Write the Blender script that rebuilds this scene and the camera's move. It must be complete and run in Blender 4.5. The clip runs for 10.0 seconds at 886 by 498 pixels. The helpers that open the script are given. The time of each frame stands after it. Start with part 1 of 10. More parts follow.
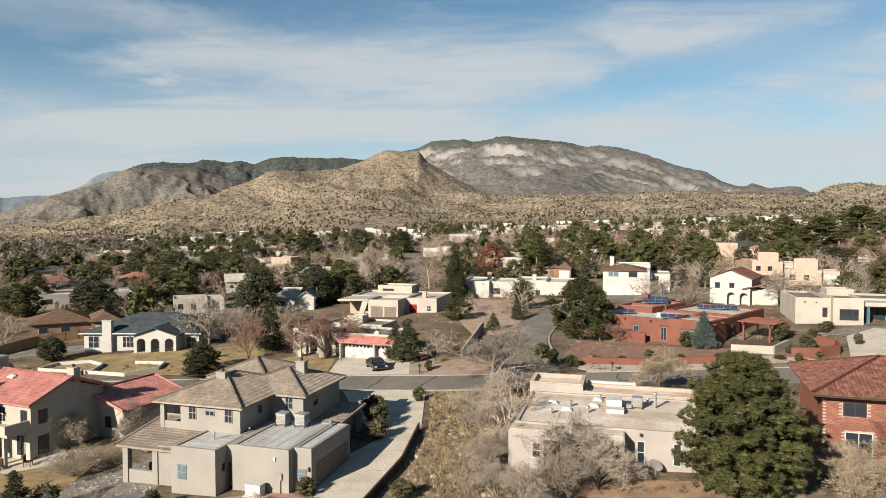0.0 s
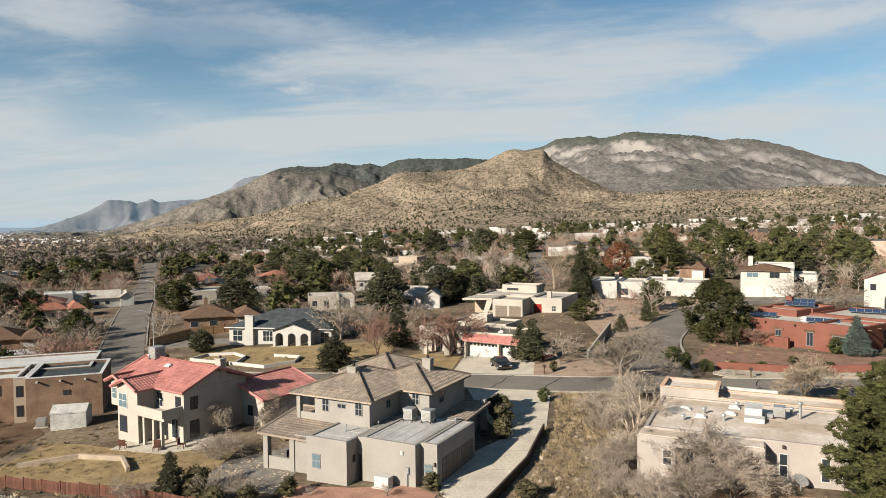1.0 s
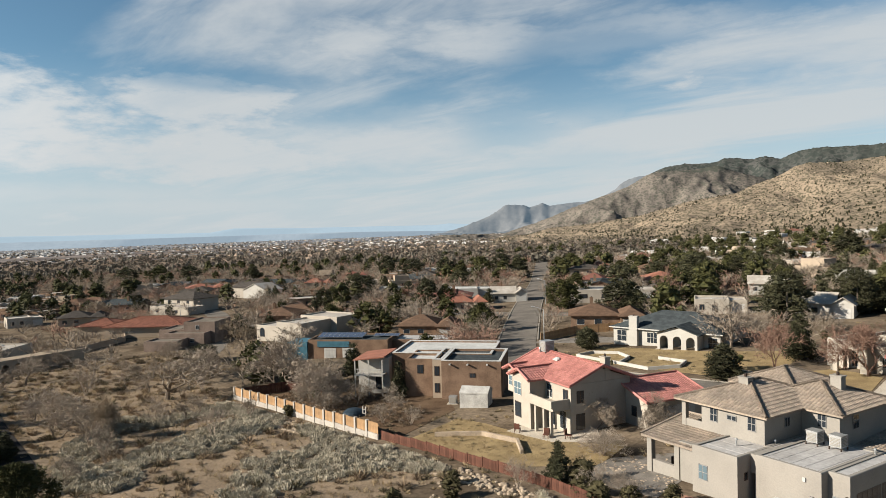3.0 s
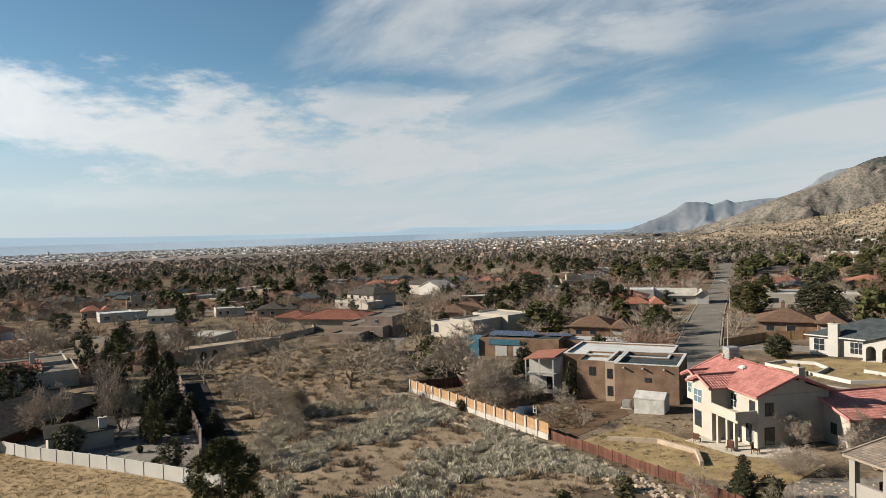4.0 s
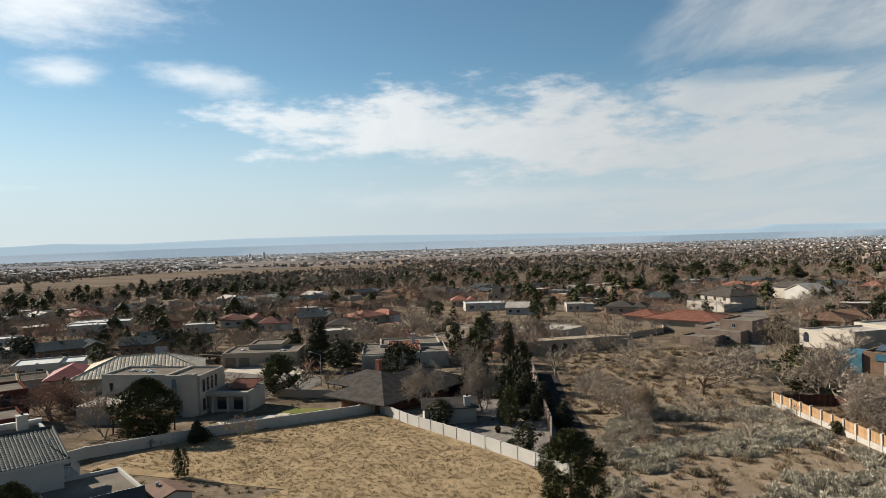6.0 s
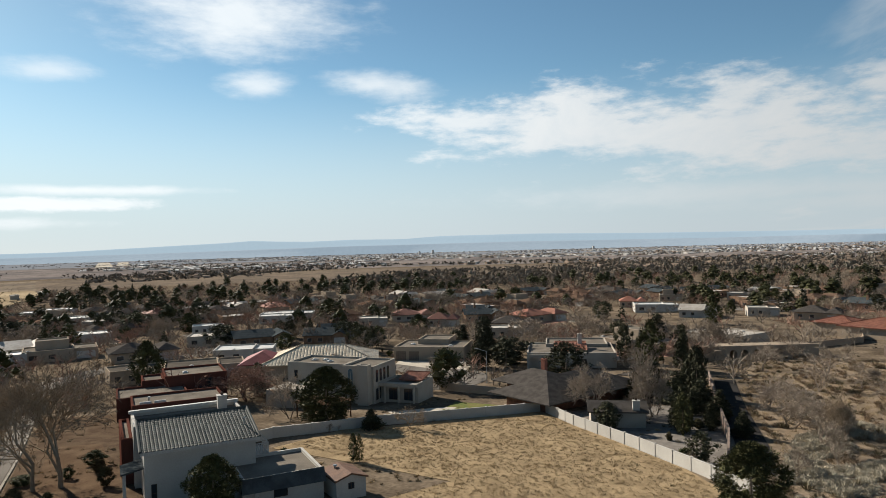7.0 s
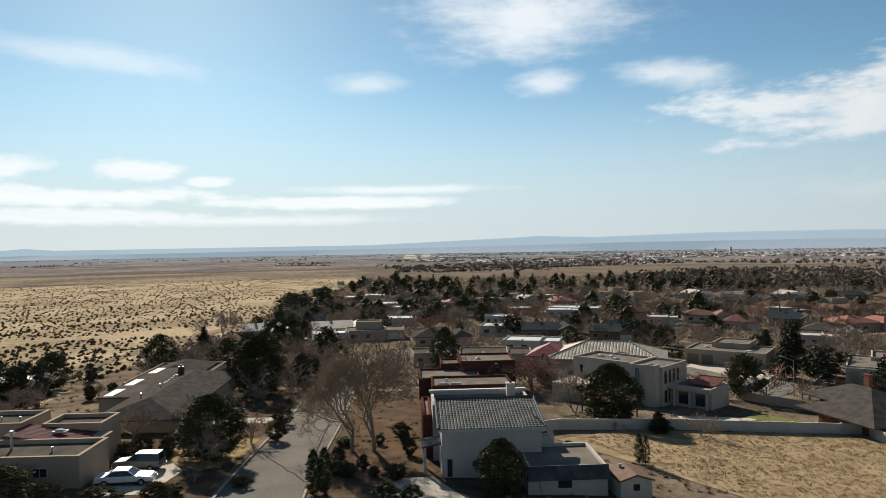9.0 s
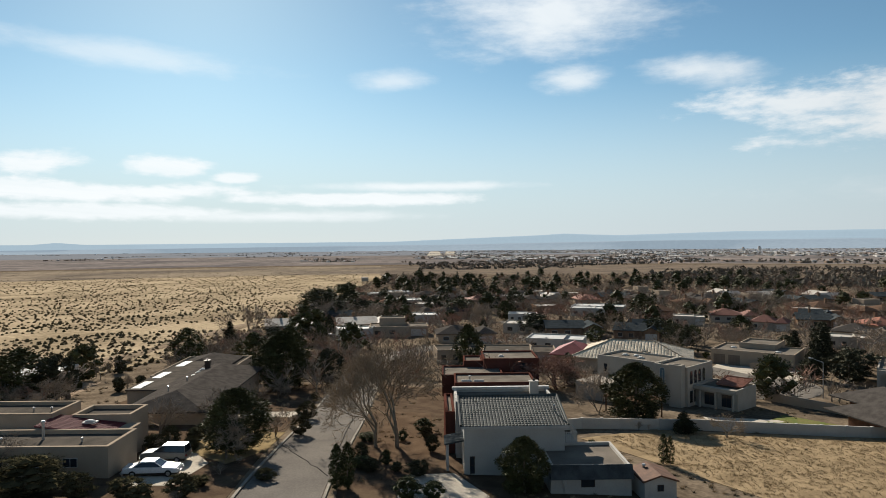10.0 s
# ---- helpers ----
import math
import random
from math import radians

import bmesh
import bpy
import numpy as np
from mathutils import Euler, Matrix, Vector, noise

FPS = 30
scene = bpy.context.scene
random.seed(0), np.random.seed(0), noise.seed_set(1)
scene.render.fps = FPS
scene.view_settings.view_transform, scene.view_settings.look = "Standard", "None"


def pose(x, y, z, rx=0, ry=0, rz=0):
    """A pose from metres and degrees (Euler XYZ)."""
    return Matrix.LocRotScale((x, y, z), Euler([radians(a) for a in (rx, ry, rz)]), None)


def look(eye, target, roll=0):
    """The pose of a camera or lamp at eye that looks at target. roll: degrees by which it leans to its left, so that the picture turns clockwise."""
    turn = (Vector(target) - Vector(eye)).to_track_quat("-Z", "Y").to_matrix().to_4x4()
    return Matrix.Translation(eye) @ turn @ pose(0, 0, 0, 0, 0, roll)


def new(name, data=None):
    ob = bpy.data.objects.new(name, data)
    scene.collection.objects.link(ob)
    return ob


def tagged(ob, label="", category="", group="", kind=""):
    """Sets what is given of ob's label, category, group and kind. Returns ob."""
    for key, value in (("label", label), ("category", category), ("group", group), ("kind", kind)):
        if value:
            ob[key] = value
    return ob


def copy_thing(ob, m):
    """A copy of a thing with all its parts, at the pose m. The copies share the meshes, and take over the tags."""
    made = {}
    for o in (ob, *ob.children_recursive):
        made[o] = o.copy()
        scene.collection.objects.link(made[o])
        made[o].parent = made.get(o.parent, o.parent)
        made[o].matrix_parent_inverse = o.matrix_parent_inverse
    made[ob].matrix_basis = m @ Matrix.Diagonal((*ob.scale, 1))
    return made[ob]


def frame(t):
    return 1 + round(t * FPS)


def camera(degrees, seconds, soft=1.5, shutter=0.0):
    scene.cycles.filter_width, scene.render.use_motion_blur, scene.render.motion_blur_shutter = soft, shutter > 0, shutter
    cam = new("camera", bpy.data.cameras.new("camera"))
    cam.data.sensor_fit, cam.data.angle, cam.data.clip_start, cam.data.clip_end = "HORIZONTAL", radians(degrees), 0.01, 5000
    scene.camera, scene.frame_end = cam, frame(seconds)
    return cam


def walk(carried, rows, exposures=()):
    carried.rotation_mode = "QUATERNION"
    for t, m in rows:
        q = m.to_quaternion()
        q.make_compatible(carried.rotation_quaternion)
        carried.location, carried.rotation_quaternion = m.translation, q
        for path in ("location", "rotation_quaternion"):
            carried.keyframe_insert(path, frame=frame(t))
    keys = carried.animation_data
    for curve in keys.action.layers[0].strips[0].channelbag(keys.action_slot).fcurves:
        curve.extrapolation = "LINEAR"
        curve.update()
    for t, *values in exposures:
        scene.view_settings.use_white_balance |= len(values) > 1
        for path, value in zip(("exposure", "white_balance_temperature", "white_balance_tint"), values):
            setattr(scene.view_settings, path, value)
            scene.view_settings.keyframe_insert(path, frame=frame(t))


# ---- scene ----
EYE = 21.8          # height of the drone over the ground below it
cam = camera(64.82, 10.0, soft=0.5)
PATH = [  # seconds, yaw, pitch, roll
    (0, 0.00, -2.30, -0.00),
    (0.5, 5.97, -2.30, 0.34),
    (1, 10.17, -2.31, 0.49),
    (1.5, 18.83, -2.19, 0.89),
    (2, 26.74, -2.03, 1.05),
    (2.5, 33.90, -1.88, 1.28),
    (4, 54.95, -1.45, 1.54),
    (4.5, 62.00, -1.33, 1.52),
    (5, 69.01, -1.17, 1.58),
    (5.5, 75.91, -1.03, 1.58),
    (7, 96.65, -0.68, 1.38),
    (7.5, 102.31, -0.63, 1.30),
    (8, 108.06, -0.62, 1.17),
    (8.5, 113.94, -0.63, 1.03),
    (9, 119.90, -0.61, 0.94),
    (9.5, 121.95, -0.70, 0.73),
    (10, 121.88, -0.83, 0.52),
]
walk(cam, [(t, pose(0, 0, EYE, 90 + p, r, y)) for t, y, p, r in PATH],
     [(0, 1.06), (3, 1.06), (6, 1.04), (8, 1.0), (10, 0.96)])

# ---- world, sun ----
SUN_YAW, SUN_UP = 141.0, 25.0
SKY = 0.052
SKYTINT = (0.80, 0.985, 0.93, 1)
CLOUD = (5.6, 5.85, 5.95, 1)
HAZE = (4.85, 5.47, 6.05, 1)
CLOUDS = [  # yaw, elevation, half width, half height, slope, density
    (94, 9.4, 8, 1.3, 0.02, 0.9), (85, 8.9, 11, 3.0, 0.02, 1.0), (73, 7.9, 12, 3.6, 0.04, 1.0), (60, 5.8, 13, 2.2, 0.0, 0.9), (58, 10.0, 9, 1.8, 0.02, 0.9),
    (74, 3.2, 18, 0.9, 0.0, 0.5), (62, 2.2, 14, 0.7, 0.0, 0.5), (113, 17.6, 8, 3.0, 0.0, 0.85), (101.3, 12.6, 4.0, 1.0, 0.08, 0.8), (111.2, 12.5, 2.6, 1.0, 0, 0.8), (125.4, 12.7, 2.6, 0.7, 0, 0.6),
    (150, 2.2, 14, 0.7, 0.0, 0.9), (147, 3.7, 13, 0.75, 0.0, 1.0), (131, 3.3, 11, 0.5, 0.0, 0.95), (124, 4.3, 9, 0.35, 0.0, 0.85), (136, 1.9, 10, 0.4, 0.0, 0.8), (151.5, 5.8, 2.9, 0.8, 0, 0.95), (143.8, 5.7, 2.6, 0.8, 0, 0.95), (138.2, 4.9, 1.6, 0.4, 0, 0.9),
    (147, 13.8, 9, 0.9, 0.06, 0.5), (48, 14.6, 9, 2.4, 0.0, 0.85), (39, 14.5, 9, 2.2, 0.0, 0.85), (44, 7.0, 16, 2.4, 0.0, 0.85), (21.6, 11, 3.2, 1.1, 0, 0.9), (8, 12, 12, 3.6, -0.1, 0.85), (-20, 13.5, 14, 2.2, 0.12, 0.85), (-24, 5.8, 16, 2.6, 0.1, 0.8), (27, 14.5, 12, 1.6, -0.05, 0.7),
]


GAPS = [  # clear blue openings in the veil: yaw, elevation, half width, half height, slope, depth
    (10.5, 16.4, 9, 2.6, 0.05, 1.0), (29, 13.0, 8, 2.8, -0.05, 1.0), (-20, 11.4, 17, 1.9, -0.19, 1.0), (-8, 17.0, 6, 2.2, 0, 0.9), (31, 11.5, 8, 2.8, 0, 1.0), (36, 7.6, 4.4, 2.4, 0, 0.9),
    (57, 11.8, 7, 1.1, 0, 0.8), (48, 9.2, 6, 0.9, 0, 0.7), (30, 5.0, 6, 1.5, 0, 0.5), (-26, 7.0, 9, 1.2, -0.1, 0.5),
]


def build_world():
    w = bpy.data.worlds.new("sky")
    scene.world = w
    w.use_nodes = True
    nt = w.node_tree
    nt.nodes.clear()
    N, L = nt.nodes.new, nt.links.new
    out, bg = N("ShaderNodeOutputWorld"), N("ShaderNodeBackground")
    sky = N("ShaderNodeTexSky")
    sky.sky_type, sky.sun_disc = "NISHITA", False
    sky.sun_elevation = radians(SUN_UP)
    # the sky's rotation runs clockwise from +y
    sky.sun_rotation = radians(-SUN_YAW)
    sky.altitude, sky.air_density, sky.dust_density, sky.ozone_density = 1800, 1.0, 0.6, 1.6
    bg.inputs["Strength"].default_value = SKY
    # cirrus: a veil thinning out towards the south-west and a few separate clouds
    tc, sep = N("ShaderNodeTexCoord"), N("ShaderNodeSeparateXYZ")
    L(tc.outputs["Generated"], sep.inputs[0])

    def calc(op, a, b=None, c=None):
        n = N("ShaderNodeMath")
        n.operation = op
        for i, v in enumerate((a, b, c)):
            if v is None:
                continue
            if isinstance(v, (int, float)):
                n.inputs[i].default_value = v
            else:
                L(v, n.inputs[i])
        return n.outputs[0]

    def ramp(v, a, b, c=0.0, d=1.0):
        n = N("ShaderNodeMapRange")
        n.interpolation_type = "SMOOTHSTEP"
        L(v, n.inputs[0])
        for i, k in enumerate((a, b, c, d)):
            n.inputs[i + 1].default_value = k
        return n.outputs[0]
    x, y, z = sep.outputs
    yaw = calc("MULTIPLY", calc("ARCTAN2", calc("MULTIPLY", x, -1.0), y), 57.2958)
    up = calc("MULTIPLY", calc("ARCSINE", calc("MINIMUM", calc("MAXIMUM", z, -1.0), 1.0)), 57.2958)
    # positions on a flat cloud deck overhead
    deck = N("ShaderNodeCombineXYZ")
    dz = calc("ADD", calc("MAXIMUM", z, 0.0), 0.10)
    L(calc("DIVIDE", x, dz), deck.inputs[0])
    L(calc("DIVIDE", y, dz), deck.inputs[1])
    mp = N("ShaderNodeMapping")
    mp.inputs["Rotation"].default_value = (0, 0, radians(-32))
    mp.inputs["Scale"].default_value = (0.55, 1.5, 1.0)
    L(deck.outputs[0], mp.inputs["Vector"])
    big, fine = N("ShaderNodeTexNoise"), N("ShaderNodeTexNoise")
    big.inputs["Scale"].default_value, big.inputs["Detail"].default_value, big.inputs["Roughness"].default_value, big.inputs["Distortion"].default_value = 0.55, 7, 0.55, 0.7
    fine.inputs["Scale"].default_value, fine.inputs["Detail"].default_value, fine.inputs["Roughness"].default_value, fine.inputs["Distortion"].default_value = 1.9, 9, 0.62, 0.5
    L(mp.outputs[0], big.inputs["Vector"])
    L(mp.outputs[0], fine.inputs["Vector"])
    # wavy edges for the separate clouds
    wob = N("ShaderNodeTexNoise")
    wob.inputs["Scale"].default_value, wob.inputs["Detail"].default_value, wob.inputs["Roughness"].default_value = 7.0, 8, 0.6
    stretch = N("ShaderNodeMapping")
    stretch.inputs["Scale"].default_value = (1, 1, 3.2)
    L(tc.outputs["Generated"], stretch.inputs["Vector"])
    L(stretch.outputs[0], wob.inputs["Vector"])
    rag = N("ShaderNodeTexNoise")
    rag.inputs["Scale"].default_value, rag.inputs["Detail"].default_value, rag.inputs["Roughness"].default_value = 24.0, 6, 0.6
    L(stretch.outputs[0], rag.inputs["Vector"])
    wobble = calc("MULTIPLY_ADD", wob.outputs["Fac"], 3.6, calc("MULTIPLY_ADD", rag.outputs["Fac"], 1.5, -2.55))
    total = None
    for cy, ce, hy, he, tilt, power in CLOUDS:
        a = calc("SUBTRACT", yaw, cy)
        b = calc("SUBTRACT", calc("SUBTRACT", up, ce), calc("MULTIPLY", a, tilt))
        a, b = calc("DIVIDE", a, hy), calc("DIVIDE", b, he)
        r = calc("SQRT", calc("ADD", calc("MULTIPLY", a, a), calc("MULTIPLY", b, b)))
        thin = power < 0.88
        k = calc("MULTIPLY", ramp(calc("MULTIPLY_ADD", wobble, 0.6 if thin else 0.78, r), 1.5 if thin else 1.22, 0.05 if thin else 0.4), power)
        total = k if total is None else calc("MAXIMUM", total, k)
    total = calc("MULTIPLY", total, ramp(fine.outputs["Fac"], 0.25, 0.6, 0.8, 1.0))
    clear = None
    for cy, ce, hy, he, tilt, depth in GAPS:
        a = calc("SUBTRACT", yaw, cy)
        b = calc("SUBTRACT", calc("SUBTRACT", up, ce), calc("MULTIPLY", a, tilt))
        a, b = calc("DIVIDE", a, hy), calc("DIVIDE", b, he)
        r = calc("SQRT", calc("ADD", calc("MULTIPLY", a, a), calc("MULTIPLY", b, b)))
        k = ramp(calc("MULTIPLY_ADD", wobble, 0.5, r), 1.35, 0.25, 1.0, 1.0 - depth)
        clear = k if clear is None else calc("MINIMUM", clear, k)
    # the veil also ends behind the view, to weaken the fill light
    cover = calc("ADD", ramp(yaw, 45.0, 98.0, 0.25, -0.14), ramp(yaw, -90.0, -45.0, -0.36, 0.0))
    veil = ramp(calc("ADD", calc("MULTIPLY_ADD", fine.outputs["Fac"], 0.35, big.outputs["Fac"]), cover), 0.77, 1.04, 0.0, 0.85)
    veil = calc("MULTIPLY", veil, ramp(up, 0.0, 5.0, 0.75, 1.0))
    veil = calc("MULTIPLY", veil, ramp(up, 18.0, 42.0, 1.0, 0.12))   # unseen sky overhead left cloudless, to weaken the fill light
    veil = calc("MULTIPLY", veil, clear)
    mass = calc("MAXIMUM", veil, calc("MULTIPLY", total, ramp(clear, 0.0, 1.0, 0.35, 1.0)))
    haze = ramp(up, 14.0, 0.0, 0.0, 0.9)
    mix = N("ShaderNodeMix")
    mix.data_type = "RGBA"
    L(mass, mix.inputs["Factor"])
    tint = N("ShaderNodeMix")
    tint.data_type, tint.blend_type = "RGBA", "MULTIPLY"
    tint.inputs["Factor"].default_value = 1.0
    tint.inputs["B"].default_value = SKYTINT
    L(sky.outputs[0], tint.inputs["A"])
    hz = N("ShaderNodeMix")
    hz.data_type = "RGBA"
    L(haze, hz.inputs["Factor"])
    L(tint.outputs["Result"], hz.inputs["A"])
    hz.inputs["B"].default_value = HAZE
    L(hz.outputs["Result"], mix.inputs["A"])
    mix.inputs["B"].default_value = CLOUD
    # thin cloud and haze scatter more light forwards, near the sun
    sv = (-math.sin(radians(SUN_YAW)) * math.cos(radians(SUN_UP)), math.cos(radians(SUN_YAW)) * math.cos(radians(SUN_UP)), math.sin(radians(SUN_UP)))
    dot = calc("ADD", calc("ADD", calc("MULTIPLY", x, sv[0]), calc("MULTIPLY", y, sv[1])), calc("MULTIPLY", z, sv[2]))
    fwd = ramp(dot, 0.2, 0.95, 1.02, 1.68)
    low = ramp(dot, 0.2, 0.95, 1.0, 1.22)
    for col, node, gain in ((CLOUD, mix, fwd), (HAZE, hz, low)):
        sc = N("ShaderNodeVectorMath")
        sc.operation = "SCALE"
        sc.inputs[0].default_value = col[:3]
        L(gain, sc.inputs["Scale"])
        L(sc.outputs[0], node.inputs["B"])
    L(mix.outputs["Result"], bg.inputs[0])
    L(bg.outputs[0], out.inputs[0])


build_world()
sun = new("sun", bpy.data.lights.new("sun", "SUN"))
sun.data.energy, sun.data.angle, sun.data.color = 5.0, radians(0.55), (1.0, 0.92, 0.80)
sy, su = radians(SUN_YAW), radians(SUN_UP)
sun.matrix_world = look((-math.sin(sy) * math.cos(su) * 300, math.cos(sy) * math.cos(su) * 300, math.sin(su) * 300), (0, 0, 0))

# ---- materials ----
SHADE_DIM = 0.84   # every base colour is darkened by this, to deepen the shade


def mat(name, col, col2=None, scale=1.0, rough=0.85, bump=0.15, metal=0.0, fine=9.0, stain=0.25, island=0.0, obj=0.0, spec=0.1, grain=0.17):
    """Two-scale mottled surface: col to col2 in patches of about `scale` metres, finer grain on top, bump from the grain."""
    spec = 0.0 if rough >= 0.9 else spec   # earth, stucco and foliage have no sheen
    m = bpy.data.materials.new(name)
    m.use_nodes = True
    nt = m.node_tree
    b = nt.nodes["Principled BSDF"]
    N, L = nt.nodes.new, nt.links.new
    tc = N("ShaderNodeTexCoord")
    col, col2 = tuple(c * SHADE_DIM for c in col), col2 and tuple(c * SHADE_DIM for c in col2)
    n1, n2 = N("ShaderNodeTexNoise"), N("ShaderNodeTexNoise")
    n1.inputs["Scale"].default_value, n1.inputs["Detail"].default_value = 1.0 / scale, 4
    n2.inputs["Scale"].default_value, n2.inputs["Detail"].default_value = fine / scale, 3
    L(tc.outputs["Object"], n1.inputs["Vector"])
    L(tc.outputs["Object"], n2.inputs["Vector"])
    mix = N("ShaderNodeMix")
    mix.data_type = "RGBA"
    c2 = col2 or tuple(c * (1 - stain) for c in col)
    mix.inputs["A"].default_value, mix.inputs["B"].default_value = (*col, 1), (*c2, 1)
    ramp = N("ShaderNodeMapRange")
    ramp.inputs[1].default_value, ramp.inputs[2].default_value = 0.38, 0.64
    L(n1.outputs["Fac"], ramp.inputs[0])
    L(ramp.outputs[0], mix.inputs["Factor"])
    hsv = N("ShaderNodeHueSaturation")
    L(mix.outputs["Result"], hsv.inputs["Color"])
    val = N("ShaderNodeMapRange")
    val.inputs[1].default_value, val.inputs[2].default_value, val.inputs[3].default_value, val.inputs[4].default_value = 0.3, 0.7, 1 - grain, 1 + grain
    L(n2.outputs["Fac"], val.inputs[0])
    last = val.outputs[0]
    for kind, amount in (("ShaderNodeNewGeometry", island), ("ShaderNodeObjectInfo", obj)):
        if amount:
            src = N(kind)
            rnd = src.outputs["Random Per Island"] if kind == "ShaderNodeNewGeometry" else src.outputs["Random"]
            mr, mu = N("ShaderNodeMapRange"), N("ShaderNodeMath")
            mr.inputs[3].default_value, mr.inputs[4].default_value = 1 - amount, 1 + amount
            mu.operation = "MULTIPLY"
            L(rnd, mr.inputs[0])
            L(mr.outputs[0], mu.inputs[0])
            L(last, mu.inputs[1])
            last = mu.outputs[0]
    L(last, hsv.inputs["Value"])
    L(hsv.outputs["Color"], b.inputs["Base Color"])
    b.inputs["Roughness"].default_value, b.inputs["Metallic"].default_value = rough, metal
    b.inputs["Specular IOR Level"].default_value = spec
    if bump:
        bp = N("ShaderNodeBump")
        bp.inputs["Strength"].default_value, bp.inputs["Distance"].default_value = bump, 0.05
        L(n2.outputs["Fac"], bp.inputs["Height"])
        L(bp.outputs[0], b.inputs["Normal"])
    return m


def glass_mat(name, col, rough=0.06):
    m = bpy.data.materials.new(name)
    m.use_nodes = True
    b = m.node_tree.nodes["Principled BSDF"]
    b.inputs["Base Color"].default_value = (*col, 1)
    b.inputs["Roughness"].default_value = rough
    b.inputs["Specular IOR Level"].default_value = 0.6
    return m

# ---- terrain ----
UP_X, UP_Y = 0.906, 0.423   # uphill, towards the mountains


def smooth(a, b, v):
    k = min(1.0, max(0.0, (v - a) / (b - a)))
    return k * k * (3 - 2 * k)


def soft(v, k):
    """v above zero, rounded off over about k metres."""
    return 0.5 * (v + math.sqrt(v * v + k * k))


def land(x, y):
    """Height of the ground."""
    s = x * UP_X + y * UP_Y
    z = 0.06 * s - 0.025 * soft(s - 110, 40) + 0.036 * soft(-s - 110, 60) + 0.014 * soft(-s - 420, 120)
    z += 2.6 * math.exp(-((x + 30) ** 2 + (y + 72) ** 2) / 3800)   # rise by the street
    return z


# ---- end of land

class Shape:
    """Vertices and faces of one mesh."""

    def __init__(self):
        self.v, self.f = [], []

    def add(self, verts, faces):
        n = len(self.v)
        self.v += [tuple(p) for p in verts]
        self.f += [tuple(i + n for i in q) for q in faces]
        return self

    def box(self, x0, y0, z0, x1, y1, z1):
        return self.add([(x0, y0, z0), (x1, y0, z0), (x1, y1, z0), (x0, y1, z0), (x0, y0, z1), (x1, y0, z1), (x1, y1, z1), (x0, y1, z1)],
                        [(3, 2, 1, 0), (4, 5, 6, 7), (0, 1, 5, 4), (1, 2, 6, 5), (2, 3, 7, 6), (3, 0, 4, 7)])

    def prism(self, poly, z0, z1):
        n = len(poly)
        return self.add([(x, y, z0) for x, y in poly] + [(x, y, z1) for x, y in poly],
                        [tuple(range(n))[::-1], tuple(range(n, 2 * n))] + [(i, (i + 1) % n, n + (i + 1) % n, n + i) for i in range(n)])

    def tube(self, p, q, r0, r1, n=6, cap=False):
        p, q = Vector(p), Vector(q)
        d = (q - p).normalized()
        a = d.orthogonal().normalized()
        b = d.cross(a)
        vs = []
        for c, r in ((p, r0), (q, r1)):
            for i in range(n):
                k = 2 * math.pi * i / n
                vs.append(c + (a * math.cos(k) + b * math.sin(k)) * r)
        fs = [(i, (i + 1) % n, n + (i + 1) % n, n + i) for i in range(n)]
        if cap:
            fs += [tuple(range(n))[::-1], tuple(range(n, 2 * n))]
        return self.add(vs, fs)

    def moved(self, m):
        self.v = [tuple(m @ Vector(p)) for p in self.v]
        return self


def mesh_of(name, shape, material, smooth_faces=False):
    me = bpy.data.meshes.new(name)
    me.from_pydata(shape.v, [], shape.f)
    me.materials.append(material)
    if smooth_faces:
        me.polygons.foreach_set("use_smooth", [True] * len(me.polygons))
    me.update()
    return me


def part(name, shape, material, parent=None, label="", smooth_faces=False):
    ob = new(name, mesh_of(name, shape, material, smooth_faces))
    if parent:
        ob.parent = parent
    return tagged(ob, label)


def thing(name, m, label, category, group="", kind=""):
    ob = new(name)
    ob.empty_display_size = 0.3
    ob.matrix_world = m
    return tagged(ob, label, category, group, kind)


def on_land(x, y, rz=0, dz=0.0):
    return pose(x, y, land(x, y) + dz, 0, 0, rz)


# ---- ground, hills ----
M_GROUND = mat("dry_earth", (0.20, 0.155, 0.11), (0.098, 0.075, 0.053), 7.0, 0.95, 0.5, fine=14, grain=0.28)


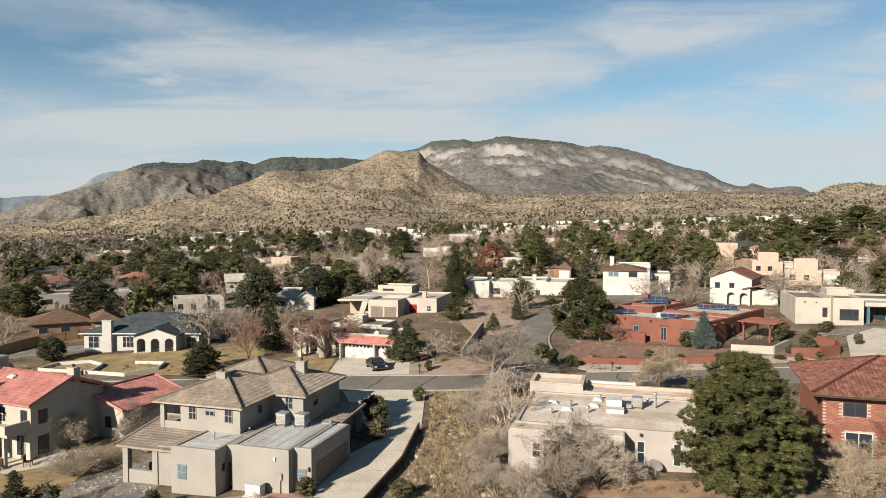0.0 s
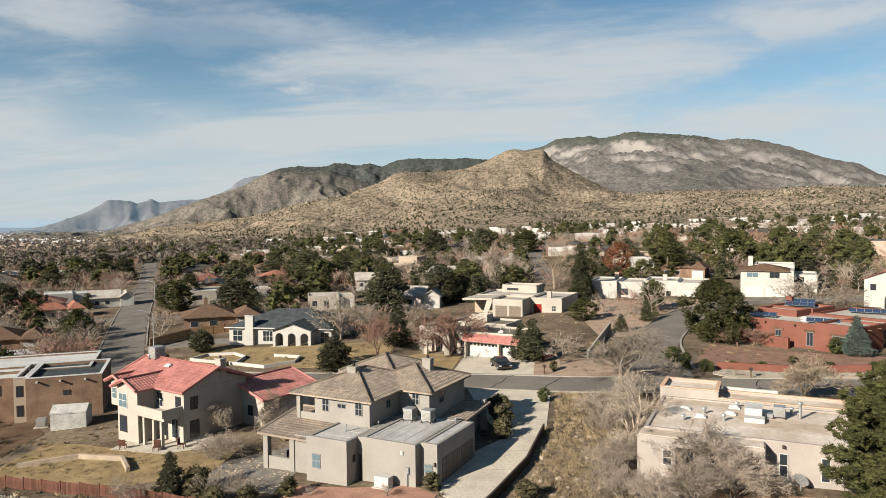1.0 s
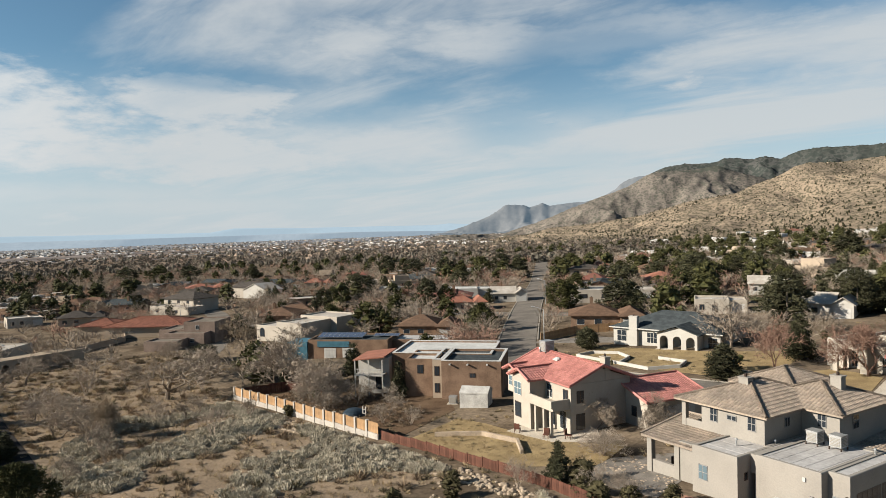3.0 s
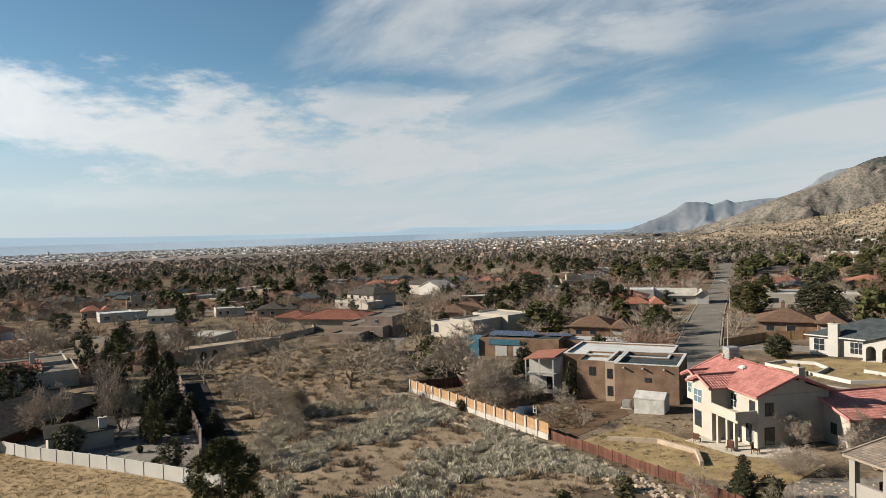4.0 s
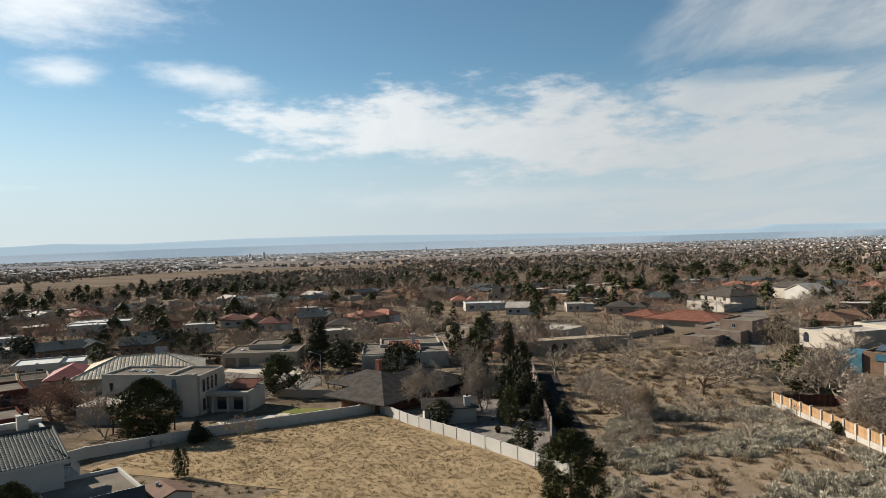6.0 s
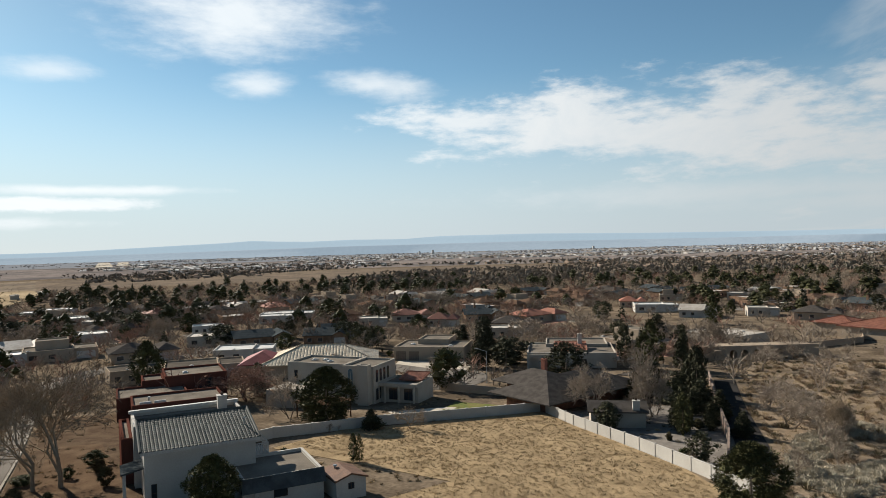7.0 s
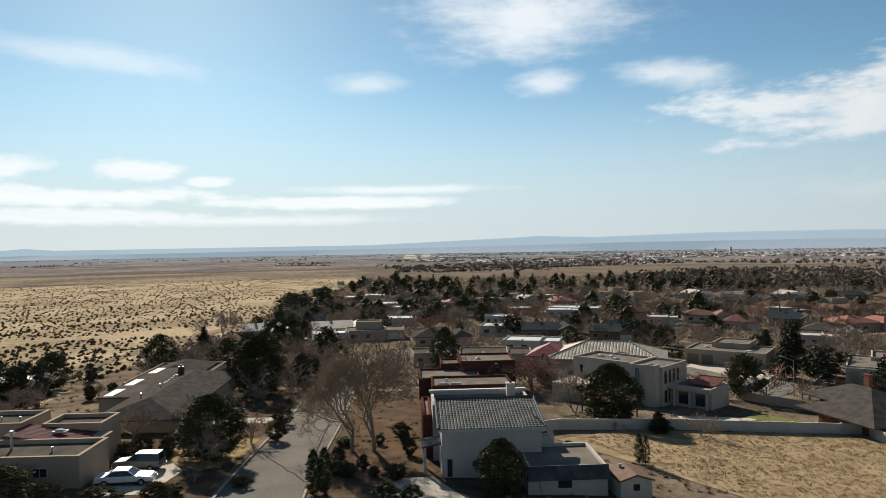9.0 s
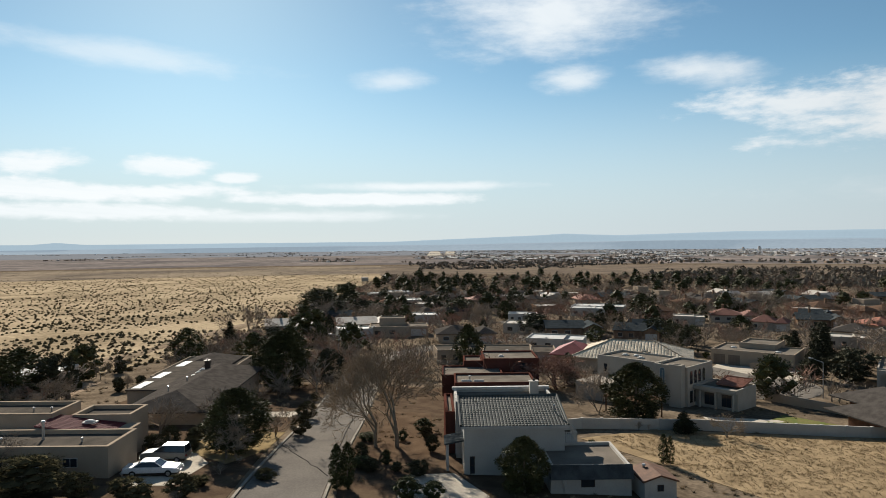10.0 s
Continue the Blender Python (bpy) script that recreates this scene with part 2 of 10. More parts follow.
def slope_mat(name, earth, rock, scrub, dot, amount, patch_scale, cliff=None, woods=None):
    """Hillside: earth and rock in patches, speckled with scrub about `dot` metres across."""
    m = mat(name, earth, rock, patch_scale, 0.95, 0.7, fine=14)
    nt = m.node_tree
    N, L = nt.nodes.new, nt.links.new
    bsdf = nt.nodes["Principled BSDF"]
    src = bsdf.inputs["Base Color"].links[0].from_socket
    tc, vo, no = N("ShaderNodeTexCoord"), N("ShaderNodeTexVoronoi"), N("ShaderNodeTexNoise")
    vo.inputs["Scale"].default_value = 0.45 / dot
    vo.inputs["Randomness"].default_value = 1.0
    no.inputs["Scale"].default_value, no.inputs["Detail"].default_value = 0.22 / dot, 5
    L(tc.outputs["Object"], vo.inputs["Vector"])
    L(tc.outputs["Object"], no.inputs["Vector"])
    su, mr, mx = N("ShaderNodeMath"), N("ShaderNodeMapRange"), N("ShaderNodeMix")
    su.operation = "MULTIPLY_ADD"
    L(no.outputs["Fac"], su.inputs[0])
    su.inputs[1].default_value = -1.3
    L(vo.outputs["Distance"], su.inputs[2])
    mr.inputs[1].default_value, mr.inputs[2].default_value, mr.inputs[3].default_value, mr.inputs[4].default_value = -0.32 + amount, -0.16 + amount, 1.0, 0.0
    L(su.outputs[0], mr.inputs[0])
    mx.data_type = "RGBA"
    L(mr.outputs[0], mx.inputs["Factor"])
    L(src, mx.inputs["A"])
    mx.inputs["B"].default_value = (*scrub, 1)
    L(mx.outputs["Result"], bsdf.inputs["Base Color"])
    if cliff:   # bare pale rock where the slope is steep
        ge, se, st, m2 = N("ShaderNodeNewGeometry"), N("ShaderNodeSeparateXYZ"), N("ShaderNodeMapRange"), N("ShaderNodeMix")
        L(ge.outputs["Normal"], se.inputs[0])
        L(se.outputs["Z"], st.inputs[0])
        st.inputs[1].default_value, st.inputs[2].default_value, st.inputs[3].default_value, st.inputs[4].default_value = 0.70, 0.86, 0.75, 0.0
        m2.data_type = "RGBA"
        L(st.outputs[0], m2.inputs["Factor"])
        L(mx.outputs["Result"], m2.inputs["A"])
        m2.inputs["B"].default_value = (*cliff, 1)
        L(m2.outputs["Result"], bsdf.inputs["Base Color"])
    if woods:   # dark conifers above a ragged tree line
        last = bsdf.inputs["Base Color"].links[0].from_socket
        se, nz, ad, st, m2 = N("ShaderNodeSeparateXYZ"), N("ShaderNodeTexNoise"), N("ShaderNodeMath"), N("ShaderNodeMapRange"), N("ShaderNodeMix")
        L(tc.outputs["Object"], se.inputs[0])
        L(tc.outputs["Object"], nz.inputs["Vector"])
        nz.inputs["Scale"].default_value, nz.inputs["Detail"].default_value, nz.inputs["Roughness"].default_value = 0.02, 9, 0.8
        ad.operation = "MULTIPLY_ADD"
        L(nz.outputs["Fac"], ad.inputs[0])
        ad.inputs[1].default_value = 260.0
        L(se.outputs["Z"], ad.inputs[2])
        L(ad.outputs[0], st.inputs[0])
        st.inputs[1].default_value, st.inputs[2].default_value, st.inputs[4].default_value = woods + 125, woods + 140, 0.9
        m2.data_type = "RGBA"
        L(st.outputs[0], m2.inputs["Factor"])
        L(last, m2.inputs["A"])
        m2.inputs["B"].default_value = (0.062, 0.068, 0.056, 1)
        L(m2.outputs["Result"], bsdf.inputs["Base Color"])
    return m


M_HILL = slope_mat("foothill_grass_and_rock", (0.292, 0.228, 0.165), (0.222, 0.178, 0.132), (0.092, 0.08, 0.056), 1.9, 0.05, 55.0)
M_MOUNT = slope_mat("grey_mountain_rock", (0.18, 0.16, 0.145), (0.14, 0.128, 0.118), (0.09, 0.088, 0.08), 5.0, 0.05, 140.0, (0.27, 0.247, 0.226), 385.0)
M_GRANITE = slope_mat("speckled_granite_slope", (0.196, 0.168, 0.143), (0.15, 0.131, 0.115), (0.082, 0.08, 0.066), 3.2, 0.04, 120.0, None, 200.0)
M_RIDGE = slope_mat("wooded_ridge", (0.055, 0.06, 0.054), (0.085, 0.085, 0.08), (0.038, 0.044, 0.04), 6.0, 0.10, 170.0)


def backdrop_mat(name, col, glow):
    """Far distance: the haze of kilometres of air is put in as colour and emission."""
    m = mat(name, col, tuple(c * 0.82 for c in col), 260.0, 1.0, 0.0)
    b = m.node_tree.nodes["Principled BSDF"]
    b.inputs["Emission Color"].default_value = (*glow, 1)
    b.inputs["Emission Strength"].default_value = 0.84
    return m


M_BLUE = backdrop_mat("haze_tinted_range", (0.135, 0.13, 0.125), (0.04, 0.062, 0.082))
M_MESA = backdrop_mat("haze_tinted_mesa", (0.05, 0.06, 0.07), (0.235, 0.302, 0.35))
M_PLAIN = mat("far_plain", (0.285, 0.228, 0.165), (0.165, 0.135, 0.108), 120.0, 0.95, 0.0, fine=12, grain=0.3)
M_STEPPE = mat("far_grey_steppe", (0.25, 0.212, 0.19), (0.14, 0.126, 0.122), 150.0, 0.95, 0.0, fine=9, grain=0.35)


def build_ground():
    s = Shape()
    rings, sect = 150, 300
    radii = [0.0] + [3.0 * (4960 / 3.0) ** (i / (rings - 1)) for i in range(rings)]
    s.v.append((0, 0, land(0, 0)))
    for r in radii[1:]:
        for k in range(sect):
            a = 2 * math.pi * k / sect
            x, y = r * math.cos(a), r * math.sin(a)
            s.v.append((x, y, land(x, y)))
    for k in range(sect):
        s.f.append((0, 1 + k, 1 + (k + 1) % sect))
    for i in range(rings - 1):
        for k in range(sect):
            a, b = 1 + i * sect + k, 1 + i * sect + (k + 1) % sect
            s.f.append((a, a + sect, b + sect, b))
    return tagged(part("ground", s, M_GROUND, smooth_faces=True), "dry sandy high desert ground sloping to the plain", "ground", kind="structure")


def build_ridge(name, label, crest, dist, foot, material, rough_amp, step, back=300, freq=1.0, tone=0, m=110):
    """A range of hills: crest is (yaw, elevation angle seen from the drone) along the ridge at `dist` metres; foot is where its slope starts."""
    yaws = [c[0] for c in crest]
    a0, a1 = min(yaws), max(yaws)
    cs = sorted(crest)
    n = int((a1 - a0) / step) + 1
    s = Shape()
    fine_yaw = np.linspace(a0, a1, 400)
    fine_e = np.interp(fine_yaw, [c[0] for c in cs], [c[1] for c in cs])
    under = np.array([np.min(fine_e[np.abs(fine_yaw - y) < 5.0]) for y in fine_yaw])
    under = np.array([np.mean(under[np.abs(fine_yaw - y) < 4.0]) for y in fine_yaw])
    for i in range(n + 1):
        yaw = a0 + (a1 - a0) * i / n
        e = float(np.interp(yaw, [c[0] for c in cs], [c[1] for c in cs]))
        dx, dy = -math.sin(radians(yaw)), math.cos(radians(yaw))
        d0 = dist * (1 + 0.12 * noise.noise(Vector((yaw * 0.07, tone, 0))))
        top_e = EYE + d0 * math.tan(radians(e))
        low_e = EYE + d0 * math.tan(radians(min(e, float(np.interp(yaw, fine_yaw, under)))))
        for j in range(m + 1):
            k = j / m
            if k < 0.86:
                q = k / 0.86
                d = foot + (d0 - foot) * q
                frac = q ** 1.25
            else:
                q = (k - 0.86) / 0.14
                d = d0 + back * q
                frac = 1 - q * q
            x, y = dx * d, dy * d
            base = land(x, y) - 3
            top = low_e + (top_e - low_e) * (smooth(0.7, 1.0, k / 0.86) if k < 0.86 else 1.0)
            z = base + max(0.0, top - base) * frac
            w = Vector((x * 0.0022 * freq, y * 0.0022 * freq, tone))
            ridged = 1 - abs(noise.fractal(w, 1.0, 2.0, 5)) * 2
            wob = rough_amp * (ridged - 0.7) * 4 * frac * (1 - 0.95 * smooth(0.75, 1.0, frac)) + rough_amp * 0.42 * (0.5 - abs(noise.noise(w * 7))) * smooth(0, 0.3, frac) + rough_amp * 0.3 * (0.5 - abs(noise.noise(w * 19))) * smooth(0, 0.3, frac) + rough_amp * 0.16 * noise.noise(w * 47) * smooth(0, 0.3, frac)
            s.v.append((x, y, z + wob))
    for i in range(n):
        for j in range(m):
            a = i * (m + 1) + j
            s.f.append((a, a + 1, a + m + 2, a + m + 1))
    s.f = [q[::-1] for q in s.f]
    return tagged(part(name, s, material, smooth_faces=True), label, "mountain", kind="structure")


ground = build_ground()
build_ridge("foothill", "tan rocky foothill dotted with dark junipers",
            [(37, -1.2), (34, -0.8), (32.4, -0.34), (29.0, -0.02), (25.3, 0.48), (21.4, 1.57), (18.1, 2.04), (17.2, 2.49), (15.1, 3.23), (14.2, 3.82), (13.3, 4.01), (11.1, 4.0), (8.4, 4.17), (6.6, 4.78), (5.5, 5.38), (4.6, 5.75), (3.2, 5.58), (2.0, 5.66), (1.3, 4.8), (-0.7, 3.66), (-3.1, 2.37), (-4.4, 2.0), (-9.9, 2.16), (-14.3, 2.12), (-18.6, 2.25), (-22.6, 1.98), (-27.9, 1.77), (-28.5, 2.29), (-29.7, 2.62), (-31.1, 2.63), (-32.3, 2.4), (-50, 3), (-80, 2)],
            1500, 650, M_HILL, 7.0, 0.17, 400, 2.5, 1.3)
build_ridge("mountain_massif", "bare grey granite mountain with cliff bands",
            [(12, 3), (4, 5.5), (2.0, 5.9), (1.0, 6.4), (0.0, 6.49), (-1.7, 6.58), (-2.4, 6.4), (-4.0, 6.6), (-4.4, 6.79), (-5.3, 6.78), (-7.6, 6.53), (-9.9, 6.31), (-11.4, 5.87), (-12.3, 5.94), (-13.8, 5.82), (-16.4, 5.14), (-18.5, 4.21), (-20.6, 3.69), (-21.8, 2.93), (-22.6, 2.62), (-23.4, 2.52), (-23.8, 2.81), (-24.9, 2.36), (-26.4, 2.5), (-27.0, 2.49), (-27.9, 1.85), (-31, 1.8), (-34, 2.0), (-60, 4), (-80, 2)],
            3600, 1700, M_MOUNT, 19.0, 0.13, 400, 1.2, 5.1)
build_ridge("granite_ridge", "speckled grey-brown granite ridge behind the foothill",
            [(42, -1.0), (36, -0.6), (34, 0.0), (32.4, 0.56), (30.7, 1.17), (28.9, 1.84), (27.1, 2.44), (26.0, 2.88), (25.2, 3.31), (24.3, 3.84), (23.7, 3.94), (21.3, 3.93), (19.3, 4.15), (18.1, 3.66), (16.4, 3.07), (15.1, 2.65), (12, 1.5), (9, 0)],
            2600, 1500, M_GRANITE, 15.0, 0.13, 300, 1.8, 7.7)
build_ridge("wooded_range", "dark green wooded mountain crest",
            [(31, 0), (28, 1.5), (26, 2.8), (24.3, 3.8), (23.3, 4.25), (21.7, 4.47), (20.5, 4.46), (19.5, 4.49), (18.9, 4.72), (18.0, 4.66), (17.2, 4.46), (16.1, 4.66), (15.1, 4.38), (14.0, 4.89), (12.5, 5.05), (10.7, 4.99), (8.4, 5.07), (6.6, 4.91), (0, 4.5)],
            3400, 2700, M_RIDGE, 18.0, 0.13, 300, 1.4, 9.7)
build_ridge("pale_range", "pale granite range far behind the foothills, tinted with painted haze",
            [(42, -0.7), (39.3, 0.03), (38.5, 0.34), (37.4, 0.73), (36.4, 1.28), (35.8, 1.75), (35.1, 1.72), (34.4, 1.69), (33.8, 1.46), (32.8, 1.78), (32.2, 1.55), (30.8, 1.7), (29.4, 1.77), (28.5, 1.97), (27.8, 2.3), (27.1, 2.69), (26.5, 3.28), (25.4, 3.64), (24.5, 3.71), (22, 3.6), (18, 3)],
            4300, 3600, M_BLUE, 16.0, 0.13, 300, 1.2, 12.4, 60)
build_ridge("far_mesa", "low mesa along the western skyline, blue haze in its colour",
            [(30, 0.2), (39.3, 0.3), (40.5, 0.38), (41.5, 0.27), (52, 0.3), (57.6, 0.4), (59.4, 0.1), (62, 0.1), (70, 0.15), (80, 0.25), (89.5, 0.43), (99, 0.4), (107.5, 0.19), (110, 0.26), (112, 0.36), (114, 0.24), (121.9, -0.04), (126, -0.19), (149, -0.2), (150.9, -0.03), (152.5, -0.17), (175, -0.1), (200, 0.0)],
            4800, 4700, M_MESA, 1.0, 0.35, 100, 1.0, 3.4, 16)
# far plain stood up as a ridge to fit the camera's view, haze painted in
build_ridge("far_terrace", "raised backdrop of the far plain below the mesa, haze in its colour",
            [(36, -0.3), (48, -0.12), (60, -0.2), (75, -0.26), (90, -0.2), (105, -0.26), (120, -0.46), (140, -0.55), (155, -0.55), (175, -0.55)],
            4400, 4300, backdrop_mat("haze_tinted_plain", (0.10, 0.105, 0.11), (0.175, 0.22, 0.258)), 0.6, 0.4, 150, 1.0, 6.4, 16)


def plain_ring(name, label, radii, material, lift, a0=24.0, a1=171.0):
    s = Shape()
    k = len(radii)
    for i in range(141):
        a = radians(a0 + (a1 - a0) * i / 140)
        for d in radii:
            s.v.append((-math.sin(a) * d, math.cos(a) * d, land(-math.sin(a) * d, math.cos(a) * d) + (lift if d > radii[0] else -0.5)))
    for i in range(140):
        for j in range(k - 1):
            s.f.append((i * k + j, i * k + k + j, i * k + k + 1 + j, i * k + 1 + j)[::-1])
    tagged(part(name, s, material), label, "plain", kind="structure")


# the rings turn greyer with distance, haze put into their colours
plain_ring("plain", "golden scrub plain beyond the desert", (690, 850, 1100), M_PLAIN, 0.5, 127.0, 171.0)
plain_ring("plain", "brown scrub plain below the neighbourhood", (690, 850, 1100), mat("brown_scrub_plain", (0.21, 0.165, 0.125), (0.145, 0.117, 0.092), 30.0, 0.95, 0.0, fine=12, grain=0.3), 0.55, 24.0, 127.0)
plain_ring("plain", "grey-brown steppe below the city", (1080, 1400, 1800, 2300), M_STEPPE, 0.9)
plain_ring("backdrop", "distance of the plain, blue-grey haze in its colour", (2200, 2700, 3300, 4000, 4500), backdrop_mat("haze_tinted_distance", (0.13, 0.12, 0.115), (0.075, 0.088, 0.102)), 1.4)

# ---- colours of the place ----
M_GREY = mat("warm_grey_stucco", (0.305, 0.28, 0.245), (0.27, 0.248, 0.218), 2.5, 0.9, 0.25, fine=20, grain=0.05)
M_CREAM = mat("cream_stucco", (0.42, 0.375, 0.315), (0.37, 0.328, 0.275), 2.5, 0.9, 0.2, fine=20, grain=0.05)
M_WHITE = mat("white_stucco", (0.46, 0.437, 0.393), (0.405, 0.383, 0.345), 3.0, 0.85, 0.15, fine=20, grain=0.05)
M_ADOBE = mat("red_adobe_stucco", (0.205, 0.085, 0.062), (0.168, 0.069, 0.05), 2.5, 0.95, 0.25, fine=20, grain=0.05)
M_BROWN = mat("brown_stucco", (0.25, 0.165, 0.113), (0.165, 0.108, 0.075), 1.8, 0.95, 0.35, fine=12, grain=0.14)
M_TAN = mat("tan_stucco", (0.40, 0.32, 0.24), (0.35, 0.28, 0.21), 2.5, 0.95, 0.2, fine=20, grain=0.05)
M_MAUVE = mat("mauve_brown_stucco", (0.24, 0.18, 0.145), None, 2.0)
M_DARKRED = mat("dark_red_stucco", (0.12, 0.05, 0.038), None, 2.5, 0.95, 0.2, fine=20, grain=0.05)
M_GRAVELROOF = mat("gravel_roof", (0.225, 0.195, 0.16), (0.155, 0.135, 0.112), 3.0, 0.95, 0.5, fine=30)
M_PALEROOF = mat("pale_coated_roof", (0.50, 0.455, 0.395), (0.37, 0.325, 0.275), 4.0, 0.8, 0.2, fine=8)
M_WHITEROOF = mat("white_coated_roof", (0.55, 0.54, 0.51), (0.44, 0.43, 0.405), 3.0, 0.7, 0.1, fine=8)
M_METALROOF = mat("grey_membrane_roof", (0.46, 0.44, 0.42), (0.38, 0.36, 0.34), 2.5, 0.55, 0.15, fine=8)
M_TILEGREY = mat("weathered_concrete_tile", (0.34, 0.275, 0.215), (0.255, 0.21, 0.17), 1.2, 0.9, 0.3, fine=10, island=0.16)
M_TILEPINK = mat("salmon_roof_tile", (0.47, 0.205, 0.175), (0.39, 0.165, 0.14), 1.5, 0.8, 0.3, fine=10, island=0.16)
M_TILEORANGE = mat("orange_clay_tile", (0.31, 0.135, 0.09), (0.25, 0.108, 0.074), 1.5, 0.8, 0.3, fine=10, island=0.16)
M_TILERED = mat("mottled_red_tile", (0.215, 0.095, 0.07), (0.15, 0.068, 0.052), 0.5, 0.85, 0.3, fine=8, island=0.3)
M_TILEBLACK = mat("dark_glazed_tile", (0.10, 0.105, 0.095), (0.065, 0.07, 0.066), 1.5, 0.8, 0.3, fine=10, island=0.2)
M_TILEPALE = mat("pale_ribbed_tile", (0.68, 0.58, 0.44), (0.58, 0.49, 0.37), 1.5, 0.8, 0.3, fine=10, island=0.12)
M_SHINGLE = mat("charcoal_shingle", (0.075, 0.085, 0.088), (0.05, 0.057, 0.06), 1.0, 0.9, 0.4, fine=12)
M_SHINGLEBROWN = mat("brown_shingle", (0.165, 0.105, 0.072), (0.12, 0.078, 0.056), 1.0, 0.9, 0.4, fine=12)
M_SHINGLEGREY = mat("grey_shingle", (0.10, 0.088, 0.078), (0.07, 0.062, 0.055), 1.0, 1.0, 0.4, fine=12, spec=0.0)
M_TRIM = mat("white_trim_paint", (0.50, 0.48, 0.445), None, 1.0, 0.6, 0.05, stain=0.1)
M_DARKTRIM = mat("dark_brown_trim", (0.07, 0.05, 0.04), None, 1.0, 0.6, 0.05)
M_GLASS = glass_mat("dark_window_glass", (0.022, 0.027, 0.033))
M_GLASSBLUE = glass_mat("blue_grey_window_glass", (0.10, 0.14, 0.16))
M_GARAGE = mat("white_garage_door", (0.50, 0.48, 0.445), None, 1.0, 0.55, 0.05, stain=0.06)
M_GARAGEDARK = mat("brown_garage_door", (0.20, 0.16, 0.125), None, 1.0, 0.6, 0.05)
M_WOODDARK = mat("dark_weathered_wood", (0.14, 0.085, 0.055), (0.10, 0.06, 0.04), 0.8, 0.85, 0.3, fine=14, obj=0.2)
M_WOOD = mat("honey_cedar_board", (0.38, 0.235, 0.122), (0.29, 0.178, 0.095), 0.6, 0.8, 0.2, fine=14, obj=0.12)
M_REDWOOD = mat("red_stained_board", (0.125, 0.055, 0.038), (0.085, 0.042, 0.03), 0.6, 0.85, 0.2, fine=14, obj=0.25)
M_CONC = mat("pale_concrete", (0.52, 0.46, 0.375), (0.43, 0.38, 0.31), 2.2, 1.0, 0.25, fine=14, spec=0.02)
M_BLOCK = mat("grey_block", (0.43, 0.395, 0.345), (0.36, 0.325, 0.288), 1.0, 0.95, 0.3, fine=12, obj=0.08)
M_ASPHALT = mat("worn_asphalt", (0.195, 0.174, 0.15), (0.152, 0.136, 0.119), 5.0, 1.0, 0.25, fine=30, spec=0.0)
# path asphalt blackened to paint in the shadow beside the wall
M_SHADEDPATH = mat("wall_shaded_asphalt", (0.045, 0.042, 0.04), (0.035, 0.033, 0.032), 4.0, 1.0, 0.1, fine=20, spec=0.0)
M_TAR = mat("crack_sealant", (0.03, 0.03, 0.03), None, 1.0, 1.0, 0.0, spec=0.0)
M_PINKPAVE = mat("pink_flagstone", (0.37, 0.215, 0.155), (0.30, 0.17, 0.125), 1.4, 0.9, 0.3)
M_GRAVEL = mat("tan_yard_gravel", (0.33, 0.25, 0.18), (0.26, 0.195, 0.14), 1.5, 0.95, 0.6, fine=24)
M_GRAVELGREY = mat("grey_yard_gravel", (0.235, 0.21, 0.182), (0.165, 0.148, 0.13), 1.2, 0.95, 0.6, fine=24)
M_PINKGRAVEL = mat("pinkish_yard_gravel", (0.37, 0.27, 0.20), (0.30, 0.215, 0.16), 1.6, 0.95, 0.6, fine=24)
M_REDGRAVEL = mat("red_brown_gravel", (0.25, 0.155, 0.118), (0.19, 0.118, 0.09), 1.2, 0.95, 0.6, fine=24)
M_LAWN = mat("dormant_lawn", (0.315, 0.235, 0.125), (0.225, 0.165, 0.09), 2.4, 0.95, 0.5, fine=22)
M_GREENLAWN = mat("green_lawn", (0.12, 0.15, 0.05), (0.19, 0.17, 0.07), 1.5, 0.95, 0.5, fine=22)
M_FIELD = mat("dry_grass_lot", (0.34, 0.252, 0.15), (0.24, 0.175, 0.104), 2.4, 0.95, 0.6, fine=12)
M_DESERT = mat("pale_desert_grass", (0.44, 0.345, 0.225), (0.285, 0.22, 0.142), 38.0, 0.95, 0.4, fine=25, grain=0.3)
M_MULCH = mat("brown_bare_soil", (0.10, 0.066, 0.043), (0.14, 0.096, 0.063), 2.6, 0.95, 0.5, fine=14)
# mulch colour darkened further to paint in the shade of trees
M_SHADEDMULCH = mat("shade_darkened_mulch", (0.085, 0.058, 0.04), (0.13, 0.092, 0.062), 2.2, 0.95, 0.5, fine=14)
M_DARKGRAVEL = mat("dark_gravel_roof", (0.125, 0.108, 0.09), (0.085, 0.075, 0.064), 2.0, 0.95, 0.5, fine=24)
M_SAND = mat("tan_arroyo_sand", (0.27, 0.205, 0.142), (0.19, 0.145, 0.102), 3.5, 0.95, 0.5, fine=16, grain=0.25)
M_DESERTSHRUB = mat("brown_olive_desert_shrub", (0.15, 0.115, 0.062), (0.095, 0.075, 0.042), 3.0, 0.95, 0.0, island=0.3)
M_FRAME = mat("grey_window_frame", (0.24, 0.235, 0.225), None, 1.0, 0.6, 0.0)
M_KERB = mat("worn_kerb_concrete", (0.33, 0.295, 0.25), (0.25, 0.225, 0.19), 1.5, 1.0, 0.2, spec=0.02)
M_METAL = mat("galvanised_metal", (0.46, 0.46, 0.45), None, 0.8, 0.45, 0.05, metal=0.6)
M_POLE = mat("grey_painted_steel", (0.40, 0.41, 0.41), None, 0.8, 0.5, 0.0, metal=0.3)
M_SOLAR = glass_mat("solar_cell_glass", (0.02, 0.035, 0.075), 0.12)
M_BLACKPAINT = mat("black_car_paint", (0.012, 0.012, 0.013), None, 1.0, 0.18, 0.0, spec=0.6)
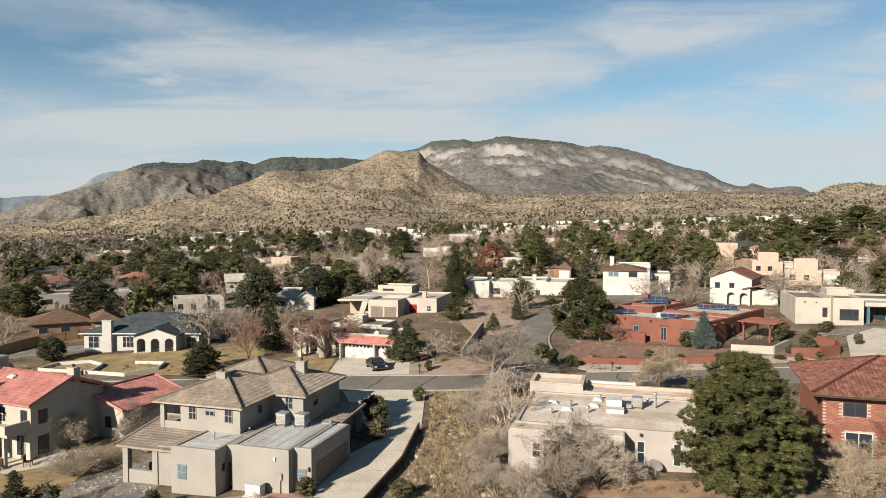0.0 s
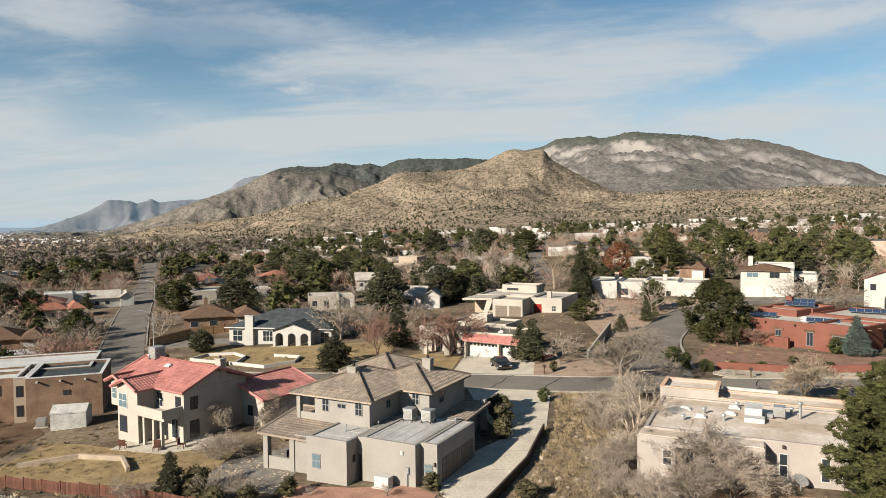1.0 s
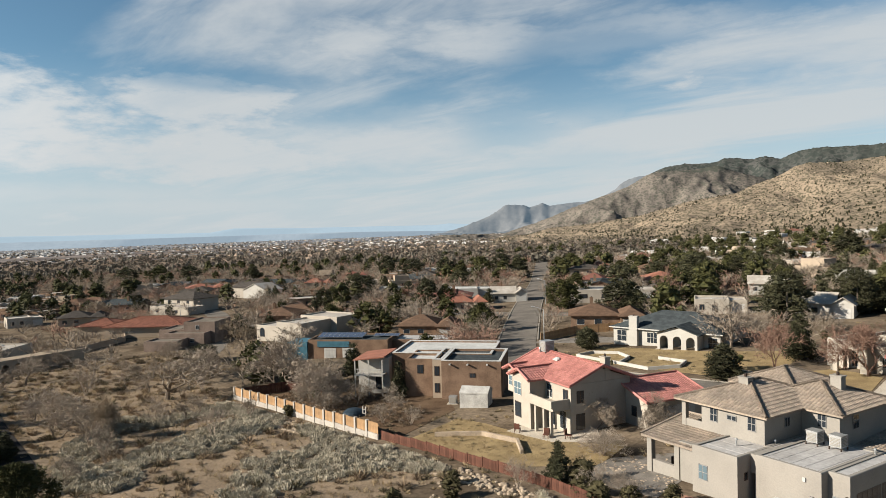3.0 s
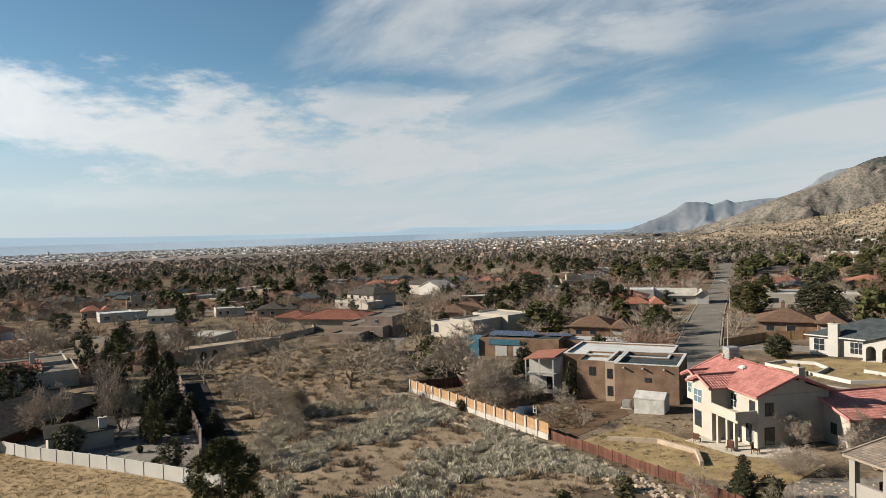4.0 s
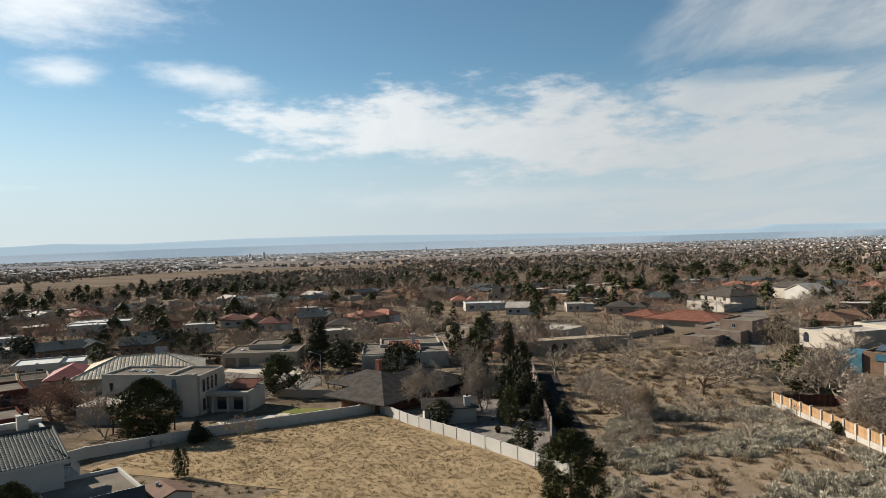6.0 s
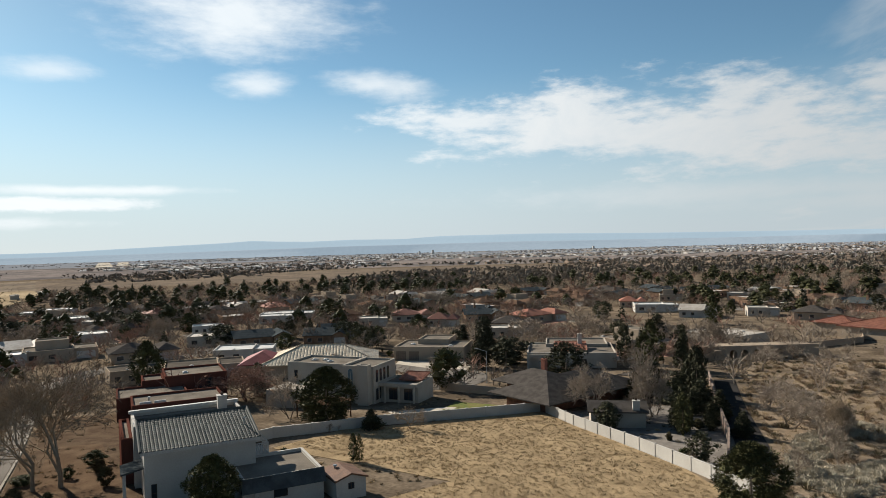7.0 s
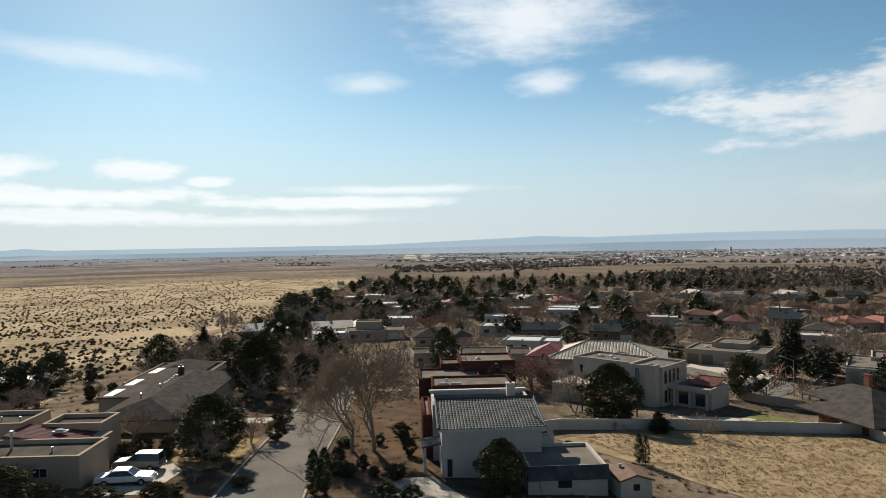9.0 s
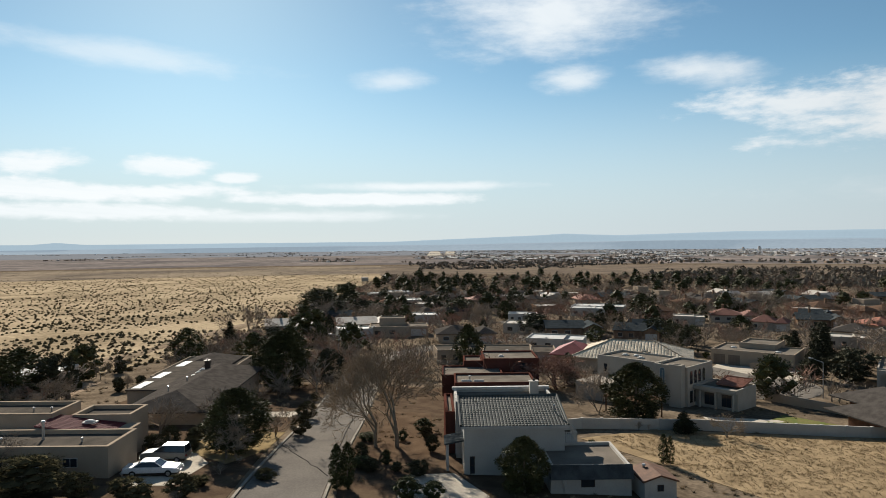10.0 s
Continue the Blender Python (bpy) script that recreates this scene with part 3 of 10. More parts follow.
M_WHITEPAINT = mat("white_car_paint", (0.68, 0.68, 0.67), None, 1.0, 0.25, 0.0, stain=0.04, spec=0.6)
M_SILVERPAINT = mat("silver_car_paint", (0.2, 0.205, 0.2), None, 1.0, 0.3, 0.0, metal=0.4, stain=0.05)
M_REDPAINT = mat("red_car_paint", (0.30, 0.02, 0.015), None, 1.0, 0.25, 0.0, spec=0.6)
M_RUBBER = mat("tyre_rubber", (0.02, 0.02, 0.02), None, 1.0, 0.8, 0.0)
M_LAMPRED = glass_mat("red_tail_lamp", (0.25, 0.01, 0.01), 0.15)
M_BARK = mat("grey_bark", (0.22, 0.175, 0.135), (0.155, 0.125, 0.10), 0.4, 0.95, 0.3)
M_TWIG = mat("bare_twigs", (0.34, 0.28, 0.22), (0.25, 0.205, 0.163), 1.5, 0.95, 0.0, obj=0.25)
M_TWIGRED = mat("reddish_bare_twigs", (0.29, 0.18, 0.135), (0.22, 0.137, 0.103), 1.5, 0.95, 0.0, obj=0.25)
M_TWIGWHITE = mat("pale_bare_twigs", (0.33, 0.26, 0.185), (0.25, 0.195, 0.14), 1.5, 0.95, 0.0, obj=0.15)
M_PINE = mat("pine_needles", (0.075, 0.073, 0.027), (0.044, 0.045, 0.019), 1.2, 0.8, 0.0, island=0.35, obj=0.2)
M_JUNIPER = mat("juniper_foliage", (0.068, 0.065, 0.034), (0.04, 0.041, 0.024), 1.0, 0.85, 0.0, island=0.3, obj=0.3)
M_SPRUCE = mat("blue_spruce_needles", (0.10, 0.125, 0.105), (0.07, 0.09, 0.078), 1.0, 0.85, 0.0, island=0.3)
M_RUST = mat("rusty_brown_leaves", (0.16, 0.065, 0.03), (0.11, 0.05, 0.028), 1.0, 0.85, 0.0, island=0.3)
M_SAGE = mat("grey_sage_leaves", (0.48, 0.43, 0.335), (0.34, 0.302, 0.232), 4.0, 0.9, 0.0, island=0.22)
M_SHRUB = mat("olive_shrub", (0.085, 0.074, 0.04), (0.058, 0.052, 0.03), 3.0, 0.9, 0.0, island=0.3)
M_OLIVEBRUSH = mat("olive_brown_brush", (0.175, 0.145, 0.09), (0.12, 0.10, 0.065), 3.0, 0.9, 0.0, island=0.25)
M_DRYBUSH = mat("dry_brown_bush", (0.26, 0.192, 0.128), (0.185, 0.136, 0.092), 3.0, 0.9, 0.0, island=0.3)
M_STRAW = mat("straw_grass", (0.37, 0.285, 0.172), (0.28, 0.212, 0.126), 3.0, 0.95, 0.0, island=0.2)
M_STONE = mat("tan_boulder", (0.40, 0.32, 0.235), (0.30, 0.24, 0.18), 1.0, 0.95, 0.4, island=0.25)
M_BRICK = mat("red_brick", (0.28, 0.12, 0.085), (0.22, 0.095, 0.068), 0.5, 0.95, 0.2, fine=5, obj=0.2)
M_BLUETRIM = mat("turquoise_panel", (0.07, 0.17, 0.22), None, 1.0, 0.7, 0.05)
M_TARP = mat("white_canvas", (0.52, 0.50, 0.46), None, 1.0, 0.8, 0.1)
M_POOL = glass_mat("pool_water", (0.12, 0.30, 0.34), 0.05)
M_HEDGE = mat("green_hedge_leaves", (0.068, 0.072, 0.027), (0.045, 0.05, 0.02), 0.8, 0.85, 0.0, island=0.35)


# ---- houses ----
def plane_clip(poly, u):
    """The v range of a convex polygon (u, v points) at u."""
    vs = []
    n = len(poly)
    for i in range(n):
        (a, b), (c, d) = poly[i], poly[(i + 1) % n]
        if (a - u) * (c - u) <= 0 and abs(a - c) > 1e-6:
            vs.append(b + (d - b) * (u - a) / (c - a))
    return (min(vs), max(vs)) if len(vs) > 1 else None


def tile_ribs(faces, pitch=0.32, course=0.42, lift=0.075):
    """Rows of barrel tiles over sloping faces; each face's first two points are its eave."""
    s = Shape()
    for face in faces:
        p = [Vector(q) for q in face]
        eu = (p[1] - p[0]).normalized()
        nn = eu.cross(p[2] - p[0]).normalized()
        ev = nn.cross(eu)
        flat = [((q - p[0]).dot(eu), (q - p[0]).dot(ev)) for q in p]
        u0, u1 = min(f[0] for f in flat), max(f[0] for f in flat)
        k = int((u1 - u0) / pitch)
        for i in range(k):
            u = u0 + (i + 0.5) * (u1 - u0) / k
            r = plane_clip(flat, u)
            if not r or r[1] - r[0] < 0.15:
                continue
            v = r[0]
            while v < r[1] - 0.05:
                w = min(v + course, r[1])
                h = pitch * 0.5
                vs = []
                for vv, dz in ((v - 0.03, lift), (w, lift * 0.45)):
                    for du, du_z in ((-h, 0.008), (-h * 0.45, dz), (h * 0.45, dz), (h, 0.008)):
                        vs.append(p[0] + eu * (u + du) + ev * vv + nn * du_z)
                s.add(vs, [(0, 1, 5, 4), (1, 2, 6, 5), (2, 3, 7, 6), (0, 3, 2, 1)])
                v = w
    return s


class House:
    """A building in its own axes: x along the front, y to the back, z from the ground at its origin."""

    def __init__(self, x, y, rz, label, name="house", category="house", group="", dz=0.0):
        self.ob = thing(name, on_land(x, y, rz, dz), label, category, group)

    def part(self, name, s, m, label="", parent=None, sm=False):
        return part(name, s, m, parent or self.ob, label, sm)

    def mass(self, x0, y0, x1, y1, h, wall, roof=None, z0=-1.6, rim=0.32, th=0.3, cap=None):
        """A block with flat roof and parapet."""
        s = Shape()
        zr = h - rim
        o = [(x0, y0), (x1, y0), (x1, y1), (x0, y1)]
        i = [(x0 + th, y0 + th), (x1 - th, y0 + th), (x1 - th, y1 - th), (x0 + th, y1 - th)]
        b = 0.05
        o2 = [(x0 + b, y0 + b), (x1 - b, y0 + b), (x1 - b, y1 - b), (x0 + b, y1 - b)]
        s.v = [(a, c, z0) for a, c in o] + [(a, c, h - b) for a, c in o] + [(a, c, h) for a, c in o2] + [(a, c, h) for a, c in i] + [(a, c, zr) for a, c in i]
        for k in range(4):
            n = (k + 1) % 4
            for base in (0, 4, 8, 12):
                s.f.append((base + k, base + n, base + 4 + n, base + 4 + k))
        w = self.part("wall", s, wall)
        self.part("flat_roof", Shape().box(x0 + th, y0 + th, zr - 0.3, x1 - th, y1 - th, zr + 0.004), roof or M_GRAVELROOF)
        if cap:
            c = Shape()
            e, t2 = 0.03, th + 0.03
            ro = [(x0 - e, y0 - e), (x1 + e, y0 - e), (x1 + e, y1 + e), (x0 - e, y1 + e)]
            ri = [(x0 + t2, y0 + t2), (x1 - t2, y0 + t2), (x1 - t2, y1 - t2), (x0 + t2, y1 - t2)]
            c.v = [(q, w2, z) for z in (h + 0.004, h + 0.09) for ring in (ro, ri) for q, w2 in ring]
            for k in range(4):
                n = (k + 1) % 4
                c.f += [(k, n, 8 + n, 8 + k), (8 + k, 8 + n, 12 + n, 12 + k), (12 + k, 12 + n, 4 + n, 4 + k), (4 + k, 4 + n, n, k)]
            self.part("coping", c, cap)
        return w

    def block(self, x0, y0, x1, y1, h, wall, z0=-1.6, name="wall"):
        return self.part(name, Shape().box(x0, y0, z0, x1, y1, h), wall)

    def roof(self, x0, y0, x1, y1, z, rise, m, kind="hip", axis="x", over=0.5, ribs=False, gable_wall=None, fascia=None, pitch=0.32):
        """hip, gable or shed roof over the rectangle, eaves at z. axis: the ridge's."""
        X0, X1, Y0, Y1 = x0 - over, x1 + over, y0 - over, y1 + over
        if axis == "y":
            f = lambda a, b, c: (X0 + X1 - (b - Y0) - X0 + 0 * a, a, c) if False else (b, a, c)
            lo, hi, s0, s1 = Y0, Y1, X0, X1
        else:
            f = lambda a, b, c: (a, b, c)
            lo, hi, s0, s1 = X0, X1, Y0, Y1
        mid = (s0 + s1) / 2
        ins = min((s1 - s0) / 2, (hi - lo) / 2 - 0.05) if kind == "hip" else 0.0
        if kind == "shed":
            faces = [[f(lo, s0, z), f(hi, s0, z), f(hi, s1, z + rise), f(lo, s1, z + rise)]]
        else:
            r0, r1 = f(lo + ins, mid, z + rise), f(hi - ins, mid, z + rise)
            faces = [[f(lo, s0, z), f(hi, s0, z), r1, r0], [f(hi, s1, z), f(lo, s1, z), r0, r1]]
            if kind == "hip":
                faces += [[f(lo, s1, z), f(lo, s0, z), r0], [f(hi, s0, z), f(hi, s1, z), r1]]
        if axis == "y":
            faces = [[q[1], q[0], *q[2:][::-1]] for q in faces]
        s = Shape()
        for q in faces:
            n = len(q)
            low = [(a, b, c - 0.16) for a, b, c in q]
            s.add(q + low, [tuple(range(n)), tuple(range(n, 2 * n))[::-1]] + [(n + i, n + (i + 1) % n, (i + 1) % n, i) for i in range(n)])
        rf = self.part("roof", s, m)
        if ribs:
            self.part("roof_tiles", tile_ribs(faces, pitch), m, parent=rf)
            rc = Shape()
            for q in faces:
                for i in range(len(q)):
                    a, b = Vector(q[i]), Vector(q[(i + 1) % len(q)])
                    if max(a.z, b.z) > z + 0.1:
                        rc.tube(a + Vector((0, 0, 0.05)), b + Vector((0, 0, 0.05)), 0.13, 0.13, 6)
            self.part("ridge_tiles", rc, m, parent=rf)
        if kind == "gable" and gable_wall:
            a0, a1 = (x0, x1) if axis == "x" else (y0, y1)
            b0, b1 = (y0, y1) if axis == "x" else (x0, x1)
            top = z + rise * (b1 - b0) / (s1 - s0) - 0.16
            for a, e in ((a0, a0 + 0.25), (a1 - 0.25, a1)):
                tri = [(a, b0, z - 0.02), (a, b1, z - 0.02), (a, b1, z), (a, mid, top), (a, b0, z)]
                tri2 = [(e, q[1], q[2]) for q in tri]
                pts = [f(*q) for q in tri + tri2]
                g = Shape().add(pts, [(0, 1, 2, 3, 4), (9, 8, 7, 6, 5)] + [(i, (i + 1) % 5, 5 + (i + 1) % 5, 5 + i) for i in range(5)])
                self.part("gable", g, gable_wall)
        return rf

    def at_wall(self, side, plane, u, z):
        """A matrix on a wall: local x along it, y out of it, z up."""
        turn = {"S": 180, "N": 0, "E": -90, "W": 90}[side]
        x, y = (u, plane) if side in "NS" else (plane, u)
        return pose(x, y, z, 0, 0, turn)

    def window(self, side, plane, u, z, w, h, frame_mat=None, bars=1, rail=0, glass=None, arch=False, name="window"):
        m = self.at_wall(side, plane, u, z)
        b = 0.07
        s = Shape()
        rr = w / 2
        outline = [(-rr, 0), (rr, 0), (rr, h)] + ([(rr * math.cos(math.pi * i / 8), h + rr * math.sin(math.pi * i / 8)) for i in range(1, 8)] if arch else []) + [(-rr, h)]
        n = len(outline)
        s.add([(x, -0.02, z2) for x, z2 in outline] + [(x, 0.04, z2) for x, z2 in outline],
              [tuple(range(n)), tuple(range(n, 2 * n))[::-1]] + [((i + 1) % n, i, n + i, n + (i + 1) % n) for i in range(n)])
        win = self.part(name, s.moved(m), frame_mat or M_TRIM)
        cols, rows = bars + 1, 2 if rail else 1
        cw, rh = (w - b * (cols + 1)) / cols, (h - b * (rows + (0 if arch else 1))) / rows
        for i in range(cols):
            for j in range(rows):
                x0, z0 = -rr + b + i * (cw + b), b + j * (rh + b)
                self.part("pane", Shape().box(x0, 0.0, z0, x0 + cw, 0.052, z0 + rh).moved(m), glass or M_GLASS, parent=win)
        if arch:
            pts = [((rr - b) * math.cos(math.pi * i / 8), h + b * 0.3 + (rr - b) * math.sin(math.pi * i / 8)) for i in range(9)]
            k = len(pts)
            self.part("pane", Shape().add([(x, 0.0, z2) for x, z2 in pts] + [(x, 0.052, z2) for x, z2 in pts],
                      [tuple(range(k)), tuple(range(k, 2 * k))[::-1]] + [((i + 1) % k, i, k + i, k + (i + 1) % k) for i in range(k)]).moved(m), glass or M_GLASS, parent=win)
        return win

    def door(self, side, plane, u, w=0.95, h=2.05, m=None, z=0.0):
        mm = self.at_wall(side, plane, u, z)
        s = Shape().box(-w / 2, -0.02, 0, w / 2, 0.05, h)
        d = self.part("door", s.moved(mm), m or M_DARKTRIM)
        self.part("handle", Shape().box(w / 2 - 0.14, 0.05, 0.95, w / 2 - 0.08, 0.1, 1.08).moved(mm), M_METAL, parent=d)
        return d

    def garage(self, side, plane, u, w=4.9, h=2.15, m=None, z=0.0, lights=False, panels=True):
        mm = self.at_wall(side, plane, u, z)
        d = self.part("garage_door", Shape().box(-w / 2, -0.02, 0, w / 2, 0.03, h).moved(mm), m or M_GARAGE)
        if not panels:
            return d
        n = max(2, round(w / 0.62))
        pm = mesh_of("door_panel", Shape().box(0.05, 0.0, 0.05, w / n - 0.05, 0.05, h / 4 - 0.05), m or M_GARAGE)
        lm = mesh_of("pane", Shape().box(0.1, 0.0, 0.08, w / n - 0.1, 0.055, h / 4 - 0.1), M_GLASS)
        for r in range(4):
            for c in range(n):
                for nm, me in (("door_panel", pm),) + ((("pane", lm),) if lights and r == 3 else ()):
                    o2 = new(nm, me)
                    o2.parent = d
                    o2.matrix_basis = mm @ pose(-w / 2 + w * c / n, 0, h * r / 4)
        return d

    def arcade(self, x0, x1, y0, y1, h, n, m, side_open=0.62, spring=1.7, z0=-1.6, axis="x", name="arch_wall"):
        """A wall with n round openings between x0 and x1 (along axis), from y0 to y1 thick."""
        s = Shape()
        bay = (x1 - x0) / n
        for k in range(n):
            c = x0 + bay * (k + 0.5)
            r = bay * side_open / 2
            outline = [(c - bay / 2, z0), (c - r, z0)] + [(c - r * math.cos(math.pi * i / 10), spring + r * math.sin(math.pi * i / 10)) for i in range(11)] + [(c + r, z0), (c + bay / 2, z0), (c + bay / 2, h), (c - bay / 2, h)]
            # built as strips between the opening and the top
            arc = [(c - r * math.cos(math.pi * i / 10), spring + r * math.sin(math.pi * i / 10)) for i in range(11)]
            quads = [[(c - bay / 2, z0), (c - r, z0), (c - r, h), (c - bay / 2, h)], [(c + r, z0), (c + bay / 2, z0), (c + bay / 2, h), (c + r, h)]]
            quads += [[arc[i], arc[i + 1], (arc[i + 1][0], h), (arc[i][0], h)] for i in range(10)]
            for q in quads:
                a = [(u, y0, v) for u, v in q] + [(u, y1, v) for u, v in q]
                if axis == "y":
                    a = [(b, u, v) for u, b, v in a]
                s.add(a, [(0, 1, 2, 3), (7, 6, 5, 4), (0, 4, 5, 1), (2, 6, 7, 3), (1, 5, 6, 2), (3, 7, 4, 0)])
        return self.part(name, s, m)

    def vent(self, x, y, z, h=0.6, r=0.07):
        s = Shape().tube((x, y, z - 0.1), (x, y, z + h), r, r, 8, True).tube((x, y, z + h + 0.02), (x, y, z + h + 0.14), r * 1.8, r * 1.3, 8, True)
        return self.part("vent_pipe", s, M_METAL, sm=False)

    def skylight(self, x, y, z, w=0.9, d=0.9):
        s = Shape().box(x - w / 2, y - d / 2, z - 0.02, x + w / 2, y + d / 2, z + 0.15)
        b = self.part("skylight", s, M_TRIM)
        n = 6
        dome = Shape()
        for j in range(3):
            k = math.cos(j * 0.5)
            for i in range(8):
                a = 2 * math.pi * i / 8
                dome.v.append((x + w * 0.46 * k * math.cos(a), y + d * 0.46 * k * math.sin(a), z + 0.15 + 0.2 * math.sin(j * 0.5)))
        for j in range(2):
            for i in range(8):
                dome.f.append((j * 8 + i, j * 8 + (i + 1) % 8, j * 8 + 8 + (i + 1) % 8, j * 8 + 8 + i))
        dome.f.append(tuple(range(16, 24)))
        self.part("dome", dome, M_WHITEROOF, parent=b)

    def chimney(self, x, y, z0, z1, m, w=0.9, d=0.7):
        c = self.part("chimney", Shape().box(x - w / 2, y - d / 2, z0, x + w / 2, y + d / 2, z1).box(x - w / 2 - 0.06, y - d / 2 - 0.06, z1 + 0.002, x + w / 2 + 0.06, y + d / 2 + 0.06, z1 + 0.12), m)
        self.part("flue", Shape().tube((x, y, z1), (x, y, z1 + 0.4), 0.13, 0.13, 8, True), M_DARKTRIM, parent=c)

    def canales(self, side, plane, us, z, m):
        s = Shape()
        for u in us:
            mm = self.at_wall(side, plane, u, z)
            s.add([mm @ Vector(v) for v in [(-0.1, -0.05, 0), (0.1, -0.05, 0), (0.1, 0.45, 0), (-0.1, 0.45, 0), (-0.1, -0.05, 0.15), (0.1, -0.05, 0.15), (0.1, 0.45, 0.15), (-0.1, 0.45, 0.15)]],
                  [(3, 2, 1, 0), (4, 5, 6, 7), (0, 1, 5, 4), (1, 2, 6, 5), (2, 3, 7, 6), (3, 0, 4, 7)])
        self.part("roof_drain", s, m)


def rooftop_unit(x, y, z, rz, s=1.0, m=None):
    """Evaporative cooler: louvred metal box on a stand."""
    o = thing("rooftop_cooler", pose(x, y, z, 0, 0, rz), "beige metal evaporative cooler standing on the roof", "cooler", "rooftop coolers")
    w = 0.5 * s
    part("cabinet", Shape().box(-w, -w, 0.25 * s, w, w, 1.2 * s), m or M_METAL, o)
    for side in range(4):
        for k in range(6):
            zz = (0.38 + k * 0.12) * s
            part("louvre", Shape().box(-w * 0.8, w + 0.004, zz, w * 0.8, w + 0.03, zz + 0.06 * s).moved(pose(0, 0, 0, 0, 0, 90 * side)), M_GREY, o)
    part("lid", Shape().box(-w - 0.04, -w - 0.04, 1.204 * s, w + 0.04, w + 0.04, 1.27 * s), m or M_METAL, o)
    for a, b in ((-1, -1), (1, -1), (1, 1), (-1, 1)):
        part("leg", Shape().box(a * w - 0.04, b * w - 0.04, -0.02, a * w + 0.04, b * w + 0.04, 0.25 * s), M_DARKTRIM, o)


def solar_array(x, y, z, rz, nx, ny, tilt=12, w=1.0, d=1.65):
    o = thing("solar_array", pose(x, y, z, tilt, 0, rz), "dark blue solar panels tilted on a roof rack", "solar panels", "solar arrays")
    for i in range(nx):
        for j in range(ny):
            a, b = i * (w + 0.03), j * (d + 0.03)
            f = part("panel_frame", Shape().box(a, b, 0.2, a + w, b + d, 0.24), M_METAL, o)
            part("cell_sheet", Shape().box(a + 0.03, b + 0.03, 0.238, a + w - 0.03, b + d - 0.03, 0.245), M_SOLAR, f)
    part("rack", Shape().box(0, 0.1, -0.02, 0.06, 0.2, 0.2).box(nx * (w + 0.03) - 0.1, 0.1, -0.02, nx * (w + 0.03) - 0.04, 0.2, 0.2).box(0, ny * d - 0.2, -0.3, 0.06, ny * d - 0.1, 0.2).box(nx * (w + 0.03) - 0.1, ny * d - 0.2, -0.3, nx * (w + 0.03) - 0.04, ny * d - 0.1, 0.2), M_METAL, o)


def rounded(shape, w):
    """The same shape with its edges rounded off by w metres."""
    bm = bmesh.new()
    vs = [bm.verts.new(p) for p in shape.v]
    for q in shape.f:
        bm.faces.new([vs[i] for i in q])
    bmesh.ops.recalc_face_normals(bm, faces=bm.faces[:])
    bmesh.ops.bevel(bm, geom=bm.edges[:], offset=w, segments=2, profile=0.6, affect="EDGES", clamp_overlap=True)
    bm.verts.index_update()
    out = Shape()
    out.v = [tuple(v.co) for v in bm.verts]
    out.f = [tuple(v.index for v in f.verts) for f in bm.faces]
    bm.free()
    return out


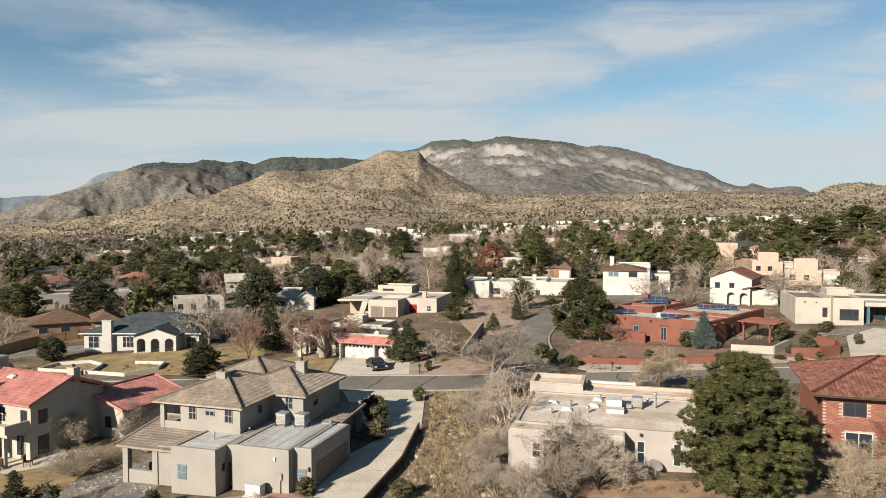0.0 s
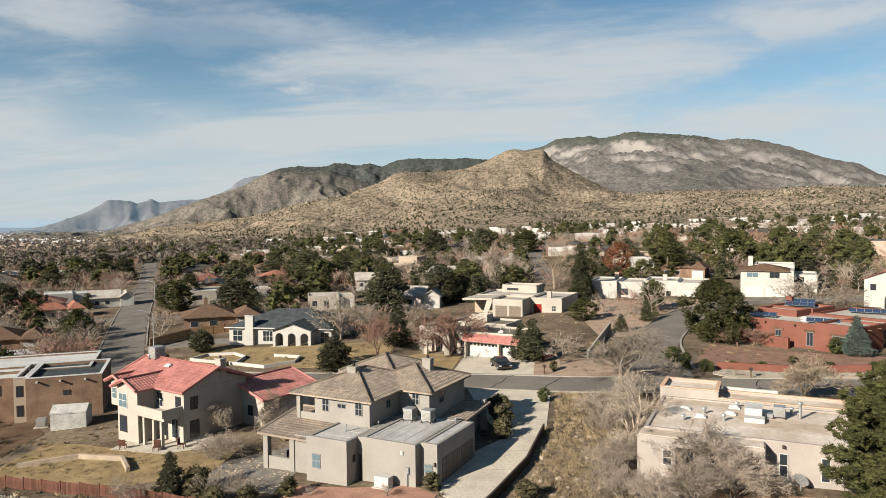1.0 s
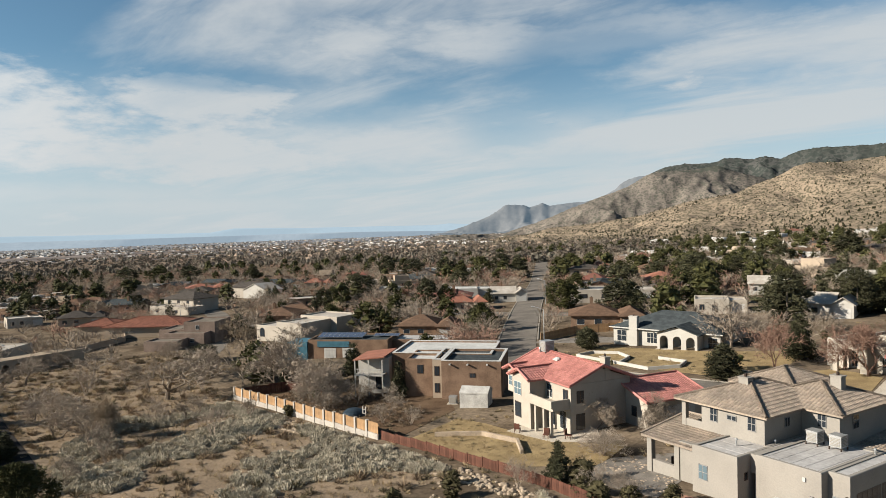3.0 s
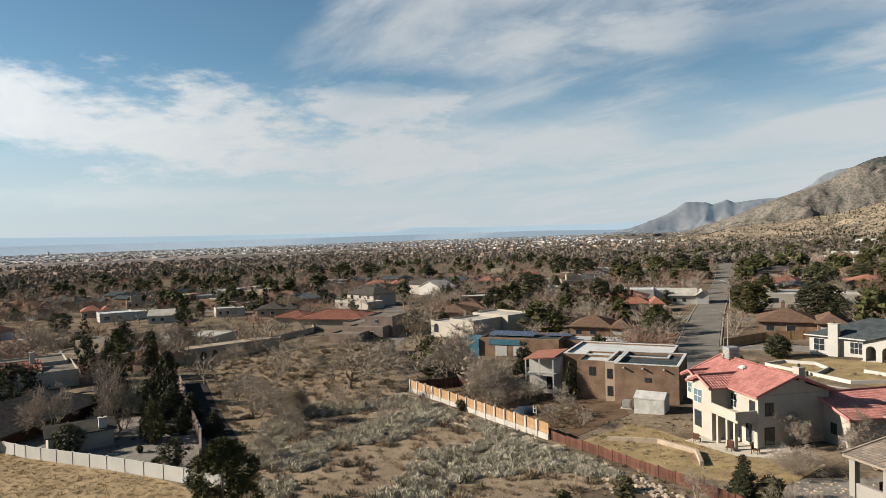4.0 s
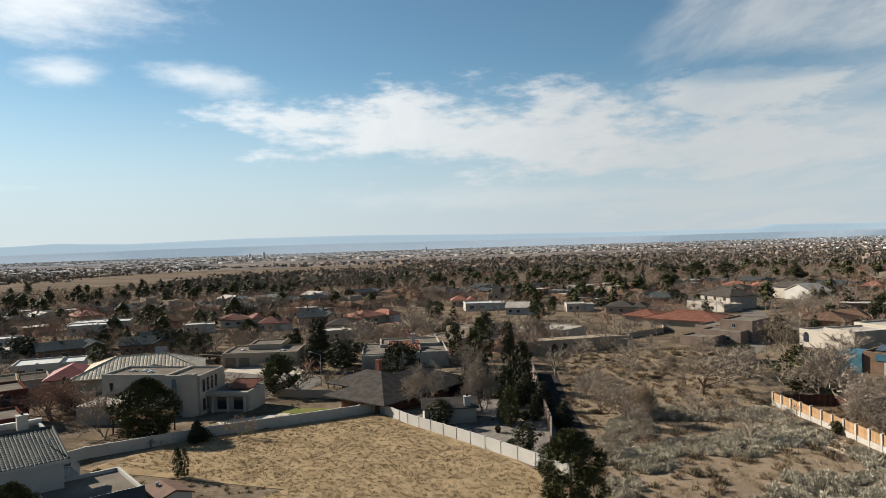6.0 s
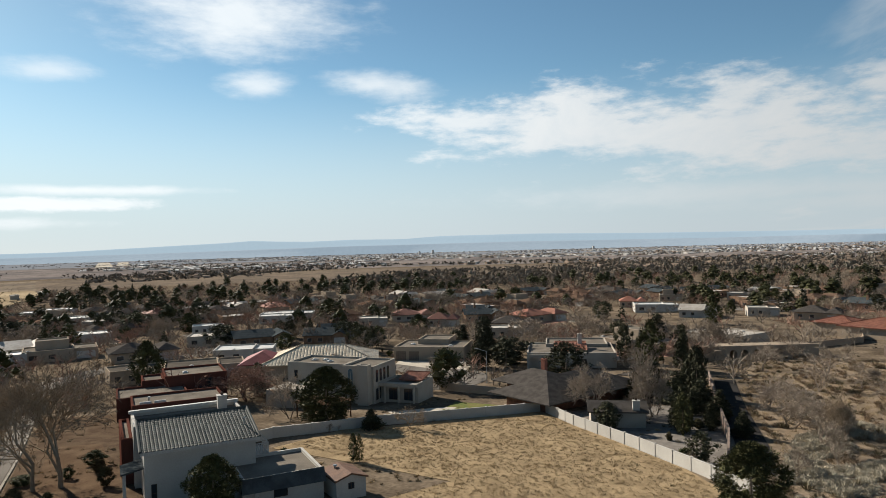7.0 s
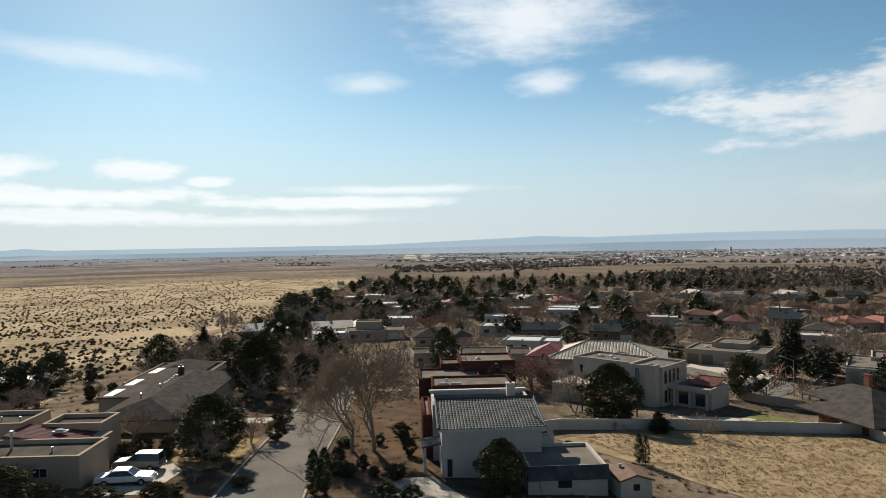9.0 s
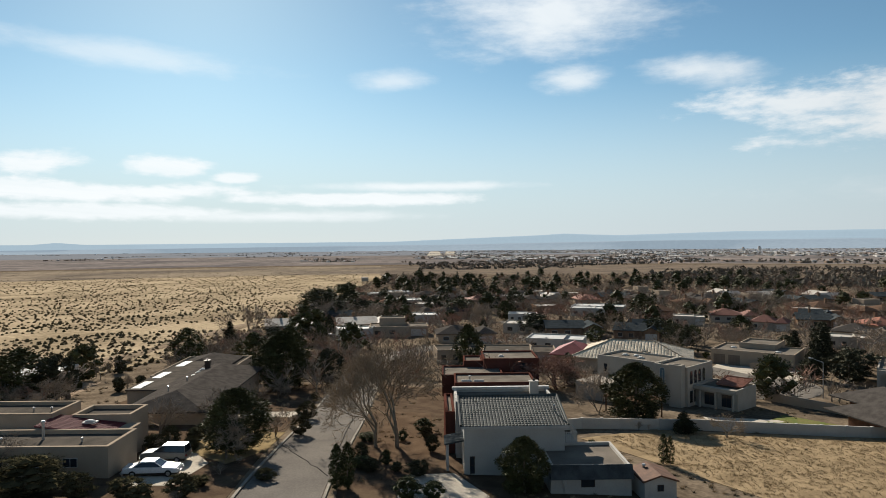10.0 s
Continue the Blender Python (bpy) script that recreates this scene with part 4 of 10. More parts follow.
def car(x, y, rz, paint, label, kind="sedan", length=4.8):
    """Front towards +x."""
    o = thing("car", on_land(x, y, rz, 0.02), label, "car", "parked cars")
    L, W = length / 2, 0.92
    if kind == "suv":
        lower = [(-L, 0.45), (-L, 1.05), (L * 0.45, 1.1), (L * 0.95, 0.98), (L, 0.75), (L, 0.42)]
        cab = [(-L * 0.97, 1.05), (-L * 0.92, 1.68), (-L * 0.6, 1.76), (L * 0.05, 1.74), (L * 0.42, 1.1)]
    else:
        lower = [(-L, 0.42), (-L * 0.99, 0.92), (-L * 0.55, 0.98), (L * 0.4, 0.95), (L * 0.93, 0.84), (L, 0.62), (L, 0.38)]
        cab = [(-L * 0.62, 0.97), (-L * 0.36, 1.38), (0.02 * L, 1.43), (L * 0.16, 1.38), (L * 0.42, 0.95)]
    s = Shape()

    def slab(sh, prof, w0, w1):
        n = len(prof)
        zs = [p[1] for p in prof]
        z0, z1 = min(zs), max(zs)
        wy = [w0 + (w1 - w0) * (p[1] - z0) / (z1 - z0) for p in prof]
        sh.add([(p[0], -w, p[1]) for p, w in zip(prof, wy)] + [(p[0], w, p[1]) for p, w in zip(prof, wy)],
               [tuple(range(n)), tuple(range(n, 2 * n))[::-1]] + [(i, n + i, n + (i + 1) % n, (i + 1) % n) for i in range(n)])
    slab(s, lower, W, W * 0.95)
    part("body", rounded(s, 0.09), paint, o, smooth_faces=False)
    part("sill", Shape().box(-L * 0.95, -W * 0.93, 0.25, L * 0.95, W * 0.93, 0.45), M_DARKTRIM, o)
    g = Shape()
    slab(g, cab, W * 0.93, W * 0.7)
    part("glasshouse", rounded(g, 0.05), M_GLASS, o)
    r = Shape()
    tp = max(p[1] for p in cab)
    up = [p for p in cab if p[1] > tp - 0.12]
    r.box(min(p[0] for p in up), -W * 0.7, tp - 0.06, max(p[0] for p in up), W * 0.7, tp + 0.02)
    for a, b in zip(cab, cab[1:]):
        for sd in (-1, 1):
            wa = lambda p: W * 0.93 + (W * 0.7 - W * 0.93) * (p[1] - cab[0][1]) / (tp - cab[0][1])
            r.tube((a[0], sd * wa(a), a[1]), (b[0], sd * wa(b), b[1]), 0.045, 0.045, 5)
    part("roof_panel", r, paint, o)
    for a in (-L * 0.62, L * 0.64):
        for sd in (-1, 1):
            wh = part("wheel", Shape().tube((a, sd * (W - 0.2), 0.33), (a, sd * (W + 0.015), 0.33), 0.335, 0.335, 16, True), M_RUBBER, o)
            part("rim", Shape().tube((a, sd * (W + 0.01), 0.33), (a, sd * (W + 0.03), 0.33), 0.2, 0.18, 12, True), M_METAL, wh)
    for sd in (-1, 1):
        part("tail_lamp", Shape().box(-L - 0.015, sd * 0.72 - 0.14, 0.72, -L + 0.05, sd * 0.72 + 0.14, 0.86), M_LAMPRED, o)
        part("headlamp", Shape().box(L - 0.12, sd * 0.7 - 0.16, 0.6, L + 0.01, sd * 0.7 + 0.16, 0.74), M_TRIM, o)
    part("bumper", Shape().box(-L - 0.06, -W * 0.95, 0.38, -L + 0.02, W * 0.95, 0.56), M_DARKTRIM if paint is M_BLACKPAINT else M_METAL, o)
    part("bumper", Shape().box(L - 0.02, -W * 0.95, 0.36, L + 0.06, W * 0.95, 0.52), M_DARKTRIM if paint is M_BLACKPAINT else M_METAL, o)
    return o


def lamp_post(x, y, rz, h=8.0, arm=1.8):
    o = thing("street_lamp", on_land(x, y, rz), "tall grey steel street lamp with a curved arm", "street lamp", "street lamps")
    part("pole", Shape().tube((0, 0, -0.3), (0, 0, h * 0.93), 0.1, 0.06, 8), M_POLE, o)
    a = Shape()
    prev = Vector((0, 0, h * 0.93))
    for k in range(1, 7):
        q = Vector((arm * math.sin(k / 6 * math.pi / 2), 0, h * 0.93 + h * 0.07 * (1 - math.cos(k / 6 * math.pi / 2)) * 0 + h * 0.07 * math.sin(k / 6 * math.pi / 2)))
        a.tube(prev, q, 0.045, 0.045, 6)
        prev = q
    part("arm", a, M_POLE, o)
    hd = part("lamp_head", Shape().box(arm - 0.1, -0.14, h - 0.06, arm + 0.6, 0.14, h + 0.1), M_POLE, o)
    part("lens", Shape().box(arm + 0.05, -0.1, h - 0.09, arm + 0.5, 0.1, h - 0.062), M_GLASSBLUE, hd)


# ---- plants ----
RNG = random.Random(7)


def rand_dir(r):
    while True:
        v = Vector((r.uniform(-1, 1), r.uniform(-1, 1), r.uniform(-1, 1)))
        if 0.05 < v.length < 1:
            return v.normalized()


def bare_shapes(seed, levels, fork, spread, lift=0.15, first=0.22, twig=0.0013, stems=1, slivers=3, extra=0.35):
    """Trunk and branches of a leafless tree one metre high; twig is the half width of its last twigs."""
    r = random.Random(seed)
    wood, twigs = Shape(), Shape()

    def sliver(p, d, ln, wide):
        o = d.cross(rand_dir(r)).normalized() * wide
        twigs.add([p - o, p + o, p + d * ln], [(0, 1, 2)])

    def grow(p, d, ln, rad, lv):
        bend = (d + rand_dir(r) * 0.16).normalized()
        q = p + d * ln * 0.5 + bend * ln * 0.5
        if lv >= levels - 1:
            mid = p + d * ln * 0.5
            wood.tube(p, mid, rad, rad * 0.82, 6)
            wood.tube(mid, q, rad * 0.82, rad * 0.66, 6)
        elif lv > 1:
            twigs.tube(p, q, rad, rad * 0.62, 3)
        else:
            sliver(p, (q - p).normalized(), ln, max(twig, rad))
        if lv == 0:
            for k in range(slivers):
                e = (d + rand_dir(r) * 0.7 + Vector((0, 0, lift * 0.5))).normalized()
                sliver(p + d * ln * r.uniform(0.2, 1.0), e, ln * r.uniform(0.5, 1.0), twig)
            return
        n = fork + (1 if r.random() < extra else 0)
        for k in range(n):
            side = d.cross(rand_dir(r)).normalized()
            e = (d + side * spread * r.uniform(0.5, 1.35) * (0.55 if k == 0 else 1.0) + Vector((0, 0, lift))).normalized()
            start = p + (q - p) * (1.0 if k == 0 else r.uniform(0.5, 1.0))
            grow(start, e, ln * r.uniform(0.66, 0.9), max(twig, rad * (0.68 if k == 0 else 0.54)), lv - 1)
    for k in range(stems):
        d = Vector((0, 0, 1)) if stems == 1 else (Vector((0, 0, 1)) + Vector((r.uniform(-1, 1), r.uniform(-1, 1), 0)) * 0.55).normalized()
        grow(Vector((r.uniform(-0.03, 0.03), r.uniform(-0.03, 0.03), -0.03)) if stems > 1 else Vector((0, 0, -0.03)), d, first * r.uniform(0.85, 1.1), 0.017 if stems == 1 else 0.012, levels)
    top = max(v[2] for v in twigs.v)
    for sh in (wood, twigs):
        sh.v = [(a / top, b / top, c / top) for a, b, c in sh.v]
    return wood, twigs


def tuft(s, p, d, size, r, n=4, wide=0.3):
    """A small spray of n pointed leaves round the direction d."""
    for k in range(n):
        e = (d + rand_dir(r) * 0.75).normalized() * size * r.uniform(0.7, 1.25)
        o = e.cross(rand_dir(r)).normalized() * size * wide
        s.add([p - o, p + o, p + e], [(0, 1, 2)])


def crown_profile(kind, z):
    """Radius and height of a crown at z from 0 (bottom) to 1 (top)."""
    if kind == "cone":
        return 0.30 * (1 - z) ** 0.8, 0.08 + 0.92 * z
    if kind == "column":
        return 0.17 * (1 - (2 * z - 0.9) ** 4 * 0.9) if z > 0.0 else 0.1, 0.03 + 0.95 * z
    if kind == "layered":
        return 0.42 * max(0.05, math.sin(math.pi * (0.13 + 0.86 * z))) ** 0.7, 0.05 + 0.93 * z
    if kind == "dome":
        return 0.5 * math.sqrt(max(0.02, 1 - z * z)), 0.02 + 0.55 * z
    k = 2 * z - 1
    return 0.46 * math.sqrt(max(0.02, 1 - k * k)), 0.52 + 0.46 * k


def crown_shape(seed, n, size, kind, core=0.74, sides=9, rows=6):
    """Foliage of a tree one metre high: a lumpy dense heart and sprays of leaves round it. kind: cone, round, column, layered, dome."""
    r = random.Random(seed)
    s = Shape()
    off = Vector((seed * 3.1, seed * 1.7, 0))

    def lump(a, h):
        return 0.84 + 0.6 * noise.noise(Vector((math.cos(a) * 2.2, math.sin(a) * 2.2, h * 5)) + off)
    if core:
        vs, fs = [], []
        for j in range(rows + 1):
            rad, h = crown_profile(kind, 0.03 + 0.94 * j / rows)
            for i in range(sides):
                a = 2 * math.pi * (i + 0.5 * (j % 2)) / sides
                f = rad * lump(a, h) * core * r.uniform(0.9, 1.08) * (0.5 if j in (0, rows) and kind != "dome" else 1.0)
                vs.append((math.cos(a) * f, math.sin(a) * f, 0.5 + (h - 0.5) * 0.93 if kind != "dome" else h))
        for j in range(rows):
            for i in range(sides):
                a, b = j * sides + i, j * sides + (i + 1) % sides
                fs.append((a, b, b + sides, a + sides))
        fs.append(tuple(range(rows * sides, (rows + 1) * sides)))
        s.add(vs, fs)
    for i in range(n):
        z = 1 - math.sqrt(r.random()) if kind == "cone" else r.random()
        a = r.uniform(0, 2 * math.pi)
        rad, h = crown_profile(kind, z)
        gap = noise.noise(Vector((math.cos(a) * 3.5, math.sin(a) * 3.5, h * 8)) + off * 2)
        if gap < (-0.4 if n > 1000 else -0.5):
            continue
        f = rad * lump(a, h) * r.uniform(0.72, 1.0) ** 0.6
        p = Vector((math.cos(a) * f, math.sin(a) * f, h))
        d = Vector((math.cos(a), math.sin(a), {"layered": 0.7, "dome": 1.5}.get(kind, 0.5))).normalized()
        tuft(s, p, d, size, r, 3)
    return s


OCTA_V = [Vector(v) for v in ((1, 0, 0), (0, 1, 0), (-1, 0, 0), (0, -1, 0), (0, 0, 1), (0, 0, -1))]
OCTA_F = [(0, 1, 4), (1, 2, 4), (2, 3, 4), (3, 0, 4), (1, 0, 5), (2, 1, 5), (3, 2, 5), (0, 3, 5)]


def clumped_crown(seed, clumps, leaves, size, kind, lump_size, wide=0.22, heart=0.62):
    """Foliage one metre high built of many separate boughs: each a small dense heart with sprays of needles, and gaps between them."""
    r = random.Random(seed)
    s = Shape()
    off = Vector((seed * 2.3, seed * 1.1, 0))
    for i in range(clumps):
        z = (i + r.random()) / clumps
        if kind == "cone":
            z = 1 - math.sqrt(1 - z)
        a = i * 2.39996 + r.uniform(-0.5, 0.5)
        rad, h = crown_profile(kind, min(0.97, max(0.03, z)))
        bulge = 0.88 + 0.62 * noise.noise(Vector((math.cos(a) * 1.6, math.sin(a) * 1.6, h * 4)) + off)
        rc = lump_size * r.uniform(0.7, 1.25) * (0.6 + 0.55 * min(1.0, rad / 0.3))
        f = max(0.0, rad * bulge - rc * 0.5) * r.uniform(0.6, 1.08) ** 0.5
        c = Vector((math.cos(a) * f, math.sin(a) * f, h + r.uniform(-0.02, 0.02)))
        out = Vector((math.cos(a), math.sin(a), 0.45)).normalized()
        s.add([c + Vector((v.x, v.y, v.z * 0.72)) * rc * heart * r.uniform(0.75, 1.2) for v in OCTA_V], OCTA_F)
        for k in range(leaves):
            d = (rand_dir(r) + out * 0.55 + Vector((0, 0, 0.25))).normalized()
            p = c + Vector((d.x, d.y, d.z * 0.75)) * rc * r.uniform(0.5, 1.0)
            e = (d + rand_dir(r) * 0.5).normalized() * size * r.uniform(0.7, 1.3)
            o = e.cross(rand_dir(r)).normalized() * size * wide
            s.add([p - o, p + o, p + e], [(0, 1, 2)])
    return s


def bough_crown(seed, boughs, sprays, needles, kind):
    """The crown of a large pine one metre high: boughs reaching out unevenly, each a flat lobe of many needle sprays, with dark gaps between."""
    r = random.Random(seed)
    s = Shape()
    for i in range(boughs):
        z = (i + r.random()) / boughs
        a = i * 2.39996 + r.uniform(-0.45, 0.45)
        rad, h = crown_profile(kind, min(0.96, max(0.04, z)))
        reach = max(0.05, rad * r.uniform(0.6, 1.08) - 0.04)
        tip = Vector((math.cos(a) * reach, math.sin(a) * reach, h + r.uniform(-0.02, 0.03)))
        root = Vector((0, 0, max(0.08, h - 0.12)))
        s.tube(root, tip, 0.008, 0.003, 4)
        size = 0.08 * r.uniform(0.75, 1.25)
        for j in range(sprays):
            d = rand_dir(r)
            c = tip + Vector((d.x, d.y, abs(d.z) * 0.55 - 0.15)) * size * r.uniform(0.35, 1.0) - (tip - root) * (0.45 * r.random() ** 1.5)
            w = 0.03 * r.uniform(0.75, 1.25)
            s.add([c + Vector((v.x, v.y, v.z * 0.75)) * w * 0.7 for v in OCTA_V], OCTA_F)
            out = (d + Vector((math.cos(a), math.sin(a), 0.9)) * 0.7).normalized()
            for k in range(needles):
                e = (rand_dir(r) + out * 0.6).normalized()
                p = c + e * w * r.uniform(0.3, 0.75)
                q = p + e * 0.013 * r.uniform(0.6, 1.3)
                o = e.cross(rand_dir(r)).normalized() * 0.0021
                s.add([p - o, p + o, q], [(0, 1, 2)])
    return s


MESHES = {}


def tree_mesh(key):
    """Shared meshes of a kind of tree, one metre high: (trunk, crown)."""
    if key in MESHES:
        return MESHES[key]
    kind, v, fine = key
    sd = v * 13 + len(kind) * 7
    if kind in ("bare", "red_bare", "pale_bare", "bush"):
        m = {"bare": M_TWIG, "red_bare": M_TWIGRED, "pale_bare": M_TWIGWHITE, "bush": M_TWIG}[kind]
        if kind == "bush":
            w, t = bare_shapes(sd, 4 if fine else 3, 3, 0.7, 0.1, 0.3, 0.003 if fine else 0.0042, 5)
        elif fine == 2:
            w, t = bare_shapes(sd, 7, 3, 0.95, 0.1, 0.2, 0.0016, 1, 3, 0.0)
        else:
            w, t = bare_shapes(sd, 6 if fine else 5, 3, 0.9, 0.1, 0.2, 0.0024 if fine else 0.0032, 1 if v % 2 else 2, 3, 0.25 if fine else 0.1)
        out = (mesh_of("trunk", w, m if kind != "bare" else M_BARK), mesh_of("twig_crown", t, m))
    else:
        shape, m = {"pine": ("layered", M_PINE), "cone": ("cone", M_JUNIPER), "round": ("round", M_JUNIPER), "spruce": ("cone", M_SPRUCE), "column": ("column", M_HEDGE), "rust": ("round", M_RUST), "shrub": ("round", M_SHRUB), "hedge": ("round", M_HEDGE)}[kind]
        if kind in ("shrub", "hedge") and fine:
            crown = clumped_crown(sd, 60, 80, 0.034, shape, 0.13, 0.26, 0.75)
        elif kind in ("shrub", "hedge"):
            crown = clumped_crown(sd, 26, 46, 0.06, shape, 0.2, 0.3, 0.86)
        elif kind == "column":
            crown = clumped_crown(sd, 70 if fine else 40, 60 if fine else 30, 0.035 if fine else 0.05, shape, 0.075)
        elif fine == 3:
            crown = bough_crown(sd, 190, 13, 66, shape)
        elif fine:
            crown = clumped_crown(sd, 110, 120, 0.036, shape, 0.095, 0.18, 0.6)
        else:
            crown = clumped_crown(sd, 44, 62, 0.046, shape, 0.13, 0.26, 0.66)
        tr = Shape().tube((0, 0, -0.05), (0, 0, 0.6), 0.026, 0.014, 7)
        out = (mesh_of("trunk", tr, M_BARK), mesh_of("crown", crown, m))
    MESHES[key] = out
    return out


TREE_WORDS = {
    "bare": ("bare_tree", "leafless grey-brown deciduous tree in winter", "tree", "twig_crown"),
    "red_bare": ("bare_tree", "leafless reddish-brown tree in winter", "tree", "twig_crown"),
    "pale_bare": ("bare_tree", "leafless pale-barked tree in winter", "tree", "twig_crown"),
    "bush": ("bare_bush", "leafless grey-brown twiggy bush", "bush", "twig_crown"),
    "pine": ("pine_tree", "dark green bushy pine tree", "tree", "crown"),
    "cone": ("conifer", "dark green conical evergreen tree", "tree", "crown"),
    "round": ("juniper", "rounded dark green juniper tree", "tree", "crown"),
    "spruce": ("blue_spruce", "blue-grey conical spruce tree", "tree", "crown"),
    "column": ("column_cypress", "narrow upright dark green cypress", "tree", "crown"),
    "rust": ("oak_tree", "evergreen-shaped tree with rusty brown leaves", "tree", "crown"),
    "shrub": ("shrub", "low olive-brown evergreen shrub", "shrub", "crown"),
    "hedge": ("clipped_shrub", "low green clipped garden shrub", "shrub", "crown"),
}


def tree(kind, x, y, h, wide=1.0, fine=False, variants=4):
    name, label, cat, second = TREE_WORDS[kind]
    v = RNG.randrange(2 if fine else variants)
    tr, cr = tree_mesh((kind, v, fine))
    o = thing(name, on_land(x, y, RNG.uniform(0, 360)), label, cat, "garden and street trees" if cat == "tree" else "garden shrubs")
    o.scale = (h * wide, h * wide, h)
    for nm, me in (("trunk", tr), (second, cr)):
        c = new(nm, me)
        c.parent = o
    return o


def scatter_stuff(name, label, category, template, spots, material):
    """Many small copies of a template shape in one mesh: spots are (x, y, z, scale, turn)."""
    v = np.array(template.v)
    k = len(v)
    vs, fs = [], []
    for i, (x, y, z, s, a) in enumerate(spots):
        c, d = math.cos(a), math.sin(a)
        w = np.empty_like(v)
        w[:, 0], w[:, 1], w[:, 2] = (v[:, 0] * c - v[:, 1] * d) * s + x, (v[:, 0] * d + v[:, 1] * c) * s + y, v[:, 2] * s + z
        vs.append(w)
        fs += [tuple(n + i * k for n in f) for f in template.f]
    me = bpy.data.meshes.new(name)
    me.from_pydata(np.concatenate(vs).tolist(), [], fs)
    me.materials.append(material)
    me.update()
    return tagged(new(name, me), label, category, kind="stuff")


# ---- flat ground cover and roads ----
PAVED = []   # outlines of driveways, patios and roads


def patch(name, label, outline, material, lift=0.03, category="ground", kind="structure", cell=3.0):
    """A sheet that follows the land inside an outline of (x, y) points, with a real edge."""
    if name in ("driveway", "patio", "road", "pool_terrace", "swimming_pool"):
        PAVED.append(outline)
    bm = bmesh.new()
    bm.faces.new([bm.verts.new((x, y, 0)) for x, y in outline])
    xs, ys = [p[0] for p in outline], [p[1] for p in outline]
    for axis, lo, hi in ((0, min(xs), max(xs)), (1, min(ys), max(ys))):
        n = int((hi - lo) / cell)
        for i in range(1, n + 1):
            co = [0, 0, 0]
            co[axis] = lo + (hi - lo) * i / (n + 1)
            no = [0, 0, 0]
            no[axis] = 1
            bmesh.ops.bisect_plane(bm, geom=bm.verts[:] + bm.edges[:] + bm.faces[:], plane_co=co, plane_no=no)
    ext = bmesh.ops.extrude_face_region(bm, geom=bm.faces[:])
    top = {v for v in ext["geom"] if isinstance(v, bmesh.types.BMVert)}
    for v in bm.verts:
        v.co.z = land(v.co.x, v.co.y) + (lift if v in top else -0.3)
    bmesh.ops.recalc_face_normals(bm, faces=bm.faces[:])
    me = bpy.data.meshes.new(name)
    bm.to_mesh(me)
    bm.free()
    me.materials.append(material)
    return tagged(new(name, me), label, category, kind=kind)


def smooth_line(pts, step=3.0):
    out = []
    n = len(pts)
    for i in range(n - 1):
        p0, p1, p2, p3 = pts[max(0, i - 1)], pts[i], pts[i + 1], pts[min(n - 1, i + 2)]
        k = max(1, int(math.dist(p1, p2) / step))
        for j in range(k):
            t = j / k
            out.append(tuple(0.5 * (2 * b + (c - a) * t + (2 * a - 5 * b + 4 * c - d) * t * t + (3 * b - a - 3 * c + d) * t ** 3) for a, b, c, d in zip(p0, p1, p2, p3)))
    out.append(tuple(pts[-1]))
    return out


def ribbon(name, label, pts, width, material, lift=0.05, depth=0.3, category="road", offset=0.0, kind="structure", straight=False):
    """A strip of the given width along a line, laid on the land, with side faces."""
    line = pts if straight else smooth_line(pts)
    s = Shape()
    for i, p in enumerate(line):
        a, b = line[max(0, i - 1)], line[min(len(line) - 1, i + 1)]
        dx, dy = b[0] - a[0], b[1] - a[1]
        l = math.hypot(dx, dy)
        nx, ny = -dy / l, dx / l
        for k in (-1, 1):
            x, y = p[0] + nx * (offset + k * width / 2), p[1] + ny * (offset + k * width / 2)
            s.v += [(x, y, land(x, y) + lift), (x, y, land(x, y) + lift - depth)]
    for i in range(len(line) - 1):
        a = i * 4
        s.f += [(a, a + 4, a + 6, a + 2), (a + 1, a + 5, a + 4, a), (a + 2, a + 6, a + 7, a + 3)]
    s.f += [(0, 2, 3, 1), (len(s.v) - 4, len(s.v) - 3, len(s.v) - 1, len(s.v) - 2)]
    s.f = [q[::-1] for q in s.f]
    return tagged(part(name, s, material), label, category, kind=kind)


def garden_wall(name, label, pts, h, th, material, category="wall", posts=0.0, post_mat=None, cap=0.0):
    """A free-standing wall along straight runs, following the land in short steps."""
    o = thing(name, Matrix.Translation((pts[0][0], pts[0][1], land(*pts[0]))), label, category, kind="")
    z00 = land(*pts[0])
    for (ax, ay), (bx, by) in zip(pts, pts[1:]):
        l = math.hypot(bx - ax, by - ay)
        n = max(1, round(l / (posts or 3.0)))
        dx, dy = (bx - ax) / l, (by - ay) / l
        for i in range(n):
            u0, u1 = l * i / n, l * (i + 1) / n
            s = Shape()
            q = []
            for u in (u0, u1):
                x, y = ax + dx * u, ay + dy * u
                for k in (-1, 1):
                    for z in (-0.4, h):
                        q.append((x - dy * k * th / 2 - pts[0][0], y + dx * k * th / 2 - pts[0][1], land(x, y) + z - z00))
            s.add(q, [(0, 1, 5, 4), (6, 7, 3, 2), (1, 3, 7, 5), (0, 4, 6, 2), (0, 2, 3, 1), (4, 5, 7, 6)])
            part("wall_panel", s, material, o)
            if posts:
                x, y = ax + dx * u0 - pts[0][0], ay + dy * u0 - pts[0][1]
                zz = land(ax + dx * u0, ay + dy * u0) - z00
                a = math.degrees(math.atan2(dy, dx))
                part("pillar", Shape().box(-0.16, -th / 2 - 0.05, -0.4, 0.16, th / 2 + 0.05, h + 0.06).moved(pose(x, y, zz, 0, 0, a)), post_mat or material, o)
    return o

